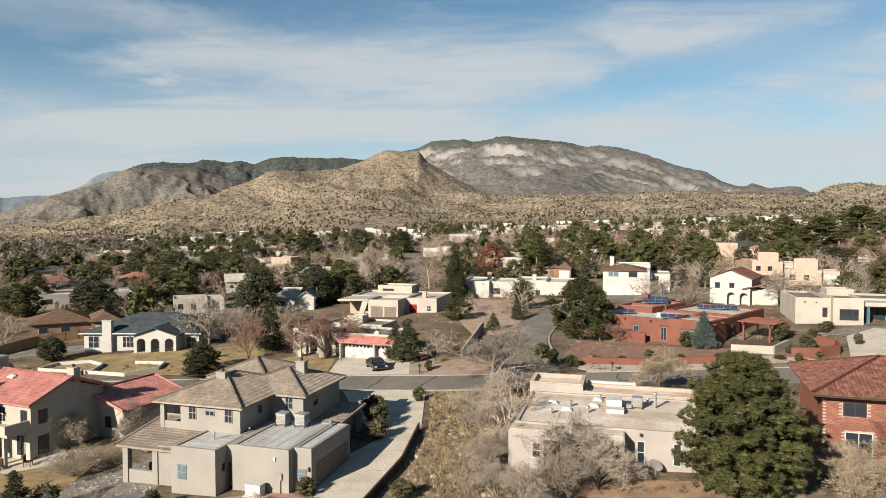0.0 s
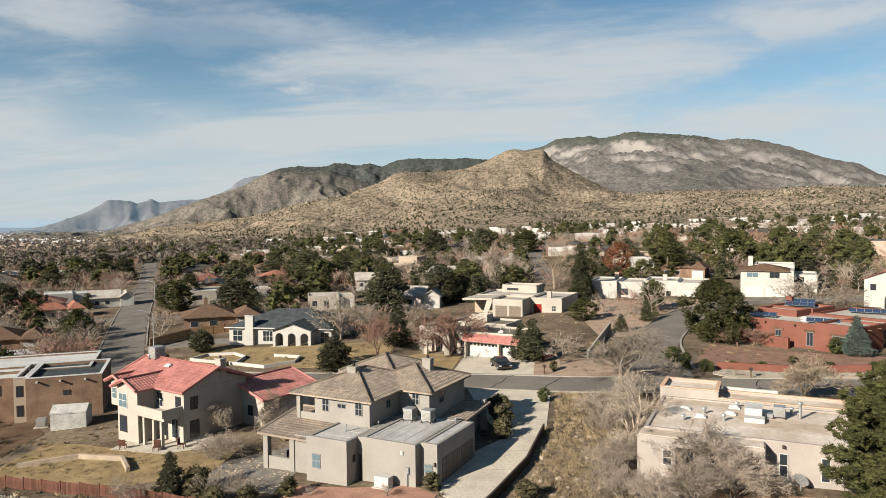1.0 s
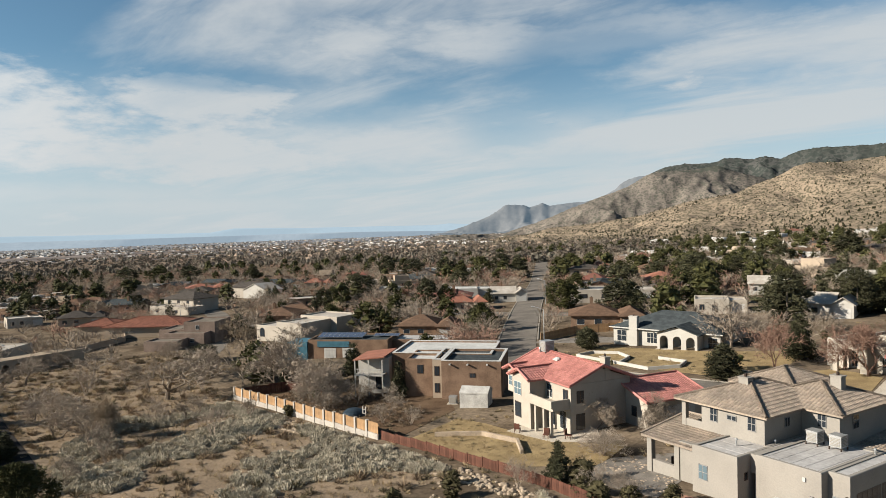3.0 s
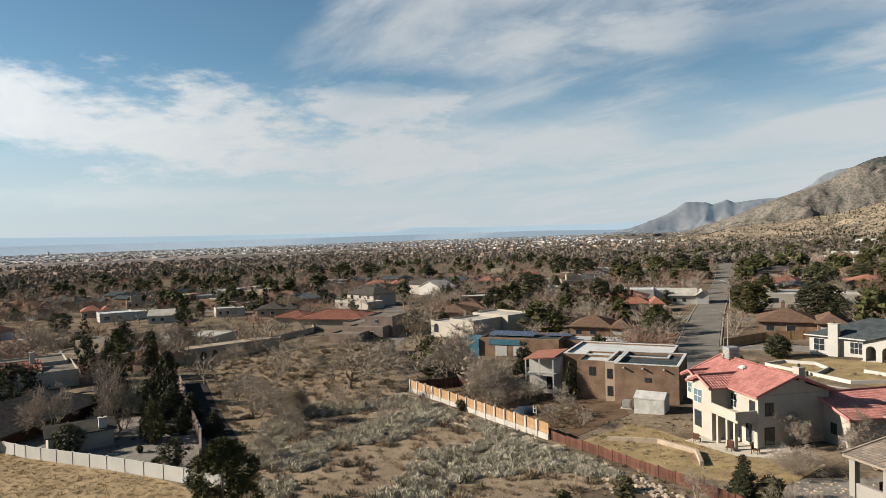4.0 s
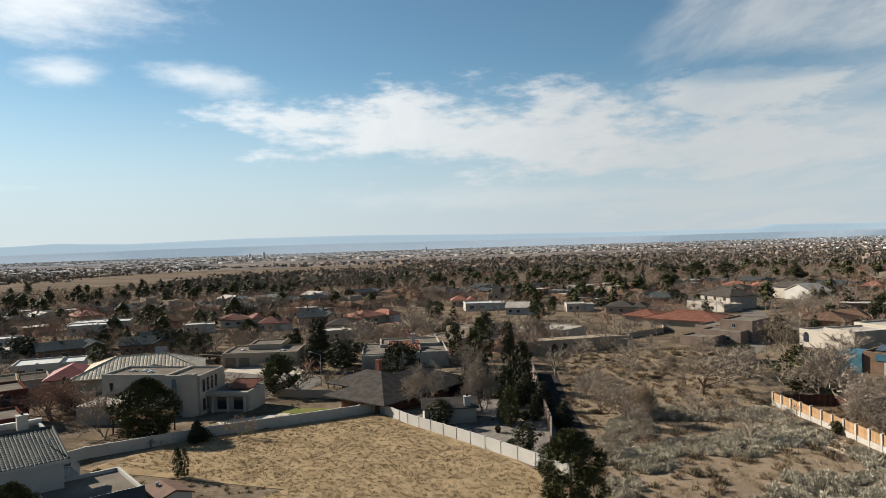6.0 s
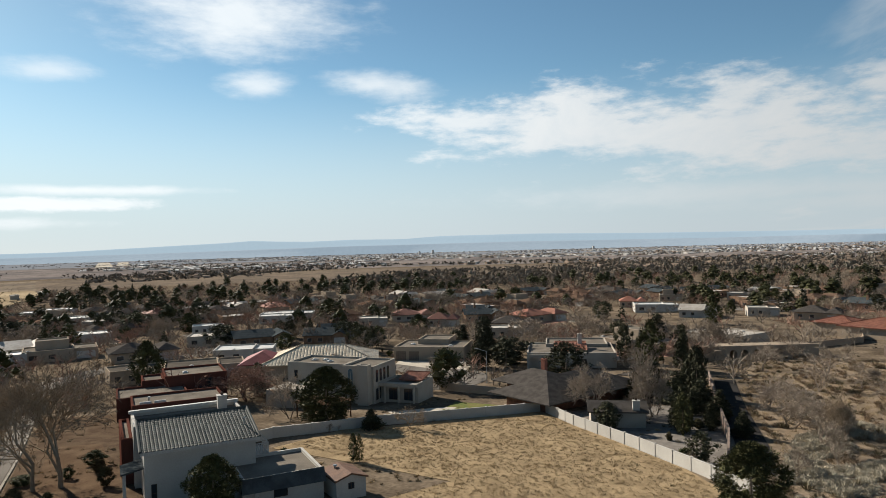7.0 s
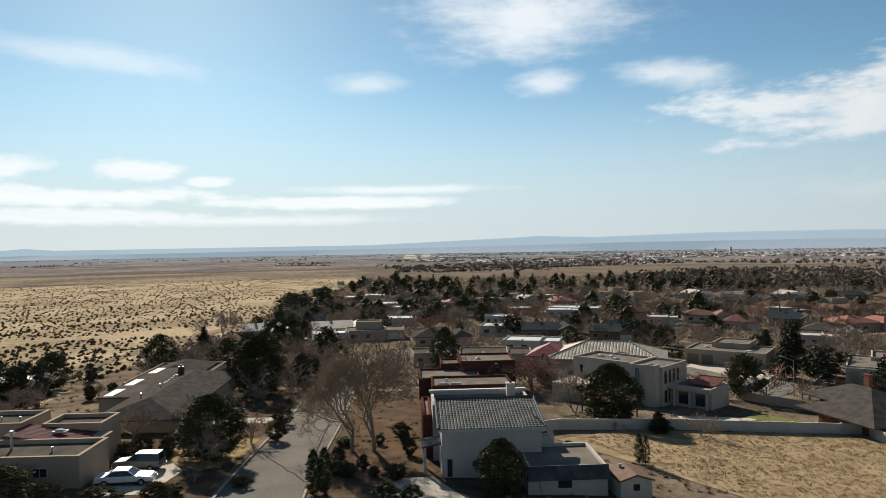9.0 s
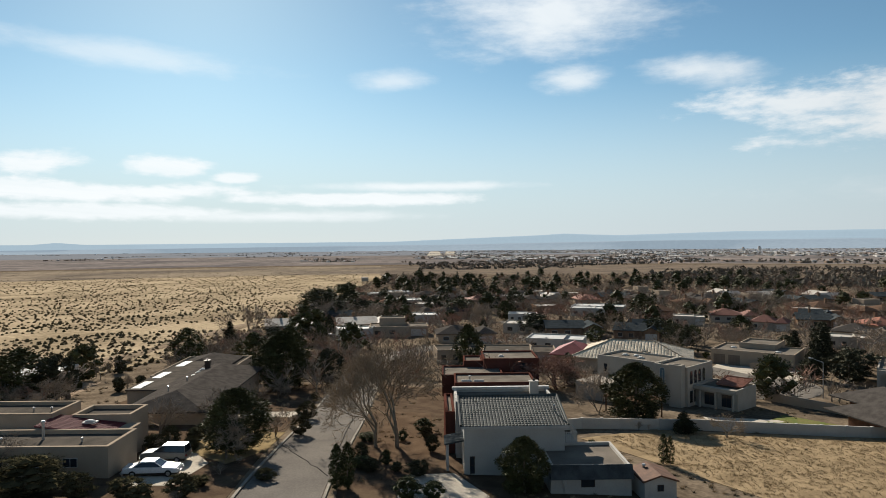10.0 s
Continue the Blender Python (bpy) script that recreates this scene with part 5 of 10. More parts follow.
# ---- roads, yards ----
ribbon("road", "worn grey asphalt street with sealed cracks", [(-66, 93), (-50, 90), (-30, 87.6), (-12.2, 85.6), (-0.3, 83.3), (11, 82.2), (22, 80.6), (38, 79), (60, 76), (100, 70)], 6.6, M_ASPHALT)
ribbon("road", "worn grey asphalt side street", [(11, 84), (11.4, 96), (12.5, 107), (17, 121), (23, 134), (32, 143), (46, 145), (90, 140)], 7.0, M_ASPHALT, 0.046)
ribbon("road", "long straight grey residential street", [(-60, 84), (-77.5, 110), (-115.6, 170.5), (-160.7, 246), (-208, 320), (-330, 510)], 7.6, M_ASPHALT, 0.054)
ribbon("road", "grey cross street", [(-190, 155), (-120, 152), (-98, 152), (-60, 158), (-30, 172)], 6.6, M_ASPHALT, 0.05)
ribbon("road", "grey asphalt street climbing to the foothills", [(-4, 200), (-11, 245), (-15, 300), (-16, 350), (-10, 420)], 8.0, M_ASPHALT, 0.05)
ribbon("track", "tan dirt track along the edge of the desert", [(-50, -123), (-68.6, -131.9), (-100, -154.5), (-130.6, -174), (-159.5, -186), (-227, -222), (-330, -290), (-430, -352)], 3.6, M_SAND, 0.2, 0.3, "track")
ribbon("road", "grey asphalt street with concrete kerbs", [(-30, -34), (-44.2, -44.8), (-59, -54.4), (-78, -66.5), (-98, -80), (-120, -94.5), (-136, -102), (-160, -103), (-196, -92), (-240, -120)], 7.4, M_ASPHALT)
ribbon("road", "curving grey street by the arroyo", [(-140, 80), (-155.2, 91.9), (-189.3, 114.2), (-235.3, 138), (-300.7, 152), (-360, 150)], 7.0, M_ASPHALT)
patch("road", "round asphalt end of a cul-de-sac", [(-141 + 13 * math.cos(k * 0.3142), -17 + 9 * math.sin(k * 0.3142)) for k in range(20)], M_ASPHALT, 0.05, "road")
ribbon("road", "grey asphalt street", [(-141, -17), (-152, -24), (-190, -70), (-240, -120)], 7.0, M_ASPHALT, 0.056)
for off in (-3.95, 3.95):
    ribbon("kerb", "pale concrete kerb along the street", [(-30, -34), (-44.2, -44.8), (-59, -54.4), (-78, -66.5), (-98, -80), (-120, -94.5), (-136, -102)], 0.28, M_KERB, 0.15, 0.5, "kerb", off)
for off in (-3.5, 3.5):
    ribbon("kerb", "pale concrete kerb along the street", [(-60, 92), (-50, 90), (-30, 87.6), (-12.2, 85.6), (-0.3, 83.3), (7, 82.5)], 0.28, M_KERB, 0.15, 0.5, "kerb", off)
    ribbon("kerb", "pale concrete kerb along the side street", [(11.6, 90), (12.5, 107), (17, 121), (23, 134), (32, 143)], 0.28, M_KERB, 0.15, 0.5, "kerb", off * 1.07)
ribbon("kerb", "pale concrete kerb along the street", [(17, 81.4), (22, 80.6), (38, 79), (60, 76)], 0.28, M_KERB, 0.15, 0.5, "kerb", 3.5)
for off in (-4.0, 4.0):
    ribbon("kerb", "pale concrete kerb along the straight street", [(-80, 114), (-115.6, 170.5), (-160.7, 246), (-208, 320)], 0.28, M_KERB, 0.14, 0.5, "kerb", off)

# tar-filled cracks in the asphalt
r0 = random.Random(4)
for ax, ay, bx, by, n in ((-9, 82.4, -7, 88.3, 9), (-3.5, 80.6, -1, 86.3, 8), (20, 77.6, 21, 83.5, 8), (14, 79.5, 27, 80.5, 9), (-52, -46, -58, -58, 9), (-58, -50, -96, -76, 12), (-70, -58, -76, -68, 8)):
    pts = [(ax + (bx - ax) * k / n + r0.uniform(-0.25, 0.25), ay + (by - ay) * k / n + r0.uniform(-0.25, 0.25)) for k in range(n + 1)]
    ribbon("crack_seal", "black tar seal over a crack in the asphalt", pts, 0.11, M_TAR, 0.062, 0.02, "road crack", 0, "structure", True)

patch("driveway", "pale concrete driveway beside a grey house", [(-9.6, 51), (-10.2, 57), (-6, 64), (-9, 72), (-11.9, 82), (-2, 80.2), (-2.1, 66.9), (-3.9, 56.9), (-6.2, 49)], M_CONC, 0.05, "driveway")
for y in (56, 60.5, 65, 69.5, 74, 78):
    ribbon("pavement_joint", "dark joint in a concrete driveway", [(-11 + (y - 51) * 0.02, y + 0.5), (-2.5 - max(0, 60 - y) * 0.2, y)], 0.05, M_GREY, 0.056, 0.02, "joint", 0, "structure", True)
patch("driveway", "wide pale concrete driveway before a garage", [(-15.2, 89.2), (-14.9, 100.6), (-6.5, 97.6), (-4.5, 95), (-4, 87.6)], M_CONC, 0.04, "driveway")
patch("planting_bed", "pinkish gravel bed by a driveway", [(-4.3, 87.6), (-4.6, 93.5), (-1.5, 96.5), (4.5, 97), (6.8, 92), (6.3, 86)], M_PINKGRAVEL, 0.06, "gravel bed")
patch("lawn", "dormant straw-coloured lawn", [(-24, 90), (-25.5, 100), (-21.5, 103.5), (-17.5, 101.6), (-15.4, 100), (-15.4, 89.5)], M_LAWN, 0.04, "lawn")
patch("yard", "pinkish gravel yard sloping to the street", [(2.5, 130), (4, 158), (12, 152), (27, 150), (25, 142), (19.5, 133), (14.5, 124), (10, 112), (5, 112)], M_PINKGRAVEL, 0.04, "yard")
patch("yard", "rust-brown bare yard before a flat-roofed house", [(5.5, 53.6), (13, 52.0), (20, 50.6), (25, 50.2), (25, 44), (5.5, 45.5)], mat("rust_brown_soil", (0.33, 0.215, 0.135), (0.24, 0.155, 0.1), 2.0, 0.95, 0.6, fine=18, grain=0.2), 0.05, "yard")
patch("gravel_verge", "pale gravel verge along the street below a red wall", [(16.9, 86.8), (18.6, 89.0), (26, 86.1), (34, 85.9), (38, 88.6), (42, 88.4), (46, 85.6), (36, 84.0), (26, 84.1), (18.4, 85.2)], mat("pale_verge_gravel", (0.43, 0.365, 0.29), (0.33, 0.28, 0.225), 1.4, 0.95, 0.6, fine=24), 0.09, "gravel")
patch("yard", "red lava gravel yard", [(18.2, 85.4), (16.8, 96), (20, 104), (33, 96), (38, 94), (48, 92), (50, 88), (36, 84), (26, 84.6)], M_REDGRAVEL, 0.04, "yard")
patch("yard", "dormant lawn and bare soil before a white house", [(-62, 100), (-60, 112), (-40, 112), (-28, 116), (-27, 98), (-36, 95)], M_LAWN, 0.035, "yard")
patch("driveway", "pale gravel driveway", [(-76, 112), (-60, 116.5), (-59, 121), (-66, 122), (-74, 117.5)], M_GRAVELGREY, 0.045, "driveway")
patch("yard", "dormant lawn behind a cream house", [(-52.5, 54.5), (-53, 63), (-48.5, 62.5), (-39, 60), (-31, 62), (-30.5, 56), (-36, 52.5), (-42, 52.6)], M_LAWN, 0.04, "yard")
patch("yard", "bare brown soil yard inside the fence", [(-90, 58.4), (-86, 70), (-64, 73), (-56, 66), (-54, 54), (-68, 55)], M_MULCH, 0.035, "yard")
patch("patio", "pale concrete patio by a cream house", [(-44.5, 61), (-44, 65), (-36, 65.5), (-33.5, 62), (-38, 59.8)], M_CONC, 0.07, "patio")
patch("patio", "pink flagstone terrace by a grey house", [(-22, 50.5), (-22.6, 52.6), (-17, 52.2), (-12, 52.8), (-9.8, 51), (-10, 48.5), (-17, 48)], M_PINKPAVE, 0.05, "terrace")
patch("yard", "grey gravel strip beside a grey house", [(-31, 52), (-30.5, 58), (-26, 62), (-22.8, 55.4), (-23, 51)], M_GRAVELGREY, 0.04, "yard")
patch("arroyo_bed", "tan sandy bed of the arroyo", [(-59, 22), (-44, 38), (-40, 47), (-54, 50), (-90, 54.5), (-106, 61), (-128, 75), (-150, 74), (-166, 58), (-163, 41), (-135, 40.5), (-108, 33.5), (-86, 30), (-74, 26)], M_SAND, 0.03, "ground")
patch("field", "empty lot of dry straw-coloured grass", [(-64, -14), (-70.5, -8), (-76, -17.5), (-84, -32), (-95, -26), (-107.4, 2.1), (-75.5, 16.4), (-56, 21), (-40, 10), (-44, -8)], M_FIELD, 0.05, "field")
patch("yard", "grey gravel yard behind a white wall", [(-107, 4), (-112, 26), (-92, 29), (-79.5, 24.5), (-76, 18.5), (-90, 12)], M_GRAVELGREY, 0.04, "yard")
patch("field", "pale open desert grassland", [(-66, -134), (-92, -141), (-134, -161), (-186, -189), (-250, -232), (-443, -351), (-560, -418), (-680, -520), (-640, -640), (-540, -780), (-360, -880), (0, -940), (300, -700), (300, -400), (60, -180)], M_DESERT, 0.12, "field", cell=18.0)
ribbon("track", "sandy desert track beside the houses", [(-40, -138), (-75, -149), (-107, -162), (-135, -175), (-175, -197), (-219, -215), (-355, -294), (-507, -367)], 3.6, M_GRAVEL, 0.17, 0.3, "track")
patch("yard", "dormant lawn with bare trees by the street", [(-58, -43), (-62, -41), (-71, -45), (-86, -56), (-84, -62), (-68, -51.8), (-58, -46.5)], M_MULCH, 0.05, "yard")
patch("yard", "straw lawn beside a parked car", [(-48.8, -57), (-55.4, -57.9), (-63.6, -63.2), (-60.5, -68.5), (-55, -70.5), (-50, -65)], M_LAWN, 0.05, "yard")
patch("driveway", "pale concrete driveway crossing to the street", [(-66.5, -76), (-70.5, -78), (-77, -70.2), (-73.2, -67.8)], M_CONC, 0.06, "driveway")
patch("driveway", "pale concrete driveway with parked cars", [(-41, -55), (-48, -58.6), (-50, -63), (-44, -65.2), (-40.5, -62.4), (-38.6, -58)], M_CONC, 0.06, "driveway")
patch("driveway", "pale concrete driveway of a white house", [(-49.5, -36), (-57, -40), (-60.5, -36.5), (-56, -30), (-51, -30)], M_CONC, 0.055, "driveway")
patch("driveway", "pale concrete driveway by the cul-de-sac", [(-149, -24), (-152, -12), (-165.5, -14), (-167.5, -31), (-160, -31)], M_CONC, 0.05, "driveway")
patch("lawn", "green lawn beside a pool terrace", [(-116, -12), (-112, -3), (-106, -4), (-107, -14)], M_GREENLAWN, 0.05, "lawn")
patch("pool_terrace", "pale concrete pool terrace", [(-108, -22), (-112, -12), (-104.5, -8), (-101, -18)], M_CONC, 0.05, "terrace")
patch("swimming_pool", "turquoise swimming pool", [(-107, -18), (-108, -13), (-105.5, -11), (-103.5, -16.5)], M_POOL, 0.07, "pool")
# widened to cover the wall's shadow band as well as the path
ribbon("track", "smooth asphalt path with the shadow of a wall painted into its colour", [(-134, 36.2), (-108, 30.4), (-86, 26.2), (-74, 23)], 3.6, M_SHADEDPATH, 0.06, 0.2, "path")
patch("driveway", "pale concrete driveway of a hillside house", [(49, 83), (54, 82.5), (68, 98), (64, 103), (57, 98)], M_CONC, 0.05, "driveway")
patch("planting_bed", "mulched yard under bare trees by the street, their shade in its colour", [(-40, -36), (-46, -40), (-58, -48.6), (-86, -66.5), (-104, -78), (-108, -66), (-96, -50), (-76, -40), (-66, -22), (-58, -20), (-50, -27)], M_SHADEDMULCH, 0.028, "planting bed")
patch("planting_bed", "mulched beds along the lower street, tree shade in their colour", [(-22, -46), (-30, -40), (-38, -46), (-56, -58.5), (-88, -79), (-100, -87), (-96, -98), (-70, -104), (-48, -92), (-34, -84), (-20, -66)], M_SHADEDMULCH, 0.03, "planting bed")

# ---- grey two-storey house with concrete tile roofs ----
def grey_house():
    h = House(-17.4, 52.6, -17, "two-storey grey stucco house with weathered tile roofs", dz=0.05)
    h.mass(-4.0, 0, 0, 6.5, 3.5, M_GREY, M_METALROOF, rim=0.1)
    h.mass(0.5, 1.4, 5.5, 9.2, 3.6, M_GREY, M_METALROOF, rim=0.08)
    h.mass(5.5, 2.2, 7.0, 9.2, 3.6, M_GREY, M_METALROOF, rim=0.08)
    h.mass(-0.5, 4.0, 0.5, 9.2, 3.52, M_GREY, M_METALROOF, rim=0.06)
    h.block(-0.0, 1.6, 0.5, 4.1, 3.5, M_GREY, 2.1, "lintel")
    for k in range(6):   # seams of the membrane roof
        h.part("roof_seam", Shape().box(1.1 + k * 0.95, 2.6 if k == 5 else 1.75, 3.5, 1.14 + k * 0.95, 8.8, 3.538), M_METALROOF)
    for k in range(4):
        h.part("roof_seam", Shape().box(-3.7, 1.3 + k * 1.5, 3.38, -0.3, 1.34 + k * 1.5, 3.418), M_METALROOF)
    # upper storey
    h.block(-6.0, 4.3, -0.6, 13.5, 5.75, M_GREY)
    h.block(-8.4, 7.2, -6.0, 13.5, 5.75, M_GREY)
    h.block(-0.6, 9.3, 2.5, 16.6, 5.75, M_GREY)
    h.block(-8.4, 4.3, -6.0, 7.2, 3.3, M_GREY)
    for a in (-8.25, -6.2):
        h.part("column", Shape().box(a - 0.2, 4.3, 3.3, a + 0.2, 4.7, 5.75), M_GREY)
    h.part("railing", Shape().box(-8.3, 4.35, 3.3, -6.2, 4.5, 4.0), M_GREY)
    h.roof(-8.4, 4.3, -0.6, 13.5, 5.75, 1.6, M_TILEGREY, "hip", "y", 0.5, True)
    h.roof(-4.6, 9.3, 2.5, 16.6, 5.75, 1.5, M_TILEGREY, "hip", "x", 0.5, True)
    h.roof(-9.6, 13.5, -3.6, 20.0, 5.75, 1.4, M_TILEGREY, "hip", "y", 0.5, True)
    h.block(-9.4, 13.5, -3.8, 19.8, 5.75, M_GREY)
    h.chimney(-4.6, 7.8, 6.2, 7.6, M_GREY)
    h.chimney(0.1, 13.5, 6.2, 7.75, M_GREY)
    for x in (-5.2, -1.7):
        h.window("S", 4.3, x, 4.3, 0.75, 1.2, M_FRAME, 1, 1)
    h.window("S", 4.3, -3.5, 4.75, 0.9, 0.45, M_FRAME, 1)
    h.window("S", 9.3, 1.1, 4.4, 0.75, 1.1, M_FRAME, 1, 1)
    h.window("E", 2.5, 11.6, 4.2, 0.9, 1.4, M_FRAME, 1, 1)
    h.window("E", -0.6, 7.3, 4.4, 0.7, 0.8, M_FRAME, 1)
    h.window("S", 0, -3.0, 0.95, 0.85, 1.2, M_FRAME, 1, 1, M_GLASSBLUE)
    h.window("W", -4.0, 1.0, 0.95, 0.8, 1.2, M_FRAME, 1, 1)
    h.window("E", 0, 1.0, 1.6, 0.35, 0.6, M_DARKTRIM, 0)
    h.window("S", 2.2, 6.2, 1.25, 0.75, 0.75, M_FRAME, 1, 1, M_GLASSBLUE)
    h.door("S", 4.0, 0.0, 0.9, 2.2)
    h.garage("E", 7.0, 4.6, 3.2, 2.3, M_GARAGEDARK)
    h.garage("E", 7.0, 7.6, 2.4, 2.3, M_GARAGEDARK)
    # low porch with tile roof
    for a, b in ((-9.6, 1.1), (-6.7, 1.1), (-9.6, 6.3)):
        h.part("column", Shape().box(a, b, -1.2, a + 0.5, b + 0.5, 2.75), M_GREY)
    h.block(-9.1, 1.2, -6.7, 1.5, 0.75, M_GREY, -1.2, "low_wall")
    h.block(-6.3, 1.2, -4.0, 6.5, 3.0, M_GREY)
    h.roof(-9.6, 1.1, -4.2, 6.4, 2.8, 0.9, M_TILEGREY, "shed", "x", 0.35, True)
    h.part("table", Shape().box(-8.6, 3, 0.0, -7.2, 4, 0.72), M_DARKTRIM)
    # low wing along the drive
    h.block(2.5, 9.2, 5.0, 12.2, 3.0, M_GREY)
    h.block(2.5, 12.2, 4.0, 16.4, 2.7, M_GREY)
    h.roof(2.6, 9.5, 5.0, 16.2, 2.8, 0.5, M_TILEGREY, "shed", "x", 0.3, True)
    h.part("column", Shape().box(4.5, 16.0, -1, 5.0, 16.5, 3.7), M_GREY)
    h.vent(-1.9, 2.6, 3.1, 0.8)
    h.vent(5.6, 8.3, 3.5, 0.4)
    h.vent(-0.3, 5.2, 3.2, 0.5)
    h.part("wall_lamp", Shape().box(4.2, 1.3, 2.7, 4.4, 1.4, 3.0), M_TRIM)
    h.part("utility_box", Shape().box(4.7, 1.25, 1.3, 4.95, 1.4, 1.8).box(4.75, 1.28, 0.2, 4.82, 1.38, 1.3), M_METAL)
    h.part("coach_lamp", Shape().box(6.75, 2.05, 1.9, 6.88, 2.2, 2.2), M_DARKTRIM)


grey_house()
o = Matrix.LocRotScale((-17.4, 52.6, land(-17.4, 52.6) + 0.05), Euler((0, 0, radians(-17))), None)
for a, b in ((1.6, 7.4), (3.3, 7.6)):
    p = o @ Vector((a, b, 3.58))
    rooftop_unit(p.x, p.y, p.z - 0.06, -17, 0.9)
p = o @ Vector((3.0, 0.7, 0.0))
ac = thing("heat_pump", pose(p.x, p.y, land(p.x, p.y) + 0.05, 0, 0, -17), "white metal heat pump standing by a wall", "heat pump")
part("cabinet", Shape().box(-0.65, -0.35, 0.05, 0.65, 0.35, 0.85), M_TRIM, ac)
part("lid", Shape().box(-0.68, -0.38, 0.854, 0.68, 0.38, 0.92), M_TRIM, ac)
part("pad", Shape().box(-0.8, -0.5, -0.2, 0.8, 0.5, 0.05), M_CONC, ac)


# ---- cream two-storey house with salmon tile roof ----
def cream_house():
    h = House(-37.9, 62.6, -24, "two-storey cream stucco house with salmon-pink tile roof")
    W = M_CREAM
    h.block(-11.3, 0.4, 0.2, 8.2, 5.2, W)
    h.block(-7.9, -1.7, -4.4, 0.5, 5.2, W)
    h.block(-11.1, -0.5, -8.9, 0.5, 5.2, W, 2.6, "bay")
    h.roof(-11.3, 0.4, 0.2, 8.2, 5.25, 1.75, M_TILEPINK, "gable", "x", 0.55, True, W)
    h.roof(-7.9, -1.7, -4.4, 4.0, 5.2, 0.95, M_TILEPINK, "gable", "y", 0.5, True, W)
    h.roof(-11.2, -0.5, -8.8, 4.0, 5.15, 0.7, M_TILEPINK, "gable", "y", 0.45, True, W)
    # porch with balcony
    h.block(-4.4, -1.7, 0.0, 0.4, 3.0, W, 2.65, "balcony_floor")
    h.part("balcony_wall", Shape().box(-4.4, -1.9, 3.0, 0.0, -1.7, 3.75).box(-0.2, -1.7, 3.0, 0.0, 0.4, 3.75), W)
    for x in (-4.25, -3.2, -1.6, -0.35):
        h.part("column", Shape().box(x - 0.15, -1.85, -1.0, x + 0.15, -1.55, 2.65), W)
    h.window("S", 0.4, -10.6, 0.95, 1.0, 0.9, M_DARKTRIM, 1)
    h.window("S", 0.4, -9.2, 0.95, 1.0, 0.9, M_DARKTRIM, 1)
    h.window("S", -0.5, -10.5, 3.3, 0.8, 1.2, M_TRIM, 0, 1, M_GLASSBLUE)
    h.window("S", -0.5, -9.5, 3.3, 0.8, 1.2, M_TRIM, 0, 1, M_GLASSBLUE)
    h.window("S", -1.7, -6.9, 0.6, 1.3, 1.7, M_DARKTRIM, 0)
    h.window("S", -1.7, -6.9, 3.1, 1.5, 1.5, M_TRIM, 1, 1, M_GLASSBLUE)
    h.window("S", 0.4, -3.7, 3.2, 1.0, 1.5, M_TRIM, 1, 1)
    h.window("S", 0.4, -0.7, 3.3, 0.9, 1.3, M_DARKTRIM, 1)
    h.window("S", 0.4, -3.3, 0.3, 1.2, 2.0, M_TRIM, 1)
    h.window("S", 0.4, -1.2, 0.3, 1.2, 2.0, M_TRIM, 1)
    h.window("E", 0.2, 1.6, 3.2, 0.9, 1.3, M_DARKTRIM, 1)
    h.window("E", 0.2, 1.6, 0.4, 1.1, 1.7, M_DARKTRIM, 1)
    h.chimney(-0.2, 5.2, 5.5, 7.6, M_CREAM)
    h.skylight(-6.2, 3.2, 6.55, 0.9, 0.7)
    h.vent(-10.4, 3.6, 6.7, 0.5)
    a = House(-31.0, 66.8, -24, "single-storey cream annex with salmon-pink tile roof", "annex", "building")
    a.block(-9.6, 0.9, -0.9, 8.5, 2.9, M_CREAM)
    a.roof(-9.6, 0.9, -0.9, 8.5, 2.9, 1.5, M_TILEPINK, "gable", "y", 0.5, True, M_CREAM)
    a.garage("E", -0.9, 5.0, 4.8, 2.1)
    a.window("S", 0.9, -3.0, 0.9, 0.8, 1.1, M_DARKTRIM, 1)


cream_house()
q = Matrix.LocRotScale((-37.9, 62.6, land(-37.9, 62.6)), Euler((0, 0, radians(-24))), None)
p = q @ Vector((-10.0, 4.3, 6.85))
rooftop_unit(p.x, p.y, p.z - 0.25, -24, 1.25)


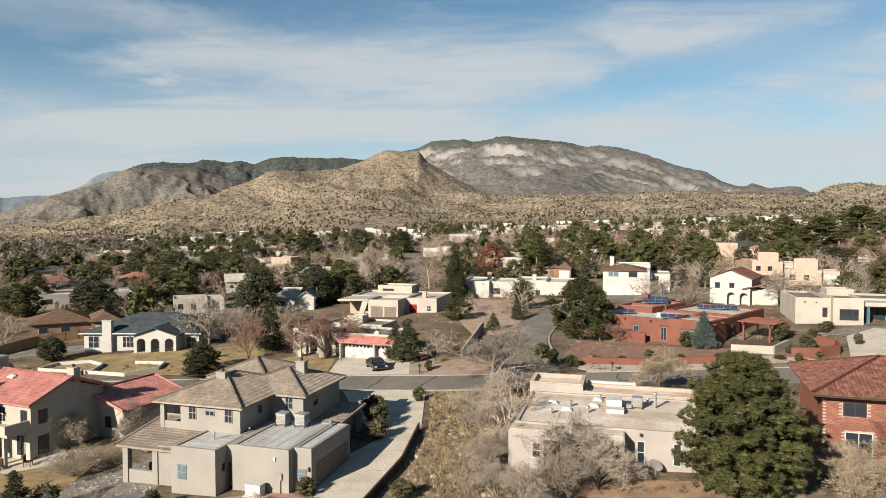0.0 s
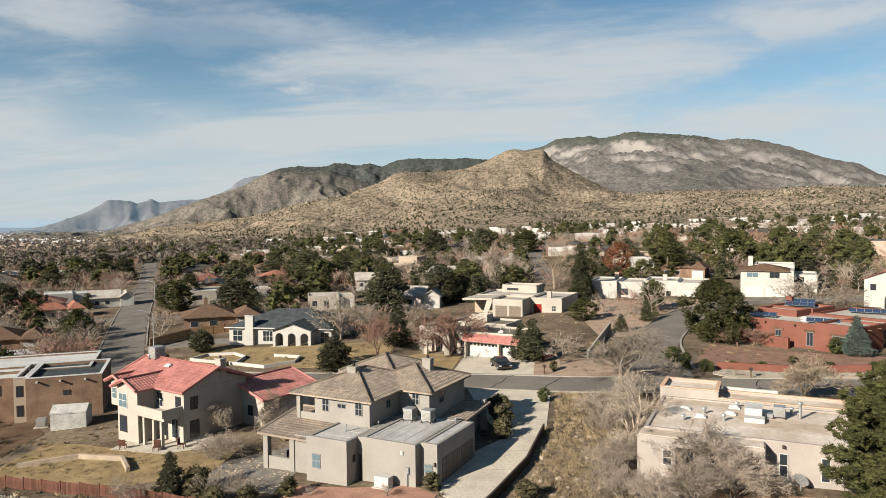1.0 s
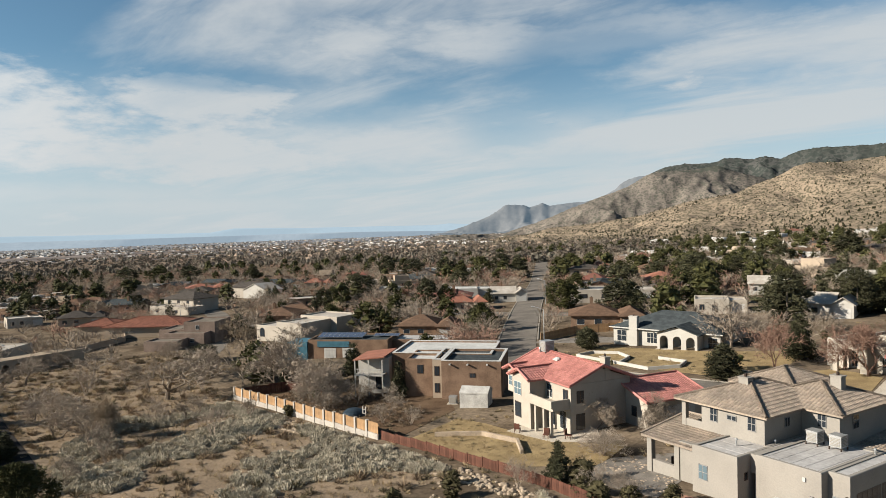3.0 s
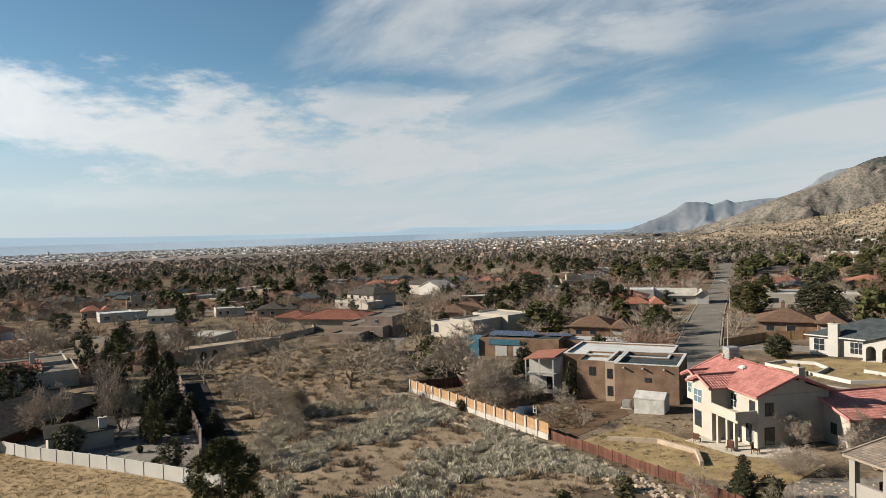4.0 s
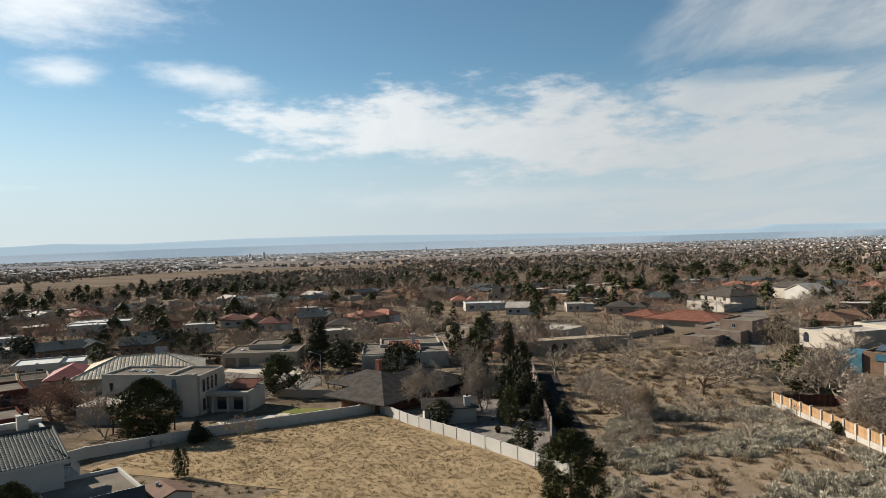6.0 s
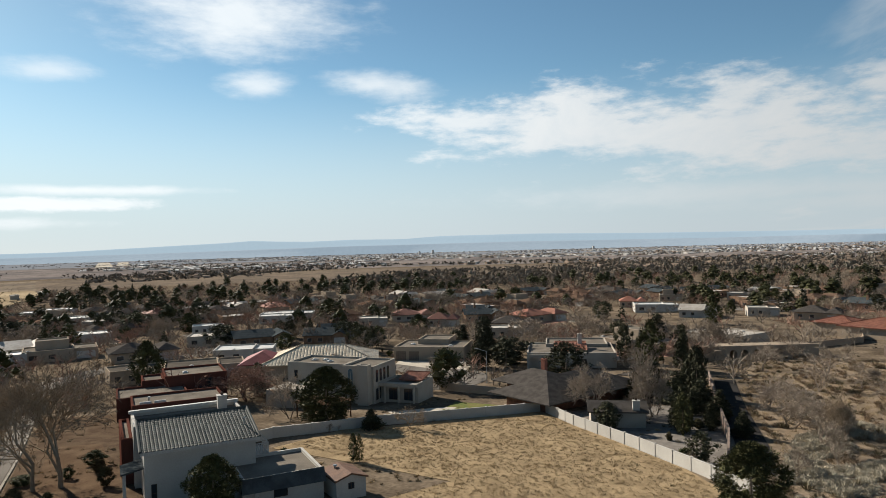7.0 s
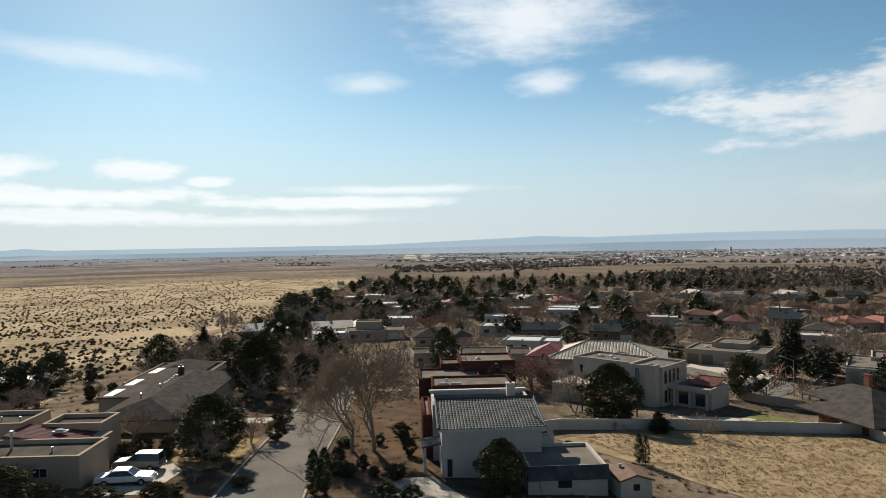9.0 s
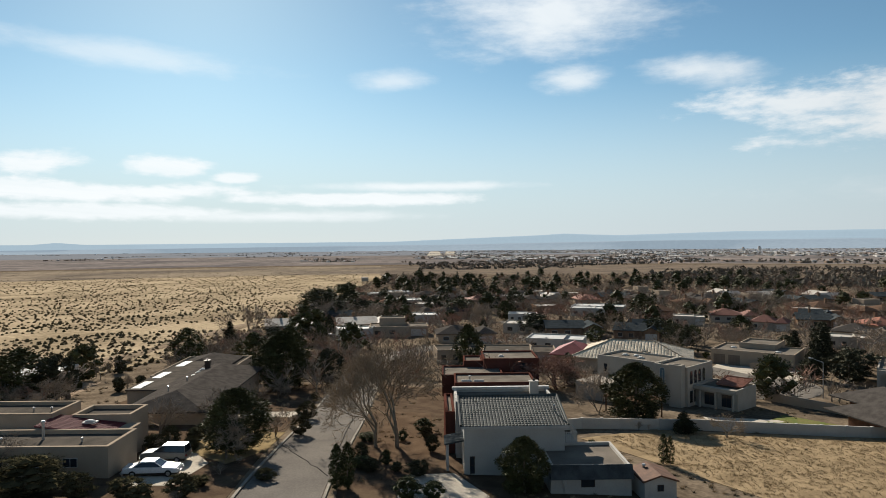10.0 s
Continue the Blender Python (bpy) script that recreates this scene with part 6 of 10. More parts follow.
# ---- brown stucco house with white flat roofs ----
def brown_house():
    h = House(-61.4, 69.7, 30, "two-storey brown stucco house with white-edged flat roof", dz=0.0)
    h.mass(0, 0, 8.0, 9.5, 5.2, M_BROWN, M_SHINGLE, cap=M_WHITEROOF)
    h.mass(-1.4, 0.9, 0, 9.5, 5.2, M_TAN, M_SHINGLE, cap=M_WHITEROOF)
    h.mass(-5.5, 2.2, -1.4, 9.5, 5.0, M_BROWN, M_WHITEROOF)
    h.mass(-8.5, 6.5, 6.0, 17.5, 5.0, M_BROWN, M_WHITEROOF, rim=0.2, cap=M_WHITEROOF)
    h.block(-13.2, 5.0, -8.6, 10, 4.6, M_WHITE)
    h.roof(-13.2, 3.2, -9.0, 10, 4.6, 0.5, M_TILEORANGE, "shed", "y", 0.2)
    h.part("balcony_floor", Shape().box(-13.2, 3.0, 2.3, -9.0, 5.0, 2.5), M_WHITE)
    for x in (-13.1, -11.1, -9.1):
        h.part("post", Shape().box(x - 0.08, 3.0, -1.0, x + 0.08, 3.16, 4.6), M_WHITE)
    rail = Shape().box(-13.1, 3.02, 3.25, -9.1, 3.1, 3.32)
    for k in range(18):
        rail.box(-13.0 + k * 0.22, 3.04, 2.5, -12.96 + k * 0.22, 3.08, 3.25)
    h.part("railing", rail, M_TRIM)
    h.window("S", 5.0, -10.2, 0.0, 0.9, 2.1, M_DARKTRIM, 0)
    h.window("S", 0.9, -0.8, 3.0, 0.7, 1.3, M_DARKTRIM, 1)
    h.window("S", 0.9, -0.8, 0.7, 0.7, 1.3, M_DARKTRIM, 1)
    h.window("S", 0.0, 4.2, 3.0, 0.8, 0.6, M_DARKTRIM, 1)
    h.canales("S", 0.0, (1.2, 3.6, 6.2), 4.7, M_TRIM)
    h.window("S", 2.2, -3.4, 3.0, 0.9, 1.2, M_DARKTRIM, 1)


brown_house()
for x, y, rz, w in ((-55.0, 69.0, 25, 1.8),):
    t = House(x, y, rz, "white canvas storage tent on the ground", "storage_tent", "tent")
    t.block(-w, -1.4, w, 1.4, 1.9, M_TARP, -0.3, "canvas_wall")
    t.roof(-w, -1.4, w, 1.4, 1.9, 0.6, M_TARP, "gable", "x", 0.05, gable_wall=M_TARP)
p = (-58.5, 68.6)
b = thing("air_conditioner", on_land(*p, 30), "grey metal air conditioner beside a brown wall", "air conditioner")
part("cabinet", Shape().box(-0.5, -0.5, 0.08, 0.5, 0.5, 1.0), M_METAL, b)
part("grille", Shape().box(-0.4, -0.53, 0.2, 0.4, -0.504, 0.9), M_GREY, b)
part("pad", Shape().box(-0.7, -0.7, -0.3, 0.7, 0.7, 0.08), M_CONC, b)


# ---- white house with charcoal hip roof and arched portico ----
def white_arch_house():
    h = House(-49.9, 112.3, 0, "white stucco house with charcoal shingle roof and arches")
    W = M_WHITE
    h.block(-9.5, 2.5, 9.5, 15.5, 2.9, W)
    h.roof(-9.5, 2.5, 9.5, 15.5, 2.9, 2.6, M_SHINGLE, "hip", "x", 0.6)
    h.roof(0.0, -0.3, 6.8, 8.0, 2.9, 1.35, M_SHINGLE, "gable", "y", 0.5, False, W)
    h.arcade(0.0, 6.8, -0.34, 0.1, 2.88, 3, W)
    h.block(0.0, 0.1, 0.35, 2.5, 2.9, W)
    h.block(6.45, 0.1, 6.8, 2.5, 2.9, W)
    h.part("portico_floor", Shape().box(-0.2, -0.6, -0.8, 7.0, 2.5, 0.12), M_CONC)
    h.door("S", 2.5, 3.4, 1.1, 2.1)
    h.window("S", 2.5, 1.3, 0.5, 1.0, 1.6, M_TRIM, 1)
    h.window("S", 2.5, 5.6, 0.5, 1.0, 1.6, M_TRIM, 1)
    h.window("S", 2.5, -7.9, 0.35, 1.8, 2.0, M_TRIM, 1, 1)
    h.window("S", 2.5, -2.2, 0.4, 1.9, 1.9, M_TRIM, 2, 1)
    h.window("S", 2.5, 8.3, 0.4, 1.6, 1.8, M_TRIM, 1, 1)
    h.chimney(-5.4, 2.2, -1.2, 4.9, W, 1.5, 0.9)
    h.part("fascia", Shape().box(-10.1, 1.86, 2.72, -0.5, 1.94, 2.92).box(7.4, 1.86, 2.72, 10.1, 1.94, 2.92), M_TRIM)


white_arch_house()


# ---- cream pueblo house with white garage doors ----
def cream_garage_house():
    h = House(-14.8, 100.4, -20, "cream pueblo-style house with white garage doors")
    W = M_CREAM
    h.mass(0, 0.3, 8.4, 7.0, 3.7, W, M_GRAVELROOF)
    h.roof(0.0, -0.6, 8.4, 0.3, 2.55, 0.95, M_TILEPINK, "shed", "x", 0.15, True)
    h.part("soffit", Shape().box(0.0, -0.6, 2.3, 8.4, 0.3, 2.5), W)
    for x in (0.0, 5.35, 8.1):
        h.part("pier", Shape().box(x, -0.55, -1, x + 0.3, 0.3, 2.3), W)
    h.garage("S", 0.3, 2.85, 4.7, 2.15, lights=True)
    h.garage("S", 0.3, 6.9, 2.4, 2.15, lights=True)
    h.mass(-9.6, 2.6, -2.4, 10, 3.5, W, M_GRAVELROOF)
    h.mass(-2.4, 1.2, 0, 10, 3.5, W, M_GRAVELROOF)
    h.arcade(-7.4, -2.6, -0.2, 0.15, 3.4, 1, W, 0.62, 1.45)
    h.arcade(-0.2, 2.6, -7.4, -7.05, 3.4, 1, W, 0.6, 1.6, axis="y")
    h.block(-2.9, 0.15, -2.6, 2.6, 3.4, W)
    h.part("flat_roof", Shape().box(-7.4, -0.2, 3.38, -2.6, 2.6, 3.55), W)
    h.mass(-6.9, 7.5, 3.0, 13.5, 3.9, W, M_GRAVELROOF)
    h.mass(-4.2, 9.8, -1.4, 12.0, 4.8, W, M_GRAVELROOF)
    h.window("S", 2.6, -8.4, 0.6, 1.1, 1.3, M_TRIM, 1, 0, None, True)
    h.window("S", 2.6, -5.8, 0.1, 0.9, 2.1, M_TRIM, 1)
    h.door("S", 2.6, -4.3, 1.2, 2.1, M_TRIM)
    h.window("S", 1.2, -1.2, 0.8, 0.7, 1.4, M_TRIM, 1)
    for x, y in ((1.5, 4), (3.2, 5.2), (5.2, 4.1), (6.6, 5)):
        h.vent(x, y, 3.4, 0.45, 0.09)
    h.skylight(4.4, 3.0, 3.4, 0.8, 0.8)


cream_garage_house()


# ---- low white modern house with brown garage doors ----
def low_white_house():
    h = House(-14.1, 135.5, -15, "low white modern house with brown garage doors")
    W = M_CREAM
    h.mass(-1.0, 1.2, 5.2, 11, 3.5, W, M_PALEROOF)
    h.garage("S", 1.2, 0.8, 2.4, 2.2, M_GARAGEDARK)
    h.garage("S", 1.2, 3.6, 2.4, 2.2, M_GARAGEDARK)
    h.part("carport_roof", Shape().add([(-7.4, 1.0, 3.0), (-1.0, 1.0, 3.3), (-1.0, 8, 3.3), (-7.4, 8, 3.0), (-7.4, 1.0, 3.4), (-1.0, 1.0, 3.6), (-1.0, 8, 3.6), (-7.4, 8, 3.4)], [(3, 2, 1, 0), (4, 5, 6, 7), (0, 1, 5, 4), (1, 2, 6, 5), (2, 3, 7, 6), (3, 0, 4, 7)]), W)
    h.part("slanted_wall", Shape().add([(-3.6, 1.2, -1), (-2.6, 1.2, -1), (-1.0, 1.2, 3.2), (-2.2, 1.2, 3.2), (-3.6, 1.6, -1), (-2.6, 1.6, -1), (-1.0, 1.6, 3.2), (-2.2, 1.6, 3.2)], [(0, 1, 2, 3), (7, 6, 5, 4), (0, 4, 5, 1), (1, 5, 6, 2), (2, 6, 7, 3), (3, 7, 4, 0)]), W)
    h.block(-6.8, 6.0, -1.0, 11, 3.0, M_TAN)
    h.mass(5.2, 6.2, 11.6, 19, 3.5, W, M_PALEROOF)
    h.mass(-7.2, 8, 5.2, 19, 3.6, W, M_PALEROOF)
    h.mass(-4.6, 16.5, 3.2, 22, 4.9, W, M_PALEROOF)
    h.window("S", 16.5, -2.2, 3.7, 2.6, 0.5, M_DARKTRIM, 1)
    h.window("S", 6.2, 10.0, 0.9, 0.9, 1.1, M_TRIM, 1, 1)
    h.door("S", 6.2, 6.7, 1.6, 2.2, M_REDPAINT)
    h.chimney(8.0, 10.0, 3.2, 4.4, W)


low_white_house()


# ---- white pueblo house on a gravel rise ----
def hill_white_house():
    h = House(4.5, 157.5, -12, "sprawling white pueblo-style house on a gravel rise")
    W = M_WHITE
    h.mass(0, 0, 6.0, 12, 4.0, W, M_PALEROOF)
    h.mass(6.0, 1.5, 11.5, 12, 3.8, W, M_PALEROOF)
    n = 14
    s = Shape().prism([(10.2 + 1.9 * math.cos(2 * math.pi * k / n), 0.9 + 1.9 * math.sin(2 * math.pi * k / n)) for k in range(n)], -1.6, 1.4)
    h.part("round_wall", s, W, sm=False)
    h.mass(11.5, 3.0, 18.5, 14, 4.1, W, M_PALEROOF)
    h.mass(18.5, 1.5, 25.5, 14, 3.9, W, M_PALEROOF)
    h.garage("S", 1.5, 22.2, 4.9, 2.2)
    h.window("S", 1.5, 7.4, 0.9, 1.8, 1.4, M_DARKTRIM, 1, 1)
    h.window("S", 3.0, 13.2, 0.9, 1.0, 1.2, M_DARKTRIM, 1)
    h.window("S", 3.0, 16.6, 0.5, 1.0, 1.4, M_DARKTRIM, 1)
    h.door("S", 3.0, 12.0, 1.0, 2.1)
    h.chimney(4.8, 9.0, 3.6, 5.2, M_TAN)
    h.chimney(15.5, 8.0, 3.8, 5.0, W)
    h.canales("S", 0, (1.5, 4.5), 3.4, M_TRIM)


hill_white_house()


def tall_white_house():
    h = House(34.6, 150.8, -17, "two-storey white stucco house with brown hip roof")
    W = M_WHITE
    h.block(0, 0.8, 9.8, 9.5, 5.6, W)
    h.roof(0, 0.8, 8.6, 9.5, 5.6, 1.2, M_SHINGLEBROWN, "hip", "x", 0.5)
    h.garage("S", 0.8, 2.6, 3.4, 2.3)
    h.garage("S", 0.8, 6.8, 4.2, 2.3)
    h.window("S", 0.8, 2.2, 4.1, 2.2, 1.1, M_TRIM, 1, 0, M_GLASSBLUE)
    h.window("S", 0.8, 6.3, 4.1, 1.8, 1.1, M_DARKTRIM, 1)
    h.chimney(1.4, 9.0, 5.5, 8.0, W)
    h.mass(9.8, 5, 14, 16, 4.6, W, M_PALEROOF)
    h.mass(2, 9.5, 9.8, 18, 6.4, W, M_PALEROOF)
    h.roof(8.4, 2.0, 10.6, 5, 3.0, 0.5, M_SHINGLEBROWN, "shed", "x", 0.2)
    h.window("S", 5, 11.0, 3.2, 1.2, 0.9, M_DARKTRIM, 1)


tall_white_house()


# ---- red adobe house ----
def adobe_house():
    h = House(33.3, 98.2, -45, "long red adobe house with solar panels on its roof")
    A = M_ADOBE
    h.mass(-14.3, 0, -1.2, 11, 3.3, A, M_PALEROOF, th=0.4)
    h.mass(-1.2, -0.7, 4.6, 5.2, 3.65, A, M_PALEROOF, th=0.4)
    h.mass(-1.2, 5.2, 3.8, 12, 3.3, A, M_PALEROOF, th=0.4)
    h.mass(-7.5, 11, 3.4, 22.5, 3.35, A, M_PALEROOF, th=0.4)
    h.mass(-14.3, 11, -7.5, 17.5, 3.9, A, M_PALEROOF, th=0.4)
    h.mass(-13.8, 7.0, -7.8, 11, 3.9, A, M_PALEROOF, th=0.4)
    for x, w, z, hh in ((-11.0, 1.5, 0.8, 1.5), (-6.6, 0.9, 1.1, 0.9), (-2.2, 0.9, 0.3, 1.9), (2.0, 2.0, 0.2, 2.0)):
        h.window("S", 0 if x < -1.2 else -0.7, x, z, w, hh, M_FRAME, 1)
        h.part("lintel", Shape().box(x - w / 2 - 0.3, (0 if x < -1.2 else -0.7) - 0.08, z + hh + 0.02, x + w / 2 + 0.3, (0 if x < -1.2 else -0.7) + 0.1, z + hh + 0.26), M_WOODDARK)
    h.window("E", 3.8, 7.0, 0.3, 1.0, 1.9, M_FRAME, 1)
    h.window("E", 3.8, 9.6, 0.3, 1.0, 1.9, M_FRAME, 1)
    h.block(-8.0, -1.8, -4.2, -1.4, 1.3, A, -1.0, "yard_wall")
    h.canales("S", 0, (-12.5, -8.4, -4.2), 2.85, M_WOODDARK)
    h.canales("E", 4.6, (1.0, 3.6), 3.1, M_WOODDARK)
    for x, y in ((-5, 4), (-3.5, 7), (-6.2, 6.2), (-2.4, 3.2), (0.5, 8)):
        h.skylight(x, y, 3.0, 0.8, 0.8)
    h.chimney(-13.2, 15, 3.7, 4.9, A)


adobe_house()
o = Matrix.LocRotScale((33.3, 98.2, land(33.3, 98.2)), Euler((0, 0, radians(-45))), None)
for a, b, z, nx, ny in ((-13.6, 1.4, 3.05, 5, 1), (-12.6, 12.4, 3.7, 4, 2), (-3.8, 2.0, 3.05, 4, 1), (-5.0, 16.5, 3.1, 6, 1)):
    p = o @ Vector((a, b, z))
    solar_array(p.x, p.y, p.z, -20, nx, ny)

pg = thing("pergola", on_land(44.2, 96.4, -45), "dark red timber pergola beside the adobe house", "pergola")
for x in (-2.6, 1.0):
    for y in (0.5, 5.6):
        part("post", Shape().box(x - 0.12, y - 0.12, -0.8, x + 0.12, y + 0.12, 2.4), M_ADOBE, pg)
for x in (-2.6, 1.0):
    part("beam", Shape().box(x - 0.12, 0.0, 2.4, x + 0.12, 6.2, 2.62), M_ADOBE, pg)
for k in range(13):
    part("rafter", Shape().box(-3.4, 0.2 + k * 0.47, 2.62, 1.7, 0.3 + k * 0.47, 2.76), M_ADOBE, pg)
garden_wall("garden_wall", "low red stuccoed retaining wall above the street", [(18.0, 89.6), (26.0, 86.6), (34, 86.4)], 0.85, 0.3, M_ADOBE)
garden_wall("garden_wall", "low red stuccoed wall round a terrace", [(38.0, 91.5), (42.5, 89.2), (46, 92.5)], 1.1, 0.3, M_CREAM)
garden_wall("garden_wall", "curved red block retaining wall with hedge", [(44, 87.6), (47, 86.6), (50, 87.6), (51.4, 90.6), (50.8, 94)], 1.2, 0.4, M_ADOBE)


def right_white_house():
    h = House(60.2, 107.2, -15, "cream pueblo-style house with a blue-framed portal")
    W = M_CREAM
    h.mass(-5.2, 0.6, -0.2, 12, 4.0, W, M_GRAVELROOF)
    h.mass(-0.2, -0.8, 4.0, 8, 4.2, W, M_GRAVELROOF)
    h.mass(4.0, 3.6, 16, 12, 3.8, W, M_GRAVELROOF)
    h.mass(0.5, 6, 4.5, 9.5, 5.0, W, M_GRAVELROOF)
    h.window("S", -0.8, 2.0, 0.8, 2.6, 1.7, M_DARKTRIM, 2)
    h.window("S", 0.6, -1.0, 1.0, 0.7, 1.5, M_DARKTRIM, 0)
    h.part("portal_roof", Shape().box(4.0, 0.2, 2.9, 12, 3.6, 3.5), W)
    for x in (5.0, 8.0, 11.2):
        h.part("post", Shape().box(x - 0.18, 0.4, -1, x + 0.18, 0.8, 2.9), M_BLUETRIM)
    h.window("S", 3.6, 6.8, 0.4, 3.0, 1.9, M_DARKTRIM, 2)
    h.canales("S", 0.6, (-4.0, -2.4), 3.4, M_TRIM)


right_white_house()


def tile_hill_house():
    h = House(51.4, 134, -35, "white stucco house with brown tile roof and arches")
    h.block(0, 0, 7.5, 9, 5.0, M_WHITE)
    h.roof(0, 0, 7.5, 9, 5.0, 1.7, M_TILERED, "gable", "y", 0.4, False, M_WHITE)
    h.arcade(3.0, 7.5, -1.2, -0.9, 3.2, 2, M_WHITE)
    h.block(7.5, 0, 12, 9, 3.2, M_WHITE)
    h.roof(6.5, -1.2, 12, 9, 3.2, 1.6, M_TILERED, "shed", "y", 0.4)
    h.window("S", 0, 1.4, 3.0, 0.9, 1.1, M_DARKTRIM, 1)
    h.window("S", 0, 4.0, 3.0, 0.9, 1.1, M_DARKTRIM, 1)


tile_hill_house()


# ---- pale flat-roofed house by the arroyo ----
def flat_house():
    h = House(14.5, 53.8, -15, "pale stucco flat-roofed house with rooftop ducts")
    W = mat("pinkish_white_stucco", (0.385, 0.335, 0.295), (0.325, 0.283, 0.25), 2.5, 0.9, 0.2, fine=20, grain=0.05)
    R = mat("rust_stained_white_roof", (0.64, 0.56, 0.475), (0.45, 0.355, 0.27), 3.5, 0.8, 0.2, fine=8, stain=0.4)
    P = mat("peach_stucco", (0.56, 0.38, 0.27), (0.50, 0.335, 0.24), 2.5, 0.9, 0.2)
    h.mass(-9.0, 0.0, 6.0, 10.5, 3.2, W, R, rim=0.12)
    h.mass(-9.2, 10.5, -4.2, 14.6, 4.0, W, R, rim=0.25, cap=P)
    h.mass(-4.2, 10.5, 6.0, 14.0, 3.35, W, R, rim=0.2, cap=P)
    h.part("white_bench_wall", Shape().box(-4.0, 14.4, 2.0, 0.6, 14.7, 3.6), M_TRIM)
    for x in (0.9, 3.6):
        h.window("S", 0.0, x, 0.6, 0.62, 1.75, M_TRIM, 0, 1)
        h.part("wall_lamp", Shape().box(x - 0.1, -0.22, 2.75, x + 0.1, -0.02, 2.95), M_DARKTRIM)
    h.block(-9.2, -1.7, -6.4, 0.0, 3.0, W, -0.8, "bay_wall")
    h.window("S", -1.7, -7.0, 0.9, 0.7, 1.2, M_TRIM, 0, 1)
    h.part("porch_roof", Shape().box(-6.4, -1.7, 2.35, -0.3, 0.0, 3.0), W)
    h.part("porch_deck", Shape().box(-9.1, -1.6, 3.0, -0.4, 0.0, 3.06), R)
    for x in (-4.4, -2.4, -0.45):
        h.part("post", Shape().box(x - 0.12, -1.65, -0.8, x + 0.12, -1.4, 2.35), W)
    for x in (-5.3, -3.3, -1.4):
        h.window("S", 0.0, x, 0.1, 1.6, 2.0, M_DARKTRIM, 1)
    # ducts and vents
    h.part("duct", Shape().box(-1.9, 5.6, 3.05, -0.6, 7.6, 4.0).box(-1.9, 4.6, 3.05, -0.4, 5.6, 3.45), M_WHITEROOF)
    h.part("duct", Shape().box(-0.6, 6.4, 3.2, 0.2, 6.9, 3.5), M_METAL)
    for x, y, hh in ((2.2, 7.4, 1.3), (-5.0, 6.0, 0.5), (-3.4, 4.4, 0.5), (-6.4, 3.4, 0.4), (-2.6, 9.2, 0.4), (1.6, 8.6, 0.5)):
        h.vent(x, y, 3.0, hh, 0.12)
    for x, y in ((-5.2, 4.8), (-3.0, 6.6), (-2.8, 8.8), (-6.6, 6.8)):
        h.skylight(x, y, 3.05, 0.9, 0.7)


flat_house()
o = Matrix.LocRotScale((14.5, 53.8, land(14.5, 53.8)), Euler((0, 0, radians(-15))), None)
p = o @ Vector((0.7, 7.0, 3.05))
rooftop_unit(p.x, p.y, p.z, -15, 0.8)
p = o @ Vector((2.0, -0.8, 0))
ds = thing("satellite_dish", pose(p.x, p.y, land(p.x, p.y), 0, 0, 30), "small grey satellite dish standing by a wall", "satellite dish")
s = Shape()
for j in range(5):
    for k in range(14):
        a, rr = 2 * math.pi * k / 14, 0.1 + 0.11 * j
        s.v.append((rr * math.cos(a), rr * math.sin(a), 0.22 * rr * rr))
for j in range(4):
    for k in range(14):
        s.f.append((j * 14 + k, j * 14 + (k + 1) % 14, j * 14 + 14 + (k + 1) % 14, j * 14 + 14 + k))
s.f.append(tuple(range(14))[::-1])
part("dish", s.moved(pose(0, 0, 0.75, 35, 0, 0)), M_METAL, ds)
part("mast", Shape().tube((0, 0, -0.4), (0, 0, 0.8), 0.04, 0.04, 8), M_POLE, ds)


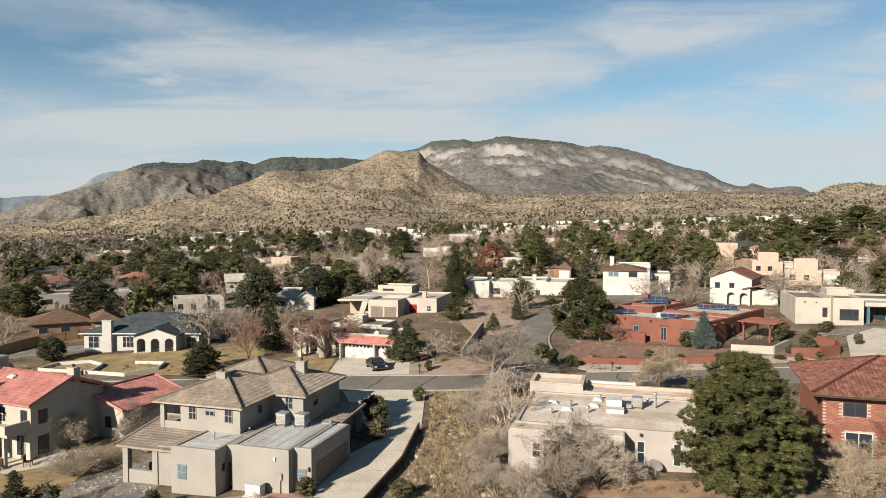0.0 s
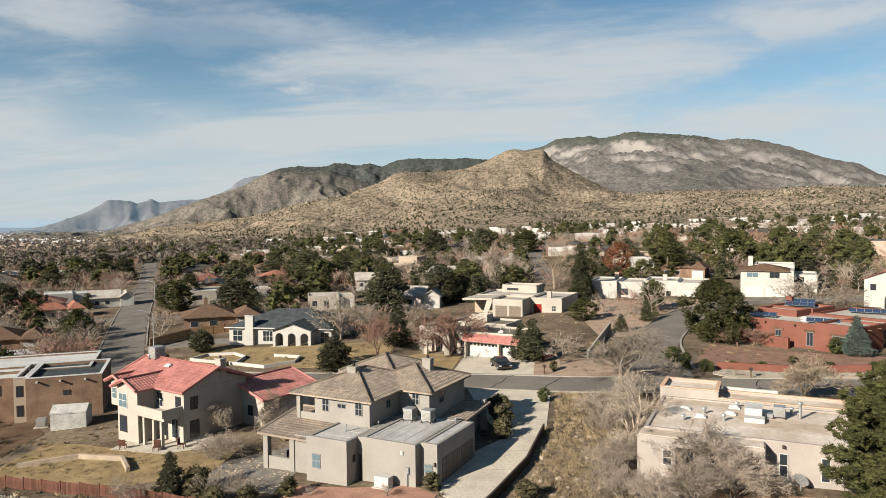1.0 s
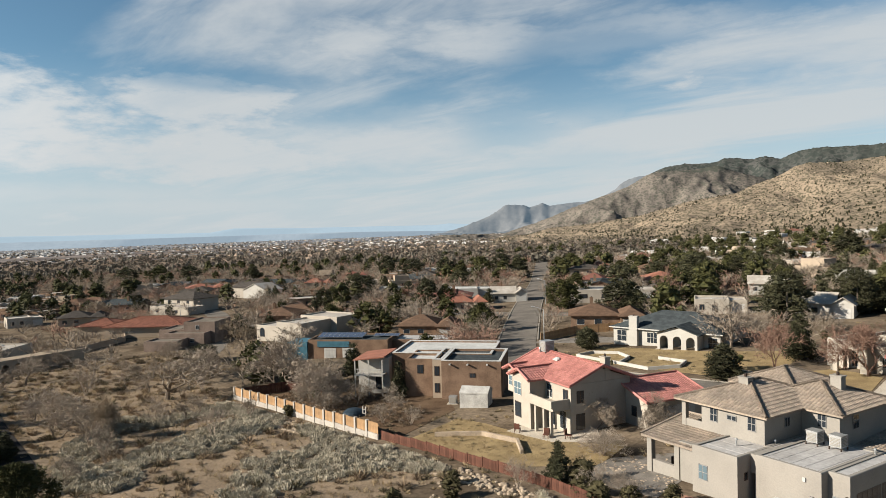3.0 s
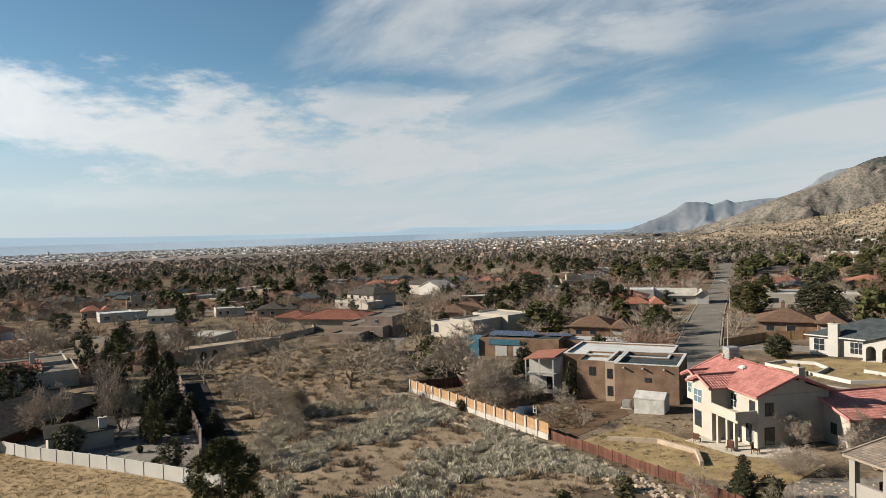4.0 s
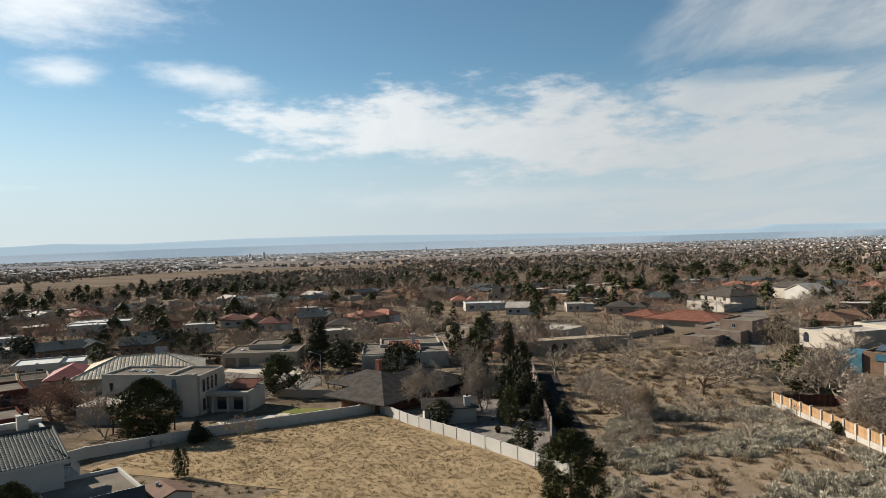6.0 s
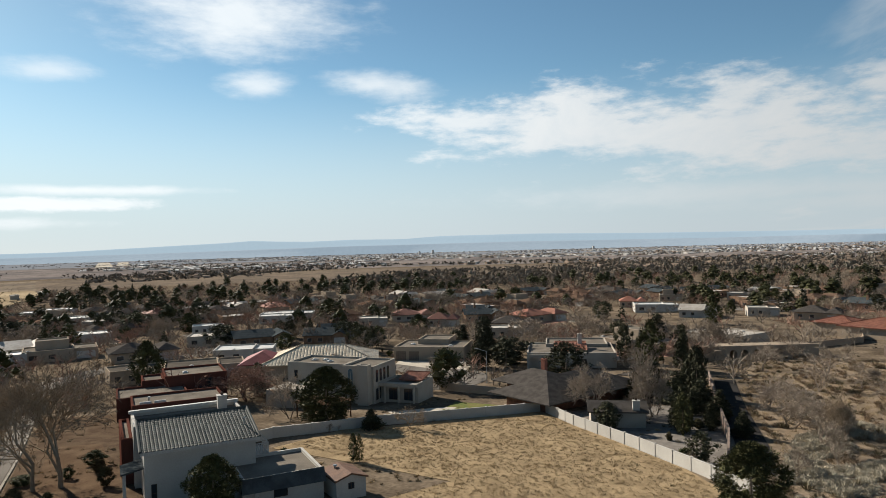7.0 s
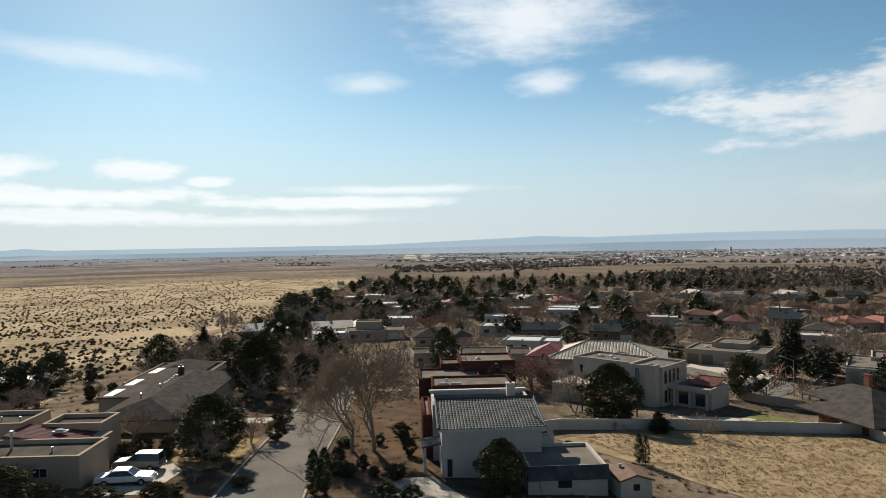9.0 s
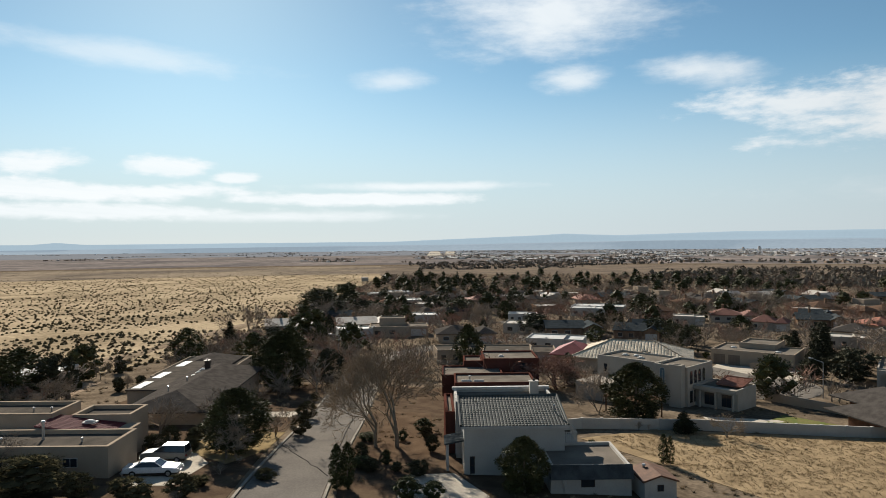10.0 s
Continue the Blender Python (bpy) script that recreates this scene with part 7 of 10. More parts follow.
# ---- brick house ----
def brick_house():
    h = House(30.7, 55.6, -18, "two-storey red brick house with mottled red tile roof")
    W = h.block(-0.5, -2.0, 13, 8, 5.3, mat("mortar", (0.40, 0.33, 0.27), None, 1.0))
    h.roof(-0.5, -2.0, 13, 8, 5.3, 2.1, M_TILERED, "hip", "x", 0.9, True, pitch=0.3)
    h.roof(-0.5 + 3.6, -4.4, 13, -2.0, 2.6, 0.7, M_TILERED, "shed", "x", 0.3, True, pitch=0.3)
    h.part("gutter", Shape().box(-1.5, -3.0, 5.08, 13.8, -2.92, 5.24), M_DARKTRIM)
    h.window("S", -2.03, 1.7, 3.5, 1.6, 1.1, M_DARKTRIM, 1)
    h.window("S", -2.03, 2.0, 0.2, 1.9, 2.1, M_TRIM, 1)
    h.window("S", -2.03, 5.2, 0.3, 0.9, 1.8, M_TRIM, 0)
    # brick courses in bands of stretchers, front and side
    brick = {}
    for L in (0.42, 0.20):
        brick[L] = mesh_of("brick", Shape().box(-L / 2, -0.03, 0.008, L / 2, 0.02, 0.122), M_BRICK)
    rows, n = 42, 0
    joined = Shape()
    for r in range(rows):
        z = -0.2 + r * 0.13
        u = -0.5 + (0.22 if r % 2 else 0.0)
        while u < 13:
            inside = any(abs(u + 0.2 - cx) < hw + 0.2 and z0 - 0.1 < z < z1 for cx, hw, z0, z1 in ((1.7, 0.8, 3.5, 4.6), (2.0, 0.95, 0.2, 2.3), (5.2, 0.45, 0.3, 2.1)))
            if not inside:
                if n < 290 and u < 6.0 and 2.7 < z:
                    b = new("brick", brick[0.42])
                    b.parent, b.location = W, (u + 0.21, -2.0, z)
                    n += 1
                else:
                    joined.box(u, -2.03, z + 0.008, u + 0.42, -1.98, z + 0.122)
            u += 0.44
    for r in range(rows):
        z = -0.2 + r * 0.13
        u = -2.0 + (0.22 if r % 2 else 0.0)
        while u < 7.6:
            joined.box(-0.53, u, z + 0.008, -0.48, u + 0.42, z + 0.122)
            u += 0.44
    tagged(part("brickwork", joined, M_BRICK, W), "red brick courses", kind="stuff")


brick_house()


# ---- white house with dark tile roof on the lower street ----
def west_house():
    h = House(-60.8, -35.5, 123, "two-storey white stucco house with dark tile roof")
    W = M_WHITE
    h.block(0, 0, 10.2, 6.5, 5.0, W)
    h.roof(0, 0, 10.2, 6.0, 5.0, 1.55, M_TILEBLACK, "shed", "x", 0.35, True, pitch=0.34)
    h.part("fascia", Shape().box(-0.36, -0.45, 4.72, 10.56, -0.37, 4.98), M_TRIM)
    h.mass(-0.6, 6.5, 10.6, 13, 5.9, W, M_GRAVELROOF)
    h.part("parapet_cap", Shape().box(-0.8, 12.6, 5.9, 10.8, 13.1, 6.2), M_WHITEROOF)
    h.chimney(8.8, 11.5, 5.6, 7.0, W, 1.0, 0.8)
    h.mass(-1.7, 8.5, -0.6, 18, 4.3, M_DARKRED, M_GRAVELROOF)
    h.window("S", 0, 5.7, 2.7, 1.15, 1.15, M_TRIM, 0, 0, M_GLASSBLUE)
    h.window("S", 0, 0.8, 0.1, 0.5, 1.75, M_DARKTRIM, 0, 1)
    h.window("S", 0, 4.3, 0.1, 0.5, 1.75, M_DARKTRIM, 0, 1)
    h.roof(-1.9, 1.0, 0, 4.0, 2.9, 0.4, M_SHINGLE, "shed", "y", 0.1)
    for y in (1.2, 3.8):
        h.part("post", Shape().box(-1.8, y - 0.12, -1, -1.55, y + 0.12, 2.9), W)
    h.mass(7.8, -5.6, 15.4, 2.0, 2.6, W, M_GRAVELROOF, rim=0.3)
    h.part("mansard", Shape().add([(7.7, -6.2, 1.45), (15.5, -6.2, 1.45), (15.5, -5.55, 2.66), (7.7, -5.55, 2.66), (7.7, -5.55, 1.45), (15.5, -5.55, 1.45)], [(0, 1, 2, 3), (1, 5, 2), (0, 3, 4), (0, 4, 5, 1), (4, 3, 2, 5)]), M_SHINGLE)
    h.window("S", -5.6, 11.3, 0.55, 1.3, 0.9, M_DARKTRIM, 0)
    h.part("utility_box", Shape().box(8.9, -5.75, 0.7, 9.3, -5.6, 1.3).box(9.05, -5.7, -0.2, 9.12, -5.62, 0.7), M_METAL)
    h.vent(9.6, 2.5, 5.7, 0.6)
    h.part("balcony_floor", Shape().box(10.2, 2.2, 2.3, 12.0, 5.5, 2.5), W)
    rail = Shape()
    for k in range(9):
        rail.box(11.9, 2.2 + k * 0.4, 2.5, 11.96, 2.26 + k * 0.4, 3.5)
        rail.box(10.2 + k * 0.2, 2.2, 2.5, 10.24 + k * 0.2, 2.26, 3.5)
    rail.box(10.2, 2.2, 3.5, 11.96, 2.27, 3.57).box(11.9, 2.2, 3.5, 11.97, 5.5, 3.57)
    h.part("railing", rail, M_TRIM)


west_house()
sh = House(-65.5, -17.6, 126, "small white shed with rusty brown gable roof", "garden_shed", "shed")
sh.block(-1.5, -1.3, 1.5, 2.4, 2.0, M_WHITE)
sh.roof(-1.5, -1.3, 1.5, 2.4, 2.0, 0.55, mat("rusty_roof_sheet", (0.17, 0.095, 0.062), (0.12, 0.07, 0.05), 0.8, 0.8, 0.2), "gable", "y", 0.2, False, M_WHITE)
sh.window("S", -1.3, 0.0, 1.0, 0.6, 0.6, M_DARKTRIM, 1)
sh.vent(-0.6, 1.4, 2.2, 0.35, 0.12)


# ---- pale two-storey house by the cul-de-sac ----
def pale_house():
    h = House(-110, -32, 75, "two-storey pale cream house with tall arched windows")
    W = M_CREAM
    h.mass(-12.5, 6.8, -1.0, 14.5, 6.2, W, M_GRAVELROOF)
    h.mass(-1.0, 6.0, 5.0, 14.5, 6.2, W, M_GRAVELROOF)
    h.mass(2.6, 4.6, 4.6, 6.0, 6.6, W, M_GRAVELROOF)
    h.mass(-4.2, 3.2, -1.0, 6.8, 2.8, W, M_GRAVELROOF)
    h.block(-12.3, 0.0, -6.5, 6.8, 2.6, W)
    h.mass(5.0, 8.5, 12.0, 15, 3.2, W, M_GRAVELROOF)
    for y in (7.2, 8.6, 10.0, 11.4):
        h.window("E", 5.0, y, 3.4, 0.8, 1.7, M_DARKTRIM, 0, 1, None, True)
        h.window("E", 5.0, y, 0.4, 0.8, 1.9, M_DARKTRIM, 0, 1)
    h.window("S", 6.0, 0.6, 2.6, 1.0, 2.6, M_TRIM, 1, 0, M_GLASSBLUE, True)
    h.window("S", 6.8, -10.8, 3.4, 0.7, 1.4, M_DARKTRIM, 0)
    for x in (6.0, 8.6, 11.4):
        h.part("column", Shape().tube((x, 8.0, -1.2), (x, 8.0, 2.6), 0.2, 0.2, 10), W)
    h.part("portico", Shape().box(5.0, 7.7, 2.6, 12.0, 8.5, 3.2), W)
    h.window("S", 8.5, 7.4, 0.3, 1.6, 1.9, M_DARKTRIM, 1)
    h.window("S", 8.5, 10.2, 0.3, 1.6, 1.9, M_DARKTRIM, 1)
    for x, y in ((-9.5, 11), (-7.5, 11.5), (-5.8, 10)):
        h.skylight(x, y, 5.9, 1.0, 1.0)
    h.roof(7.5, 11.0, 11.5, 14.6, 3.25, 0.7, M_TILEORANGE, "shed", "x", 0.1, True)


pale_house()
pv = House(-103.5, -31.5, 75, "open garden pavilion with rusty brown roof", "garden_pavilion", "pavilion")
pv.roof(-4.2, -0.5, 4.2, 2.2, 2.3, 0.5, M_SHINGLEBROWN, "shed", "x", 0.2)
for x in (-4, 0, 4):
    for y in (-0.4, 2.1):
        pv.part("post", Shape().box(x - 0.08, y - 0.08, -0.8, x + 0.08, y + 0.08, 2.5), M_WOODDARK)

hp = House(-153, -46, 102, "house with large pale ribbed tile roof")
hp.block(-12, -7, 12, 8, 3.0, M_TAN)
hp.roof(-12, -7, 12, 8, 3.0, 3.0, M_TILEPALE, "hip", "x", 0.7, True, pitch=0.7)
hp.block(-17, -4, -12, 6, 3.0, M_TAN)
hp.roof(-17, -5, -9, 6, 3.0, 2.2, mat("maroon_tile", (0.24, 0.055, 0.06), None, 1.5, 0.7, 0.2), "hip", "y", 0.6)
hp.roof(-2, -9.5, 8, -5, 3.0, 1.8, M_TILEPALE, "hip", "y", 0.5, True, pitch=0.7)

gh = House(-110, -2, 45, "sprawling grey-shingled house with low hip roofs")
# brick with the shade of the wide eaves put into its colour
M_SHADEDBRICK = mat("eave_shaded_brick", (0.16, 0.085, 0.06), (0.12, 0.065, 0.048), 0.6, 0.95, 0.3, fine=8)
gh.block(-2.8, 0.8, 6.4, 19.8, 2.3, M_SHADEDBRICK)
gh.roof(-4.0, -0.4, 7.6, 21, 2.15, 2.5, M_SHINGLEGREY, "hip", "y", 1.0)
gh.block(-10, 7.8, -4.0, 14.2, 2.3, M_SHADEDBRICK)
gh.roof(-11, 6.4, 1.0, 15, 2.15, 2.0, M_SHINGLEGREY, "hip", "x", 0.8)
gh.roof(3.0, 22.2, 7.0, 28, 2.7, 0.5, M_SHINGLEGREY, "shed", "y", 0.3)
gh.chimney(-6.0, 13.0, 3.0, 5.4, M_BRICK)
gh.window("W", -10, 10, 0.8, 1.2, 1.2, M_TRIM, 1)

ps = House(-95.5, 12.0, 88, "low grey-shingled garden building with white chimney", "garden_building", "building")
ps.block(-3.6, 0, 3.6, 5.0, 2.3, M_CREAM)
ps.roof(-3.6, 0, 3.6, 5.0, 2.3, 0.9, M_SHINGLEGREY, "gable", "x", 0.4, False, M_CREAM)
ps.chimney(2.4, 0.4, 1.8, 3.6, M_WHITE)

fh = House(-152, 8, 88, "long cream flat-roofed house with orange tile panel")
fh.mass(-8, 0, 11, 15, 3.4, M_CREAM, M_GRAVELROOF)
fh.mass(-4, 10, 10, 20, 3.8, M_CREAM, M_GRAVELROOF)
fh.roof(-2, 3, 5, 10, 3.35, 1.0, M_TILEORANGE, "shed", "x", 0.0, True)
fh.chimney(3.6, 8.4, 3.5, 6.2, M_WHITE)
fh.arcade(-8, -2, -1.2, -0.9, 3.2, 2, M_CREAM)
fh.window("S", 0, 4, 0.8, 1.4, 1.2, M_DARKTRIM, 1)

ch = House(-167.5, -24, 85, "tan flat-roofed house with two brown garage doors")
ch.mass(-8.5, 0, 9, 12, 3.3, M_TAN, M_GRAVELROOF)
ch.mass(-4, 7, 4, 16, 4.2, M_TAN, M_GRAVELROOF)
ch.garage("S", 0, -6.6, 2.5, 2.2, M_GARAGEDARK)
ch.garage("S", 0, -3.4, 2.5, 2.2, M_GARAGEDARK)
ch.window("S", 0, 4.5, 0.9, 1.2, 1.3, M_DARKTRIM, 1)
ch.block(0.5, -2.2, 8, -1.9, 1.2, M_TAN, -1, "yard_wall")
for x, y in ((-5, 6), (5, 4)):
    ch.skylight(x, y, 3.0, 1.2, 1.2)


# ---- tan flat-roofed house by the street with parked cars ----
def corner_house():
    h = House(-39.0, -61.8, -58, "tan flat-roofed stucco house with maroon metal roof section")
    W = M_TAN
    h.mass(0, -6.2, 17, 0, 3.0, W, M_DARKGRAVEL, rim=0.35, cap=M_TAN)
    h.mass(10.4, -15.2, 20, -9.2, 3.9, W, M_DARKGRAVEL, rim=0.35, cap=M_TAN)
    h.mass(2.6, -15.2, 9.0, -10.6, 3.4, W, M_DARKGRAVEL, rim=0.35, cap=M_TAN)
    h.block(1.5, -10.8, 17, -6.2, 2.5, W)
    mm = mat("maroon_metal_roof", (0.16, 0.045, 0.05), None, 1.2, 0.85, 0.0, stain=0.15)
    h.roof(3.0, -11.0, 10.6, -6.2, 2.55, 0.9, mm, "shed", "y", 0.0)
    for k in range(11):
        h.part("roof_seam", Shape().tube((3.0 + 0.0, -10.8 + k * 0.44, 2.6), (10.6, -10.8 + k * 0.44, 3.5), 0.03, 0.03, 4), mm)
    h.window("N", 0, 3.6, 1.1, 1.4, 0.9, M_TRIM, 1)
    h.window("N", 0, 7.4, 1.1, 1.7, 0.9, M_TRIM, 1)
    h.window("N", 0, 10.4, 0.4, 0.9, 1.8, M_TRIM, 0)
    h.vent(8.4, -4.0, 2.7, 1.7, 0.14)
    for x, y in ((4, -3), (12, -3), (12, -12), (14, -12)):
        h.vent(x, y, 2.7 if y > -7 else 3.6, 0.3, 0.09)
    h.skylight(6.0, -8.6, 3.1, 1.4, 0.8)


corner_house()
sw = House(-65, -90, 33, "brown-shingled house with low hip roof and skylights")
sw.block(-19, 0, 11.8, 10, 2.7, M_TAN)
sw.roof(-19, 0, 11.8, 10, 2.7, 1.7, M_SHINGLEGREY, "hip", "x", 0.8)
sw.chimney(-13, 3.0, 3.6, 5.0, M_DARKTRIM)
sw.block(-27, -6.0, -3, -0.8, 2.3, M_TAN)
sw.part("patio_roof", Shape().box(-27.4, -6.2, 2.3, -2.6, -0.82, 2.5), M_DARKGRAVEL)
for x in (-24.5, -14.0, -6.0):
    sw.part("white_roof_panel", Shape().box(x - 2.6, -5.6, 2.5, x + 2.6, -4.2, 2.56), M_WHITEROOF)
for x, y in ((4.5, 3.0), (-2.0, 3.4)):
    sw.vent(x, y, 3.5, 0.9, 0.1)
for k, z in enumerate((3.4, 3.5, 3.6)):
    sw.skylight(-8.0 - 2.2 * k, 2.4, z, 0.8, 0.8)
sw2 = House(-92, -113, 33, "grey-roofed house beside the desert edge")
sw2.mass(-9, -6, 12, 7, 3.2, M_TAN, M_DARKGRAVEL)
sw2.roof(-8, -4, 8, 5, 3.2, 1.6, M_SHINGLEGREY, "hip", "x", 0.5)
dr = House(-90.3, -54.8, 122, "dark red stucco flat-roofed house behind a white house")
dr.mass(0.5, 5, 13.5, 13, 3.2, M_DARKRED, M_GRAVELROOF)
dr.mass(-1.5, 13, 9, 22, 2.9, M_DARKRED, M_GRAVELROOF)
dr.mass(6, 20, 16, 29, 4.4, M_DARKRED, M_GRAVELROOF)
dr.mass(2.5, 22, 6, 28, 3.7, M_DARKRED, M_GRAVELROOF)
dr.window("S", 20, 12.5, 1.6, 2.2, 2.0, M_DARKTRIM, 2)
dr.skylight(9.5, 24, 4.1, 0.9, 0.9)
dr.vent(3.0, 8.0, 2.9, 0.7, 0.14)
for x in (1.6, 3.6):
    dr.part("roof_duct", Shape().tube((x, 6.0, 3.15), (x + 1.6, 6.0, 3.15), 0.3, 0.3, 10, True), M_TRIM)

# ---- north-west houses by the arroyo ----
oh = House(-193, 95, 40, "tan house with broad orange clay tile hip roof")
oh.block(-11, -6, 11, 8, 3.0, M_TAN)
oh.roof(-11, -6, 11, 8, 3.0, 2.0, M_TILEORANGE, "hip", "x", 0.7, True, pitch=0.5)
oh.block(-20, -3, -11, 7, 3.0, M_TAN)
oh.roof(-20, -3, -9, 7, 3.0, 1.6, M_TILEORANGE, "hip", "x", 0.6, True, pitch=0.5)
bb = House(-157, 86, 35, "stepped brown pueblo-style house by the arroyo")
bb.mass(-6, 0, 4, 9, 3.2, M_MAUVE, M_GRAVELROOF)
bb.mass(-3, 4, 5, 14, 5.4, M_MAUVE, M_GRAVELROOF)
bb.mass(-10, 5, -3, 14, 3.4, M_MAUVE, M_GRAVELROOF)
bb.mass(-8, -6, 0, 0, 2.2, M_MAUVE, M_GRAVELROOF)
bb.window("S", 4, 0.5, 3.5, 0.9, 1.1, M_TRIM, 1)
bb.window("S", 0, 1, 0.9, 1.0, 1.1, M_TRIM, 1)
gg = House(-247, 132, 12, "two-storey pale house with grey hip roof")
gg.block(-8, 0, 8, 12, 5.2, M_CREAM)
gg.roof(-8, 0, 8, 12, 5.2, 2.2, M_SHINGLEGREY, "hip", "x", 0.8)
gg.mass(-6, -8, 14, 0, 3.2, M_CREAM, M_PALEROOF)
for x in (-5, 0, 5):
    gg.window("S", 0, x, 3.4, 1.4, 1.1, M_DARKTRIM, 1)
    gg.window("S", -8, x + 3, 0.9, 1.6, 1.1, M_DARKTRIM, 1)
wg = House(-266, 178, 10, "white house with steep pale gable roof")
wg.block(-7, 0, 7, 10, 3.6, M_WHITE)
wg.roof(-7, 0, 7, 10, 3.6, 3.0, M_PALEROOF, "gable", "y", 0.4, False, M_WHITE)
wg.block(-16, 2, -7, 14, 4.6, M_CREAM)
wg.roof(-18, 2, 4, 14, 4.6, 2.2, M_SHINGLEGREY, "hip", "x", 0.6)
wa = House(-138, 99, 8, "pale pueblo-style house with arched window")
wa.mass(-8, 0, 0, 9, 3.6, M_CREAM, M_PALEROOF)
wa.mass(0, -1, 8, 9, 4.8, M_CREAM, M_PALEROOF)
wa.mass(-2, 9, 10, 18, 5.2, M_CREAM, M_PALEROOF)
wa.window("S", 0, -6, 0.8, 1.6, 1.4, M_DARKTRIM, 1, 0, None, True)
bl = House(-106, 87, 32, "tan stucco house with blue metal panels and solar roof")
bl.mass(-4, 0, 12, 9, 3.6, M_BROWN, M_SHINGLE)
bl.block(-8, -0.4, -4, 5, 3.2, M_BLUETRIM)
bl.part("blue_panel", Shape().box(-2.0, -0.12, 2.2, 4.4, -0.02, 3.3), M_BLUETRIM)
bl.garage("S", 0, 0.5, 2.4, 2.0)
bl.garage("S", 0, 4.2, 2.4, 2.0)
bl.mass(12, 4, 24, 12, 3.0, M_BROWN, M_METALROOF)
p = on_land(-106, 87, 32) @ Vector((-3, 3, 3.4))
solar_array(p.x, p.y, p.z, 32, 9, 2, 8)
p = on_land(-106, 87, 32) @ Vector((8, 5, 3.4))
solar_array(p.x, p.y, p.z, 32, 5, 1, 8)

# ---- fences, walls, vehicles, street things ----
def board_fence(pts, label, h, post_gap, board, wood, base=0.0, post=None, name="fence"):
    o = thing(name, Matrix.Translation((*pts[0], land(*pts[0]))), label, "fence")
    x00, y00, z00 = *pts[0], land(*pts[0])
    for (ax, ay), (bx, by) in zip(pts, pts[1:]):
        l = math.hypot(bx - ax, by - ay)
        n = max(1, round(l / post_gap))
        a = math.degrees(math.atan2(by - ay, bx - ax))
        gap = l / n
        for i in range(n):
            x, y = ax + (bx - ax) * i / n, ay + (by - ay) * i / n
            xm, ym = ax + (bx - ax) * (i + 0.5) / n, ay + (by - ay) * (i + 0.5) / n
            zm, zp = land(xm, ym), land(x, y)
            part("post", Shape().box(-0.16 if post else -0.05, -0.16 if post else -0.05, -0.5, 0.16 if post else 0.05, 0.16 if post else 0.05, h + 0.1).moved(pose(x - x00, y - y00, zp - z00, 0, 0, a)), post or wood, o)
            if base:
                part("base_wall", Shape().box(-gap / 2 + 0.16, -0.1, -0.6, gap / 2 - 0.16, 0.1, base).moved(pose(xm - x00, ym - y00, zm - z00, 0, 0, a)), M_BLOCK, o)
            k = max(3, round(gap / board))
            w = (gap - (0.34 if post else 0.1)) / k
            key = ("board", name, round(w, 3), h, base)
            if key not in MESHES:
                MESHES[key] = mesh_of("board", Shape().box(0.008, -0.015, base + 0.02, w - 0.008, 0.015, h), wood)
            for j in range(k):
                b = new("board", MESHES[key])
                b.parent = o
                b.matrix_basis = pose(xm - x00, ym - y00, zm - z00 + RNG.uniform(-0.02, 0.02), 0, 0, a) @ pose(-gap / 2 + (0.17 if post else 0.05) + j * w, 0, 0)
            part("rail", Shape().box(-gap / 2, 0.02, h - 0.3, gap / 2, 0.08, h - 0.2).moved(pose(xm - x00, ym - y00, zm - z00, 0, 0, a)), wood, o)
    return o


board_fence([(-91.4, 57.2), (-78.8, 55.6), (-68.7, 54.0), (-55.4, 52.3)], "honey-coloured board fence on a block base with concrete posts", 1.85, 2.35, 0.3, M_WOOD, 0.65, M_BLOCK)
board_fence([(-91.4, 57.4), (-88, 64), (-80, 67)], "weathered red-brown board fence", 1.6, 2.4, 0.3, M_REDWOOD)
board_fence([(-55.1, 52.4), (-47.7, 51.6), (-41.5, 50.5), (-37.5, 50.0), (-31, 48.6), (-26, 47.2)], "low red-stained board fence with leaning boards", 1.0, 2.2, 0.3, M_REDWOOD)
board_fence([(-74.5, 114), (-72.6, 124), (-66, 130), (-58, 128)], "honey-coloured cedar board fence", 1.7, 2.4, 0.4, M_WOOD)

wl = garden_wall("garden_wall", "long white stuccoed wall with pilasters round an empty lot", [(-76, -43), (-90, -34), (-98.5, -20.5), (-107.6, 2.3), (-97.6, 6.2), (-84, 12.9), (-75.2, 16.8), (-66, 20.5)], 1.45, 0.22, M_WHITE, posts=2.9)
garden_wall("garden_wall", "tan stuccoed garden wall by a lawn", [(-128, -16), (-121, -4), (-112, 0.4)], 1.4, 0.25, M_TAN)
garden_wall("garden_wall", "tall dark brown wall along an asphalt path", [(-134, 33.4), (-108, 27.9), (-87, 23.9), (-76, 20.8)], 1.9, 0.25, M_MAUVE)
garden_wall("retaining_wall", "black retaining wall edging a driveway", [(-2.3, 66), (-3.4, 57.2), (-5.6, 49.4), (-7.5, 45)], 0.75, 0.15, M_DARKTRIM)
garden_wall("garden_wall", "curved white stuccoed planter wall", [(-59.6, 102), (-58.5, 105.5), (-54, 106), (-50.6, 103), (-50, 98.2)], 0.5, 0.22, M_WHITE)
garden_wall("garden_wall", "low white stuccoed terrace wall", [(-59.6, 102), (-50, 98.2), (-44, 95.6), (-40.5, 98.5), (-41, 102), (-46, 103.6)], 0.5, 0.22, M_WHITE)
garden_wall("garden_wall", "low white stuccoed terrace wall", [(-36.5, 102), (-34, 98), (-30, 97)], 0.5, 0.22, M_WHITE)
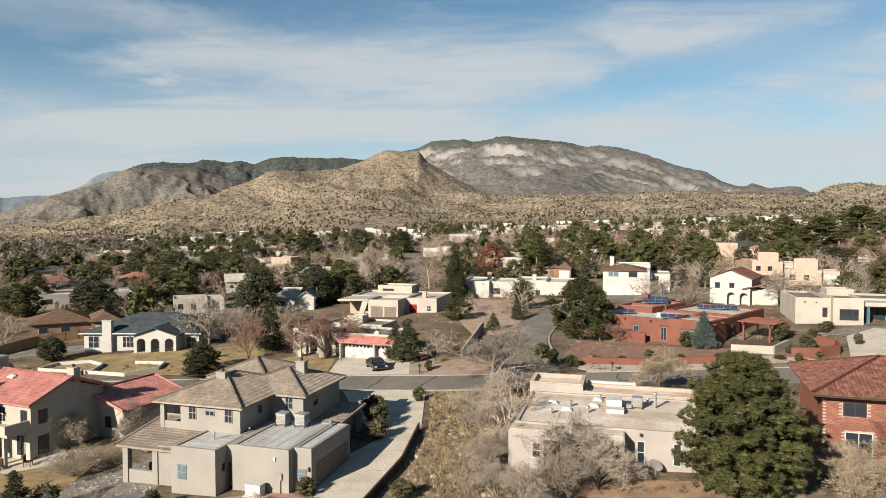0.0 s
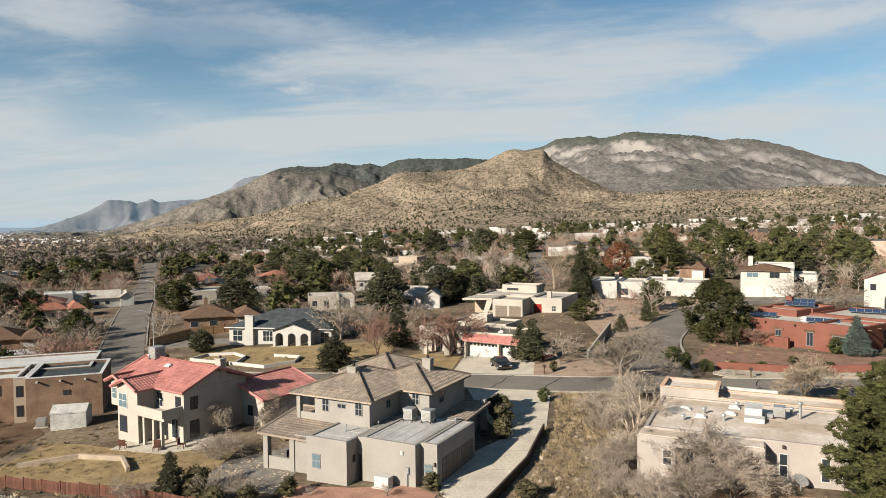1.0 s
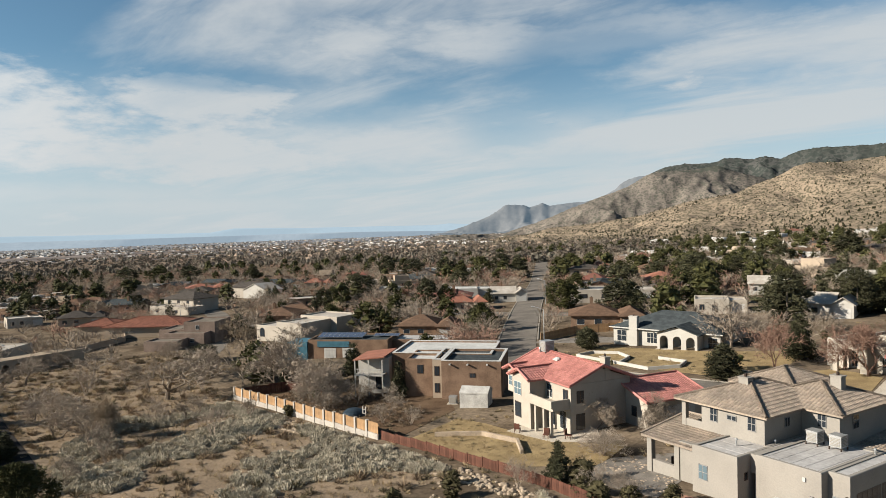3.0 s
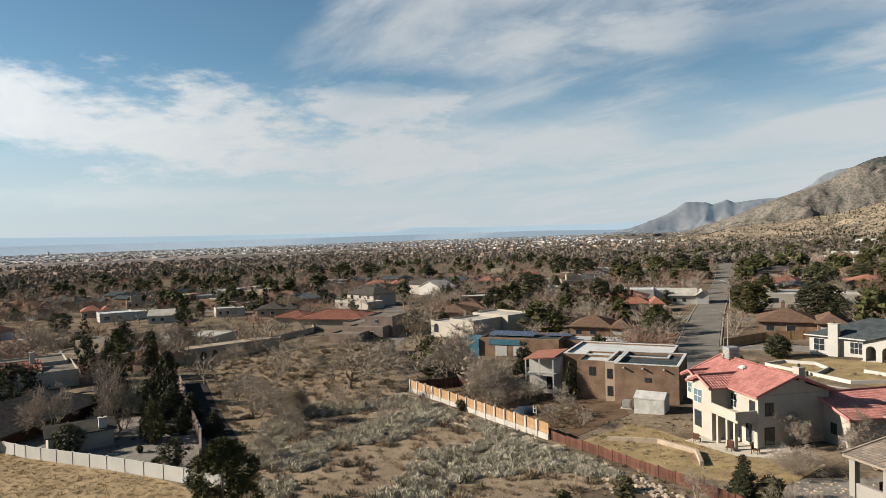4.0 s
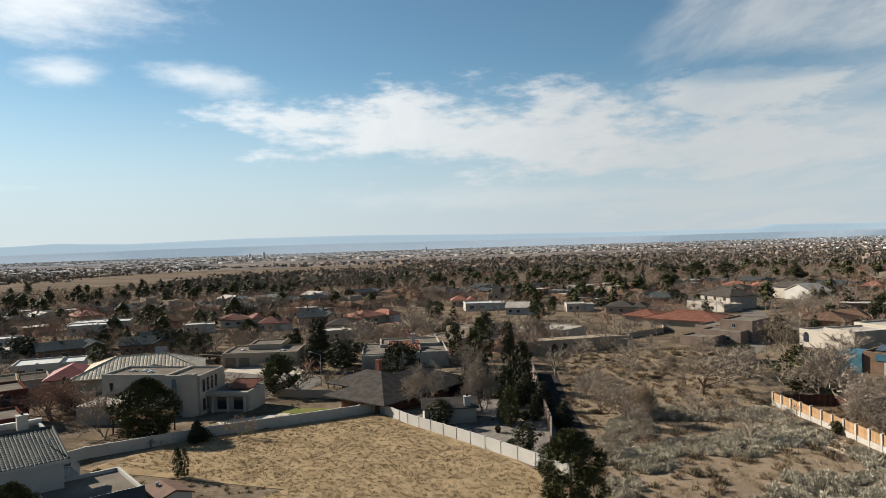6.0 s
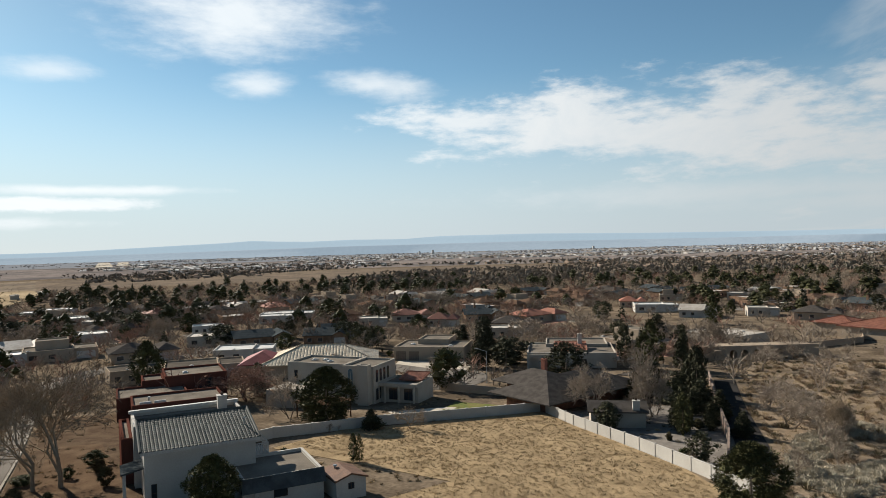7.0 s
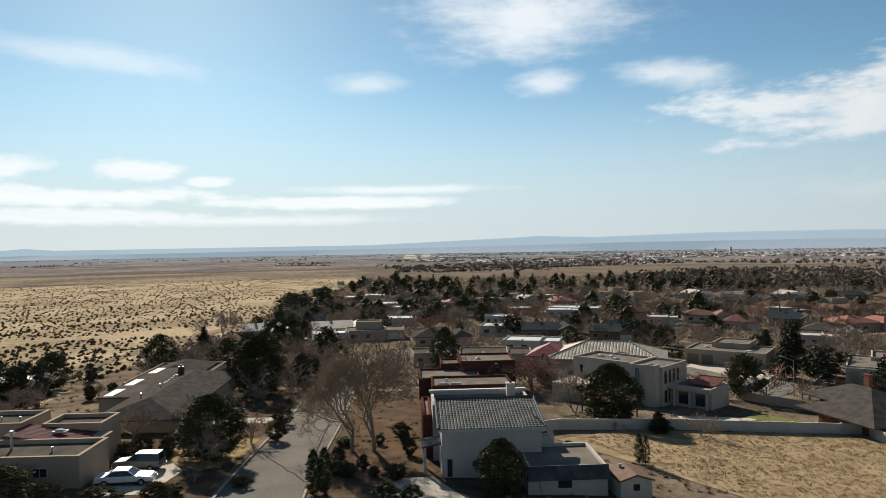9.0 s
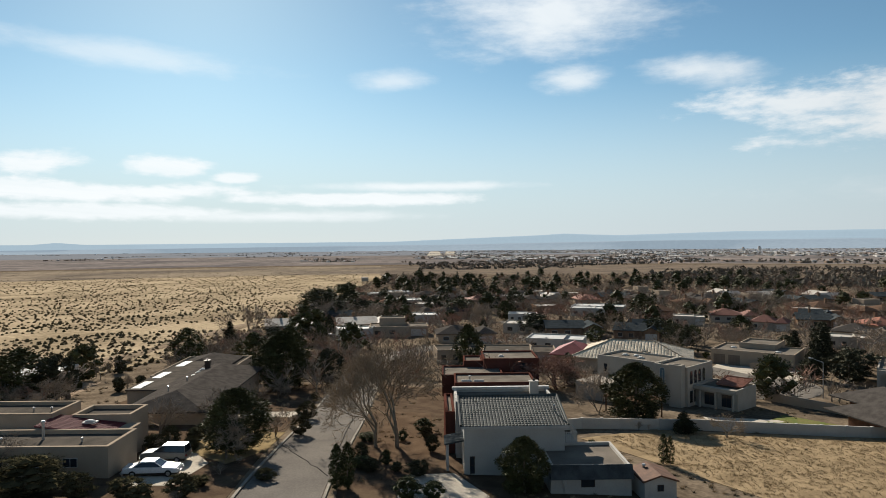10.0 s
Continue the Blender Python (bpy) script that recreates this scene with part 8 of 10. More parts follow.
garden_wall("garden_wall", "sloping cream garden wall", [(2.6, 96), (6.8, 118)], 1.3, 0.25, M_CREAM)
garden_wall("garden_wall", "low tan block wall on the arroyo bank", [(-50.5, 56), (-46, 58.6), (-41, 58), (-38.5, 55.2)], 0.5, 0.3, M_STONE)
garden_wall("garden_wall", "pale stuccoed wall along a street", [(-174, 62), (-186, 84), (-205, 92)], 1.5, 0.25, M_TAN)

# arched culvert bridge
br = House(-161, 50.5, 98, "low concrete bridge with round culvert openings", "culvert_bridge", "bridge", dz=1.0)
br.arcade(-6.5, 6.5, 0, 7, 1.5, 5, M_TAN, 0.62, 0.25, -2.4)
br.part("parapet", Shape().box(-14, -0.1, 1.5, 14, 0.2, 2.0), M_TAN)
br.block(-14, 0, -6.5, 7, 1.5, M_TAN, -2.6)
br.block(6.5, 0, 14, 7, 1.5, M_TAN, -2.6)

car(-8.9, 92.6, -68, M_BLACKPAINT, "black hatchback parked on a pale concrete driveway", "sedan", 4.4)
car(-42.2, -59.6, 126, M_WHITEPAINT, "white two-door coupe parked on a driveway", "sedan", 5.3)
car(-46.2, -63.0, 300, M_SILVERPAINT, "silver four-wheel drive parked on a driveway", "suv", 4.8)
car(-58.8, 119.6, 170, M_WHITEPAINT, "white sedan parked beside a white house", "sedan", 4.6)
car(-4.4, 97.2, 150, M_REDPAINT, "red car half hidden under evergreen trees", "sedan", 4.3)
car(-202, 113, 20, M_WHITEPAINT, "white pickup parked on a gravel yard", "suv", 5.2)

lamp_post(-134.7, -7.8, 250, 6.6)
lamp_post(-121.0, -103.2, 330, 7.4)
lamp_post(-111.5, 173.5, 190, 7.4)
lamp_post(-72.8, 112.6, 200, 7.0)
lamp_post(-205, 110, 250, 7.0)

mb = thing("mailbox", on_land(-3.0, 88.2, 20), "dark kerbside mailbox on a wooden post", "mailbox")
part("post", Shape().box(-0.06, -0.06, -0.3, 0.06, 0.06, 1.0), M_WOODDARK, mb)
part("box", Shape().box(-0.15, -0.28, 1.0, 0.15, 0.28, 1.25), M_DARKTRIM, mb)
mb = thing("mailbox", on_land(20.6, 84.3, 0), "dark kerbside mailbox on a wooden post", "mailbox")
part("post", Shape().box(-0.06, -0.06, -0.3, 0.06, 0.06, 1.0), M_WOODDARK, mb)
part("box", Shape().box(-0.15, -0.28, 1.0, 0.15, 0.28, 1.25), M_DARKTRIM, mb)
for x, y, rz in ((-39.2, 60.6, 20), (-37.0, 61.4, 100), (-43.2, 61.2, 200)):
    c = thing("patio_chair", on_land(x, y, rz, 0.07), "reddish wooden patio chair on the terrace", "chair", "patio chairs")
    part("seat", Shape().box(-0.3, -0.3, 0.36, 0.3, 0.3, 0.42), M_REDWOOD, c)
    part("backrest", Shape().box(-0.3, 0.26, 0.42, 0.3, 0.33, 0.98), M_REDWOOD, c)
    for a in (-0.26, 0.26):
        for b in (-0.26, 0.26):
            part("leg", Shape().box(a - 0.03, b - 0.03, 0, a + 0.03, b + 0.03, 0.36), M_REDWOOD, c)
tp = thing("tarp_heap", on_land(-66.5, 58.6, 20), "dark blue tarpaulin over a heap in the yard", "tarpaulin")
s = Shape()
for j in range(6):
    for k in range(16):
        a, rr = 2 * math.pi * k / 16, 1.7 * math.cos(j * 0.3)
        s.v.append((rr * math.cos(a) * (1 + 0.15 * math.sin(3 * a)), rr * math.sin(a), -0.05 + 1.0 * math.sin(j * 0.3)))
for j in range(5):
    for k in range(16):
        s.f.append((j * 16 + k, j * 16 + (k + 1) % 16, j * 16 + 16 + (k + 1) % 16, j * 16 + 16 + k))
s.f.append(tuple(range(80, 96)))
part("tarpaulin", s, mat("blue_black_tarp", (0.03, 0.045, 0.06), None, 0.8, 0.5, 0.2), tp)
part("ladder", Shape().box(1.3, -0.3, 0, 1.4, -0.2, 1.3).box(1.7, -0.3, 0, 1.8, -0.2, 1.3).box(1.3, -0.3, 0.4, 1.8, -0.22, 0.46).box(1.3, -0.3, 0.9, 1.8, -0.22, 0.96), M_TRIM, tp)

# ---- trees that stand out ----
for x, y, h, w in ((9.2, 53.4, 5.6, 1.2), (5.0, 60.5, 6.2, 1.15), (11.8, 51.4, 4.6, 1.2), (-36.3, 65.6, 4.6, 1.08), (-75.8, 60.1, 6.6, 1.23), (-89.7, 64.0, 8.2, 1.29), (-106.0, 9.5, 7.9, 1.01), (-103.8, 18.3, 7.8, 0.95), (-94.7, 33.8, 7.1, 1.43), (-75.7, 60.1, 6.6, 1.47), (-50.4, -58.7, 5.2, 1.25),):
    tree("bare", x, y, h, w, True)
for x, y, h, w in ((20.6, 47.2, 10.5, 1.1), (20.9, 105.4, 9.3, 1.13), (-58.5, 17.7, 6.9, 1.04), (-100.3, -29.7, 8.2, 1.30), (-53.1, -60.1, 7.0, 1.35), (-90.3, -90.2, 10.3, 1.28), (-59.2, -28.1, 5.2, 1.09),):
    tree("pine", x, y, h, w, 3 if h > 10.4 else True)
tree("bare", 5.6, 79.2, 7.6, 1.6, 2)
for x, y, h, w in ((23.3, 75.3, 5.4, 1.22), (-86.8, 37.2, 6.2, 0.77),):
    tree("pale_bare", x, y, h, w, True)
for x, y, h, w in ((-4.9, 95.9, 6.1, 1.23), (-6.7, 97.7, 5.3, 1.05), (-26.7, 107.9, 7.2, 0.98), (-32.3, 92.7, 5.0, 1.73), (8.4, 115.5, 3.1, 1.31), (13.3, 124.8, 4.0, 1.07), (-28.2, 162.1, 8.1, 1.67), (-23.5, 160.4, 7.3, 1.40), (-83.1, 211.4, 11.0, 1.74), (-72.8, 221.8, 9.4, 1.74), (-31.2, 50.0, 3.8, 1.05), (-68.1, 68.3, 5.3, 0.89), (-93.9, 19.7, 5.9, 0.89), (-94.2, 23.6, 3.7, 1.13), (-191.0, 24.1, 6.5, 2.08), (-197.3, 35.6, 7.8, 1.81), (-187.4, 39.5, 5.4, 1.79), (-173.2, -10.3, 9.4, 1.20), (-95.1, -21.7, 3.0, 1.85),):
    tree("cone", x, y, h, w)
for x, y, h, w in ((-1.4, 93.4, 4.8, 1.18), (-38.9, 115.4, 8.2, 1.41), (-21.3, 175.9, 12.9, 0.71), (42.3, 128.2, 7.1, 1.80), (46.1, 127.1, 6.0, 1.55), (60.9, 124.7, 7.6, 1.49), (-36.8, 126.0, 4.6, 1.47), (-30.2, 132.9, 4.3, 1.62), (-31.6, 70.1, 3.2, 1.05), (-119.7, 91.3, 7.3, 1.60), (-122.2, 19.2, 9.0, 0.74), (-87.9, 66.2, 9.1, 1.21), (-102.1, 52.2, 7.3, 1.79), (-129.8, 52.3, 6.8, 1.61), (-112.5, 65.9, 6.1, 1.67), (-143.1, 45.9, 6.1, 1.49), (-177.2, 44.6, 8.2, 1.16), (-172.4, 47.9, 7.6, 1.22), (-103.4, -36.3, 7.7, 0.75), (-201.8, -174.7, 10.1, 1.64), (-65.2, -114.3, 5.4, 2.77), (-159.5, -173.0, 10.5, 1.16),):
    tree("bare", x, y, h, w)
for x, y, h, w in ((-156.3, -178.7, 8.7, 1.18), (-127.6, -19.7, 3.2, 1.76),):
    tree("bare", x, y, h, w)
for x, y, h, w in ((-17.1, 100.5, 7.4, 1.32), (-118.2, -49.5, 6.7, 1.84),):
    tree("red_bare", x, y, h, w, True)
for x, y, h, w in ((-28.9, 102.9, 6.4, 1.01), (23.3, 103.0, 2.9, 1.59), (25.1, 102.5, 2.7, 1.53), (21.9, 105.1, 2.4, 1.54), (-70.5, 167.0, 10.2, 0.84),):
    tree("red_bare", x, y, h, w)
for x, y, h, w in ((-61.4, 108.8, 3.6, 1.41), (-103.8, 206.3, 8.4, 1.46), (-38.4, 145.7, 9.7, 1.10), (111.4, 196.8, 5.1, 2.93), (-61.9, 109.7, 3.7, 0.97), (-99.9, 67.9, 4.0, 1.40), (-96.3, 10.9, 3.1, 1.18), (-77.8, 18.4, 3.3, 1.04), (-160.8, -4.2, 5.9, 1.82), (-100.2, 67.9, 4.7, 1.43), (-206.5, -94.1, 6.4, 1.89),):
    tree("round", x, y, h, w)
for x, y, h, w in ((35.6, 94.7, 5.0, 1.15),):
    tree("spruce", x, y, h, w, True)
for x, y, h, w in ((33.8, 96.3, 2.1, 1.24), (14.3, 89.6, 2.1, 0.79), (16.3, 88.2, 1.5, 1.11), (13.3, 93.8, 2.0, 1.44), (-50.9, -35.6, 2.0, 1.36), (-52.3, -33.8, 1.6, 1.44), (-56.4, -45.2, 1.2, 2.51), (-66.4, -52.3, 1.0, 2.74), (-74.8, -49.7, 1.7, 1.56),):
    tree("hedge", x, y, h, w, True)
for x, y, h, w in ((2.7, 128.6, 4.0, 1.71), (25.9, 192.4, 12.0, 1.02), (43.5, 201.6, 11.8, 1.07), (61.2, 218.0, 11.5, 1.04), (126.2, 257.0, 12.5, 1.63), (129.0, 238.9, 12.6, 1.75), (154.7, 259.4, 15.7, 1.75), (85.5, 226.2, 6.8, 1.44), (-136.3, -78.2, 9.3, 0.80), (-105.6, -136.0, 8.1, 1.13), (-61.4, -122.0, 8.1, 1.61), (-283.9, -81.6, 9.2, 1.30), (-221.2, -200.8, 11.4, 1.86), (-255.2, -213.8, 11.5, 1.77),):
    tree("pine", x, y, h, w)
for x, y, h, w in ((2.6, 154.6, 11.6, 0.85),):
    tree("cone", x, y, h, w, True)
for x, y, h, w in ((13.0, 186.4, 10.1, 0.89),):
    tree("rust", x, y, h, w)
for x, y, h, w in ((-3.5, 177.9, 10.4, 0.85), (-125.1, 116.3, 5.7, 0.71), (-133.1, 86.0, 8.5, 1.12), (-95.7, -16.5, 3.6, 1.00),):
    tree("pale_bare", x, y, h, w)
for x, y, h, w in ((-33.8, 47.6, 3.2, 0.83), (-31.5, 58.3, 2.6, 1.37), (-81.2, 102.1, 6.6, 0.92), (-73.8, 26.7, 3.3, 0.94),):
    tree("bush", x, y, h, w, True)
for x, y, h, w in ((-86.3, 102.4, 5.2, 0.84),):
    tree("bush", x, y, h, w)
for x, y, h, w in ((-49.3, -42.5, 4.2, 1.02), (-49.9, -41.7, 4.4, 0.97),):
    tree("column", x, y, h, w, True)
for x, y, h, w in ((-77.8, -20.0, 3.4, 0.95), (-77.8, -19.3, 3.2, 0.86),):
    tree("column", x, y, h, w)
for x, y, h, w in ((-65.8, -47.5, 13.4, 0.95), (-64.2, -49.4, 12.0, 0.85)):
    tree("pale_bare", x, y, h, w, 2)

# larger trees among the houses
for x, y, h, w in ((-507.4, 231.9, 9.6, 2.06), (-450.8, 249.7, 10.1, 2.06), (-176.6, 143.7, 8, 1.01), (-205.5, 188.6, 8.8, 1.41), (-139, 152.1, 9.9, 0.92), (-248.5, 287, 9.8, 1.39), (-103.4, 131.3, 4.3, 2.06), (-217.3, 296.2, 11, 1.19), (-299.6, 293.1, 12.3, 1.21), (-276.4, 291, 10.3, 1.74), (-131.1, 74.7, 3.5, 2.09), (-61, 108.2, 3.7, 1.03), (-84.8, 219.1, 10.2, 1.12), (-42, 152.7, 6.7, 1.67), (-28.5, 157, 8.9, 0.96), (-21.3, 161.2, 5.3, 1.50), (-33.7, 96.8, 3.8, 1.20), (-89.4, 308.4, 5.5, 2.10), (-39.1, 319.8, 11.6, 1.23), (-206.7, -184.9, 11.7, 1.26), (-152.4, -87.8, 7.1, 0.94), (-316.6, -174.6, 8.7, 1.47),):
    tree("round", x, y, h, w)
for x, y, h, w in ((-295.7, -144.7, 8.3, 1.42), (-209.1, -55.7, 6.5, 1.33), (-291.4, -231.9, 5.7, 2.20), (-194.8, -11.8, 8.1, 0.75), (-154.7, -4.6, 5.8, 1.42), (-159.4, 21.6, 8.3, 0.61), (-114.1, 26.6, 8.5, 0.55), (-94.1, 10.3, 3.7, 1.01),):
    tree("round", x, y, h, w)
for x, y, h, w in ((-491.2, 246.4, 9.3, 2.20), (-183.9, 153.8, 7.5, 1.05), (-134.6, 155.8, 7.8, 0.98), (-217.7, 280.6, 10.6, 1.24), (-207.7, 250.6, 8.4, 1.44), (-100.2, 163.8, 7.8, 1.26), (-77.7, 231.9, 9, 1.52), (-27.1, 181.6, 7.4, 1.15), (-170.3, 287.9, 9.5, 1.31), (-18.8, 325.7, 9.8, 2.02), (-247.2, -146.2, 7.5, 2.14), (-195.5, -69.7, 4.5, 1.49), (-122.3, -119.3, 8.2, 1.16), (-147.4, 25.2, 10.1, 0.69), (-91.3, 19.5, 5.3, 0.57),):
    tree("pine", x, y, h, w)
for x, y, h, w in ((-375.3, 250.9, 10.5, 2.20), (-190.2, 197.8, 5.9, 2.20), (-133.4, 175.4, 4.8, 1.89), (-191, 274, 11.4, 1.82), (-160.3, 102.2, 6, 1.97), (-118.4, 232.1, 5.7, 2.20), (-57.3, 221.4, 6.1, 2.06), (-27.6, 109.5, 6.5, 0.95), (-63.6, 333.8, 12.7, 2.04), (-211.5, -179.9, 8.3, 2.20), (-209.9, -95, 6.2, 1.53), (-302.6, -226.4, 7.5, 2.20), (-154.6, -10.7, 6.5, 1.48), (-146.7, 31.5, 9.7, 0.65),):
    tree("cone", x, y, h, w)
for x, y, h, w in ((-192.4, 139.3, 7.6, 1.66), (-158.5, 102.6, 6.6, 1.40), (-105.5, 79.5, 7.6, 1.23), (-80.6, 100.5, 5.8, 1.59), (-217, 184.5, 6, 1.68), (-199.4, 225.3, 6.5, 1.64), (-148.5, 151.8, 5.9, 1.58), (-37.3, 118.2, 6.3, 1.04), (-42.1, 117.6, 5.4, 0.81), (-132.5, 225.2, 5.7, 1.22), (-16.5, 209, 7.7, 1.33), (-29, 211.7, 9.7, 0.79), (-50.8, 216.6, 6.8, 1.32), (-206.6, -179.2, 8.8, 2.20), (-211.2, -162.7, 8.2, 1.74), (-124.3, -52.4, 6.7, 1.80), (-209.3, -65.2, 5.7, 1.73), (-207.6, 3.7, 6.9, 2.15), (-207.3, 13.1, 9.2, 1.80), (-147.7, 24.4, 6.4, 1.45), (-348.7, -43.2, 10.5, 1.79), (-182.5, 49.5, 6.4, 1.57),):
    tree("bare", x, y, h, w)
for x, y, h, w in ((-182.6, 45.1, 6.4, 1.30), (-107.8, 9, 7.5, 0.97), (-102.7, 17.9, 10.8, 0.55), (-128.6, -15.3, 2.8, 2.20),):
    tree("bare", x, y, h, w)
for x, y, h, w in ((-82.2, 192, 7.8, 1.07), (-29.2, 109.2, 5.7, 0.98), (-21.5, 196.4, 7.1, 1.23),):
    tree("red_bare", x, y, h, w)

# low shrubs in the terraced yards above the street
for x, y, h, w in ((20, 90.5, 0.7, 2.0), (23, 89.2, 0.8, 1.8), (27, 91, 1.0, 1.5), (30.5, 89, 0.7, 2.2), (35, 88, 0.8, 2.0), (38.5, 88.2, 0.7, 2.4), (42, 86.4, 0.6, 2.6), (46.5, 89.2, 1.1, 1.8), (48.6, 91.5, 1.2, 1.6), (49.5, 94.5, 1.3, 1.5), (52.5, 98.5, 1.2, 1.5), (55.5, 101.2, 1.4, 1.4), (57.4, 103.6, 1.2, 1.6), (47, 97.2, 2.4, 0.9), (48.2, 98.6, 2.5, 0.9)):
    tree("hedge" if h < 1.0 else "shrub", x, y, h, w)
patch("yard", "grey gravel yard before a cream house", [(54, 101), (62, 104.6), (70, 103.5), (66, 98), (60, 97)], M_GRAVELGREY, 0.045, "yard")

# dark shrubs round the corner house and along the lower street
for x, y, h, w in ((-32, -62.9, 3.3, 2.29), (-34.2, -58.9, 2.1, 1.57), (-36.7, -55.5, 1.7, 2.25), (-39.4, -51.8, 2, 1.59), (-48.8, -65.9, 2.8, 0.95), (-63.7, -60.8, 2.5, 1.16), (-72, -67.2, 2.4, 1.35), (-42.4, -53.3, 0.9, 2.92), (-59.2, -47.5, 1.7, 1.11), (-55.8, -43.6, 1.3, 1.73), (-57.6, -39, 1.5, 1.84), (-66.6, -43.1, 1.9, 0.99), (-47.3, -49.7, 1.1, 2.05)):
    tree("shrub", x, y, h, w, True)

# bare trees and bushes round the cream house and in the fenced yard
for x, y, h, w in ((-38.3, 68.2, 6.7, 0.8), (-30.7, 68.1, 4.4, 0.83), (-30, 64.5, 3.2, 0.72)):
    tree("bare", x, y, h, w, True)
for x, y, h, w in ((-31.3, 58.4, 2.7, 1.77), (-27, 49.3, 3, 1.06), (-24.7, 49.5, 2.8, 0.97), (-11.6, 55.6, 1.5, 1.35)):
    tree("bush", x, y, h, w, True)
for x, y, h in ((-62, 60, 3.4), (-70, 62, 4.0), (-76, 63.5, 3.8), (-66, 65.5, 3.2), (-60, 57.4, 2.6), (-72, 58.4, 3.0), (-80, 61, 3.6), (-84, 66, 4.2), (-56.5, 58.5, 2.4)):
    tree("bare" if h > 3.1 else "bush", x, y, h, 1.2)
for x, y, h, w in ((-112, 22.5, 5.4, 1.5), (-108, 25.5, 4.6, 1.6), (-104, 23.5, 4.0, 1.5), (-100, 26.2, 4.4, 1.5), (-117, 26.5, 6.2, 1.5), (-98, 20.5, 3.2, 1.6), (-120, 21, 6.0, 1.4), (-90, 26.4, 3.4, 1.5), (-124, 28, 6.6, 1.4), (-116, 17.5, 5.0, 1.5)):
    tree("cone", x, y, h, w)

# ---- the neighbourhood behind ----
def inside(x, y, poly):
    c = False
    n = len(poly)
    for i in range(n):
        (ax, ay), (bx, by) = poly[i], poly[(i + 1) % n]
        if (ay > y) != (by > y) and x < (bx - ax) * (y - ay) / (by - ay) + ax:
            c = not c
    return c


def off_line(x, y, line):
    best = 1e9
    for (ax, ay), (bx, by) in zip(line, line[1:]):
        dx, dy = bx - ax, by - ay
        k = min(1, max(0, ((x - ax) * dx + (y - ay) * dy) / (dx * dx + dy * dy)))
        best = min(best, math.hypot(x - ax - k * dx, y - ay - k * dy))
    return best


ROADS = [
    [(-66, 93), (-12.2, 85.6), (22, 80.6), (100, 70)], [(11, 84), (12.5, 107), (23, 134), (46, 145), (90, 140)],
    [(-60, 84), (-115.6, 170.5), (-208, 320), (-330, 510)], [(-190, 155), (-98, 152), (-30, 172)], [(-4, 200), (-15, 300), (-10, 420)],
    [(-44, -45), (-78, -66.5), (-136, -102), (-160, -103), (-196, -92), (-240, -120)], [(-140, 80), (-189, 114), (-235, 138), (-360, 150)], [(-141, -17), (-190, -70), (-240, -120)],
]
DESERT = [(-66, -132), (-92, -138), (-134, -158), (-186, -186), (-250, -228), (-443, -345), (-600, -430), (-700, -470), (-900, -600), (-1200, -1500), (600, -1500), (300, -300)]
ARROYO = [(-59, 22), (-44, 38), (-40, 48), (-54, 51), (-90, 55.5), (-106, 62), (-128, 78), (-150, 76), (-168, 58), (-165, 40), (-135, 39), (-108, 32), (-86, 29), (-74, 25)]
GRASSGAP = [(-225, 10), (-190, 70), (-260, 110), (-330, 60), (-300, 0)]
TAKEN = [(-122, 23, 12), (-146, 42, 10)] + [(o.location.x, o.location.y, 20 if o.name.split(".")[0] == "house" else 9) for o in bpy.data.objects if o.parent is None and o.get("category") in ("house", "building", "pavilion", "shed")]


SIGHT_STRIPS = []   # strips kept clear between house and camera: x, y, direction towards it, half width


def free(x, y, gap=0.0, road=8.0):
    if inside(x, y, DESERT) or inside(x, y, ARROYO):
        return False
    if any(off_line(x, y, l) < road for l in ROADS):
        return False
    for a, b, u, v, w in SIGHT_STRIPS:
        along, across = (x - a) * u + (y - b) * v, abs((x - a) * v - (y - b) * u)
        if 0 < along < 24 and across < w:
            return False
    return all((x - a) ** 2 + (y - b) ** 2 > (r + gap) ** 2 for a, b, r in TAKEN)


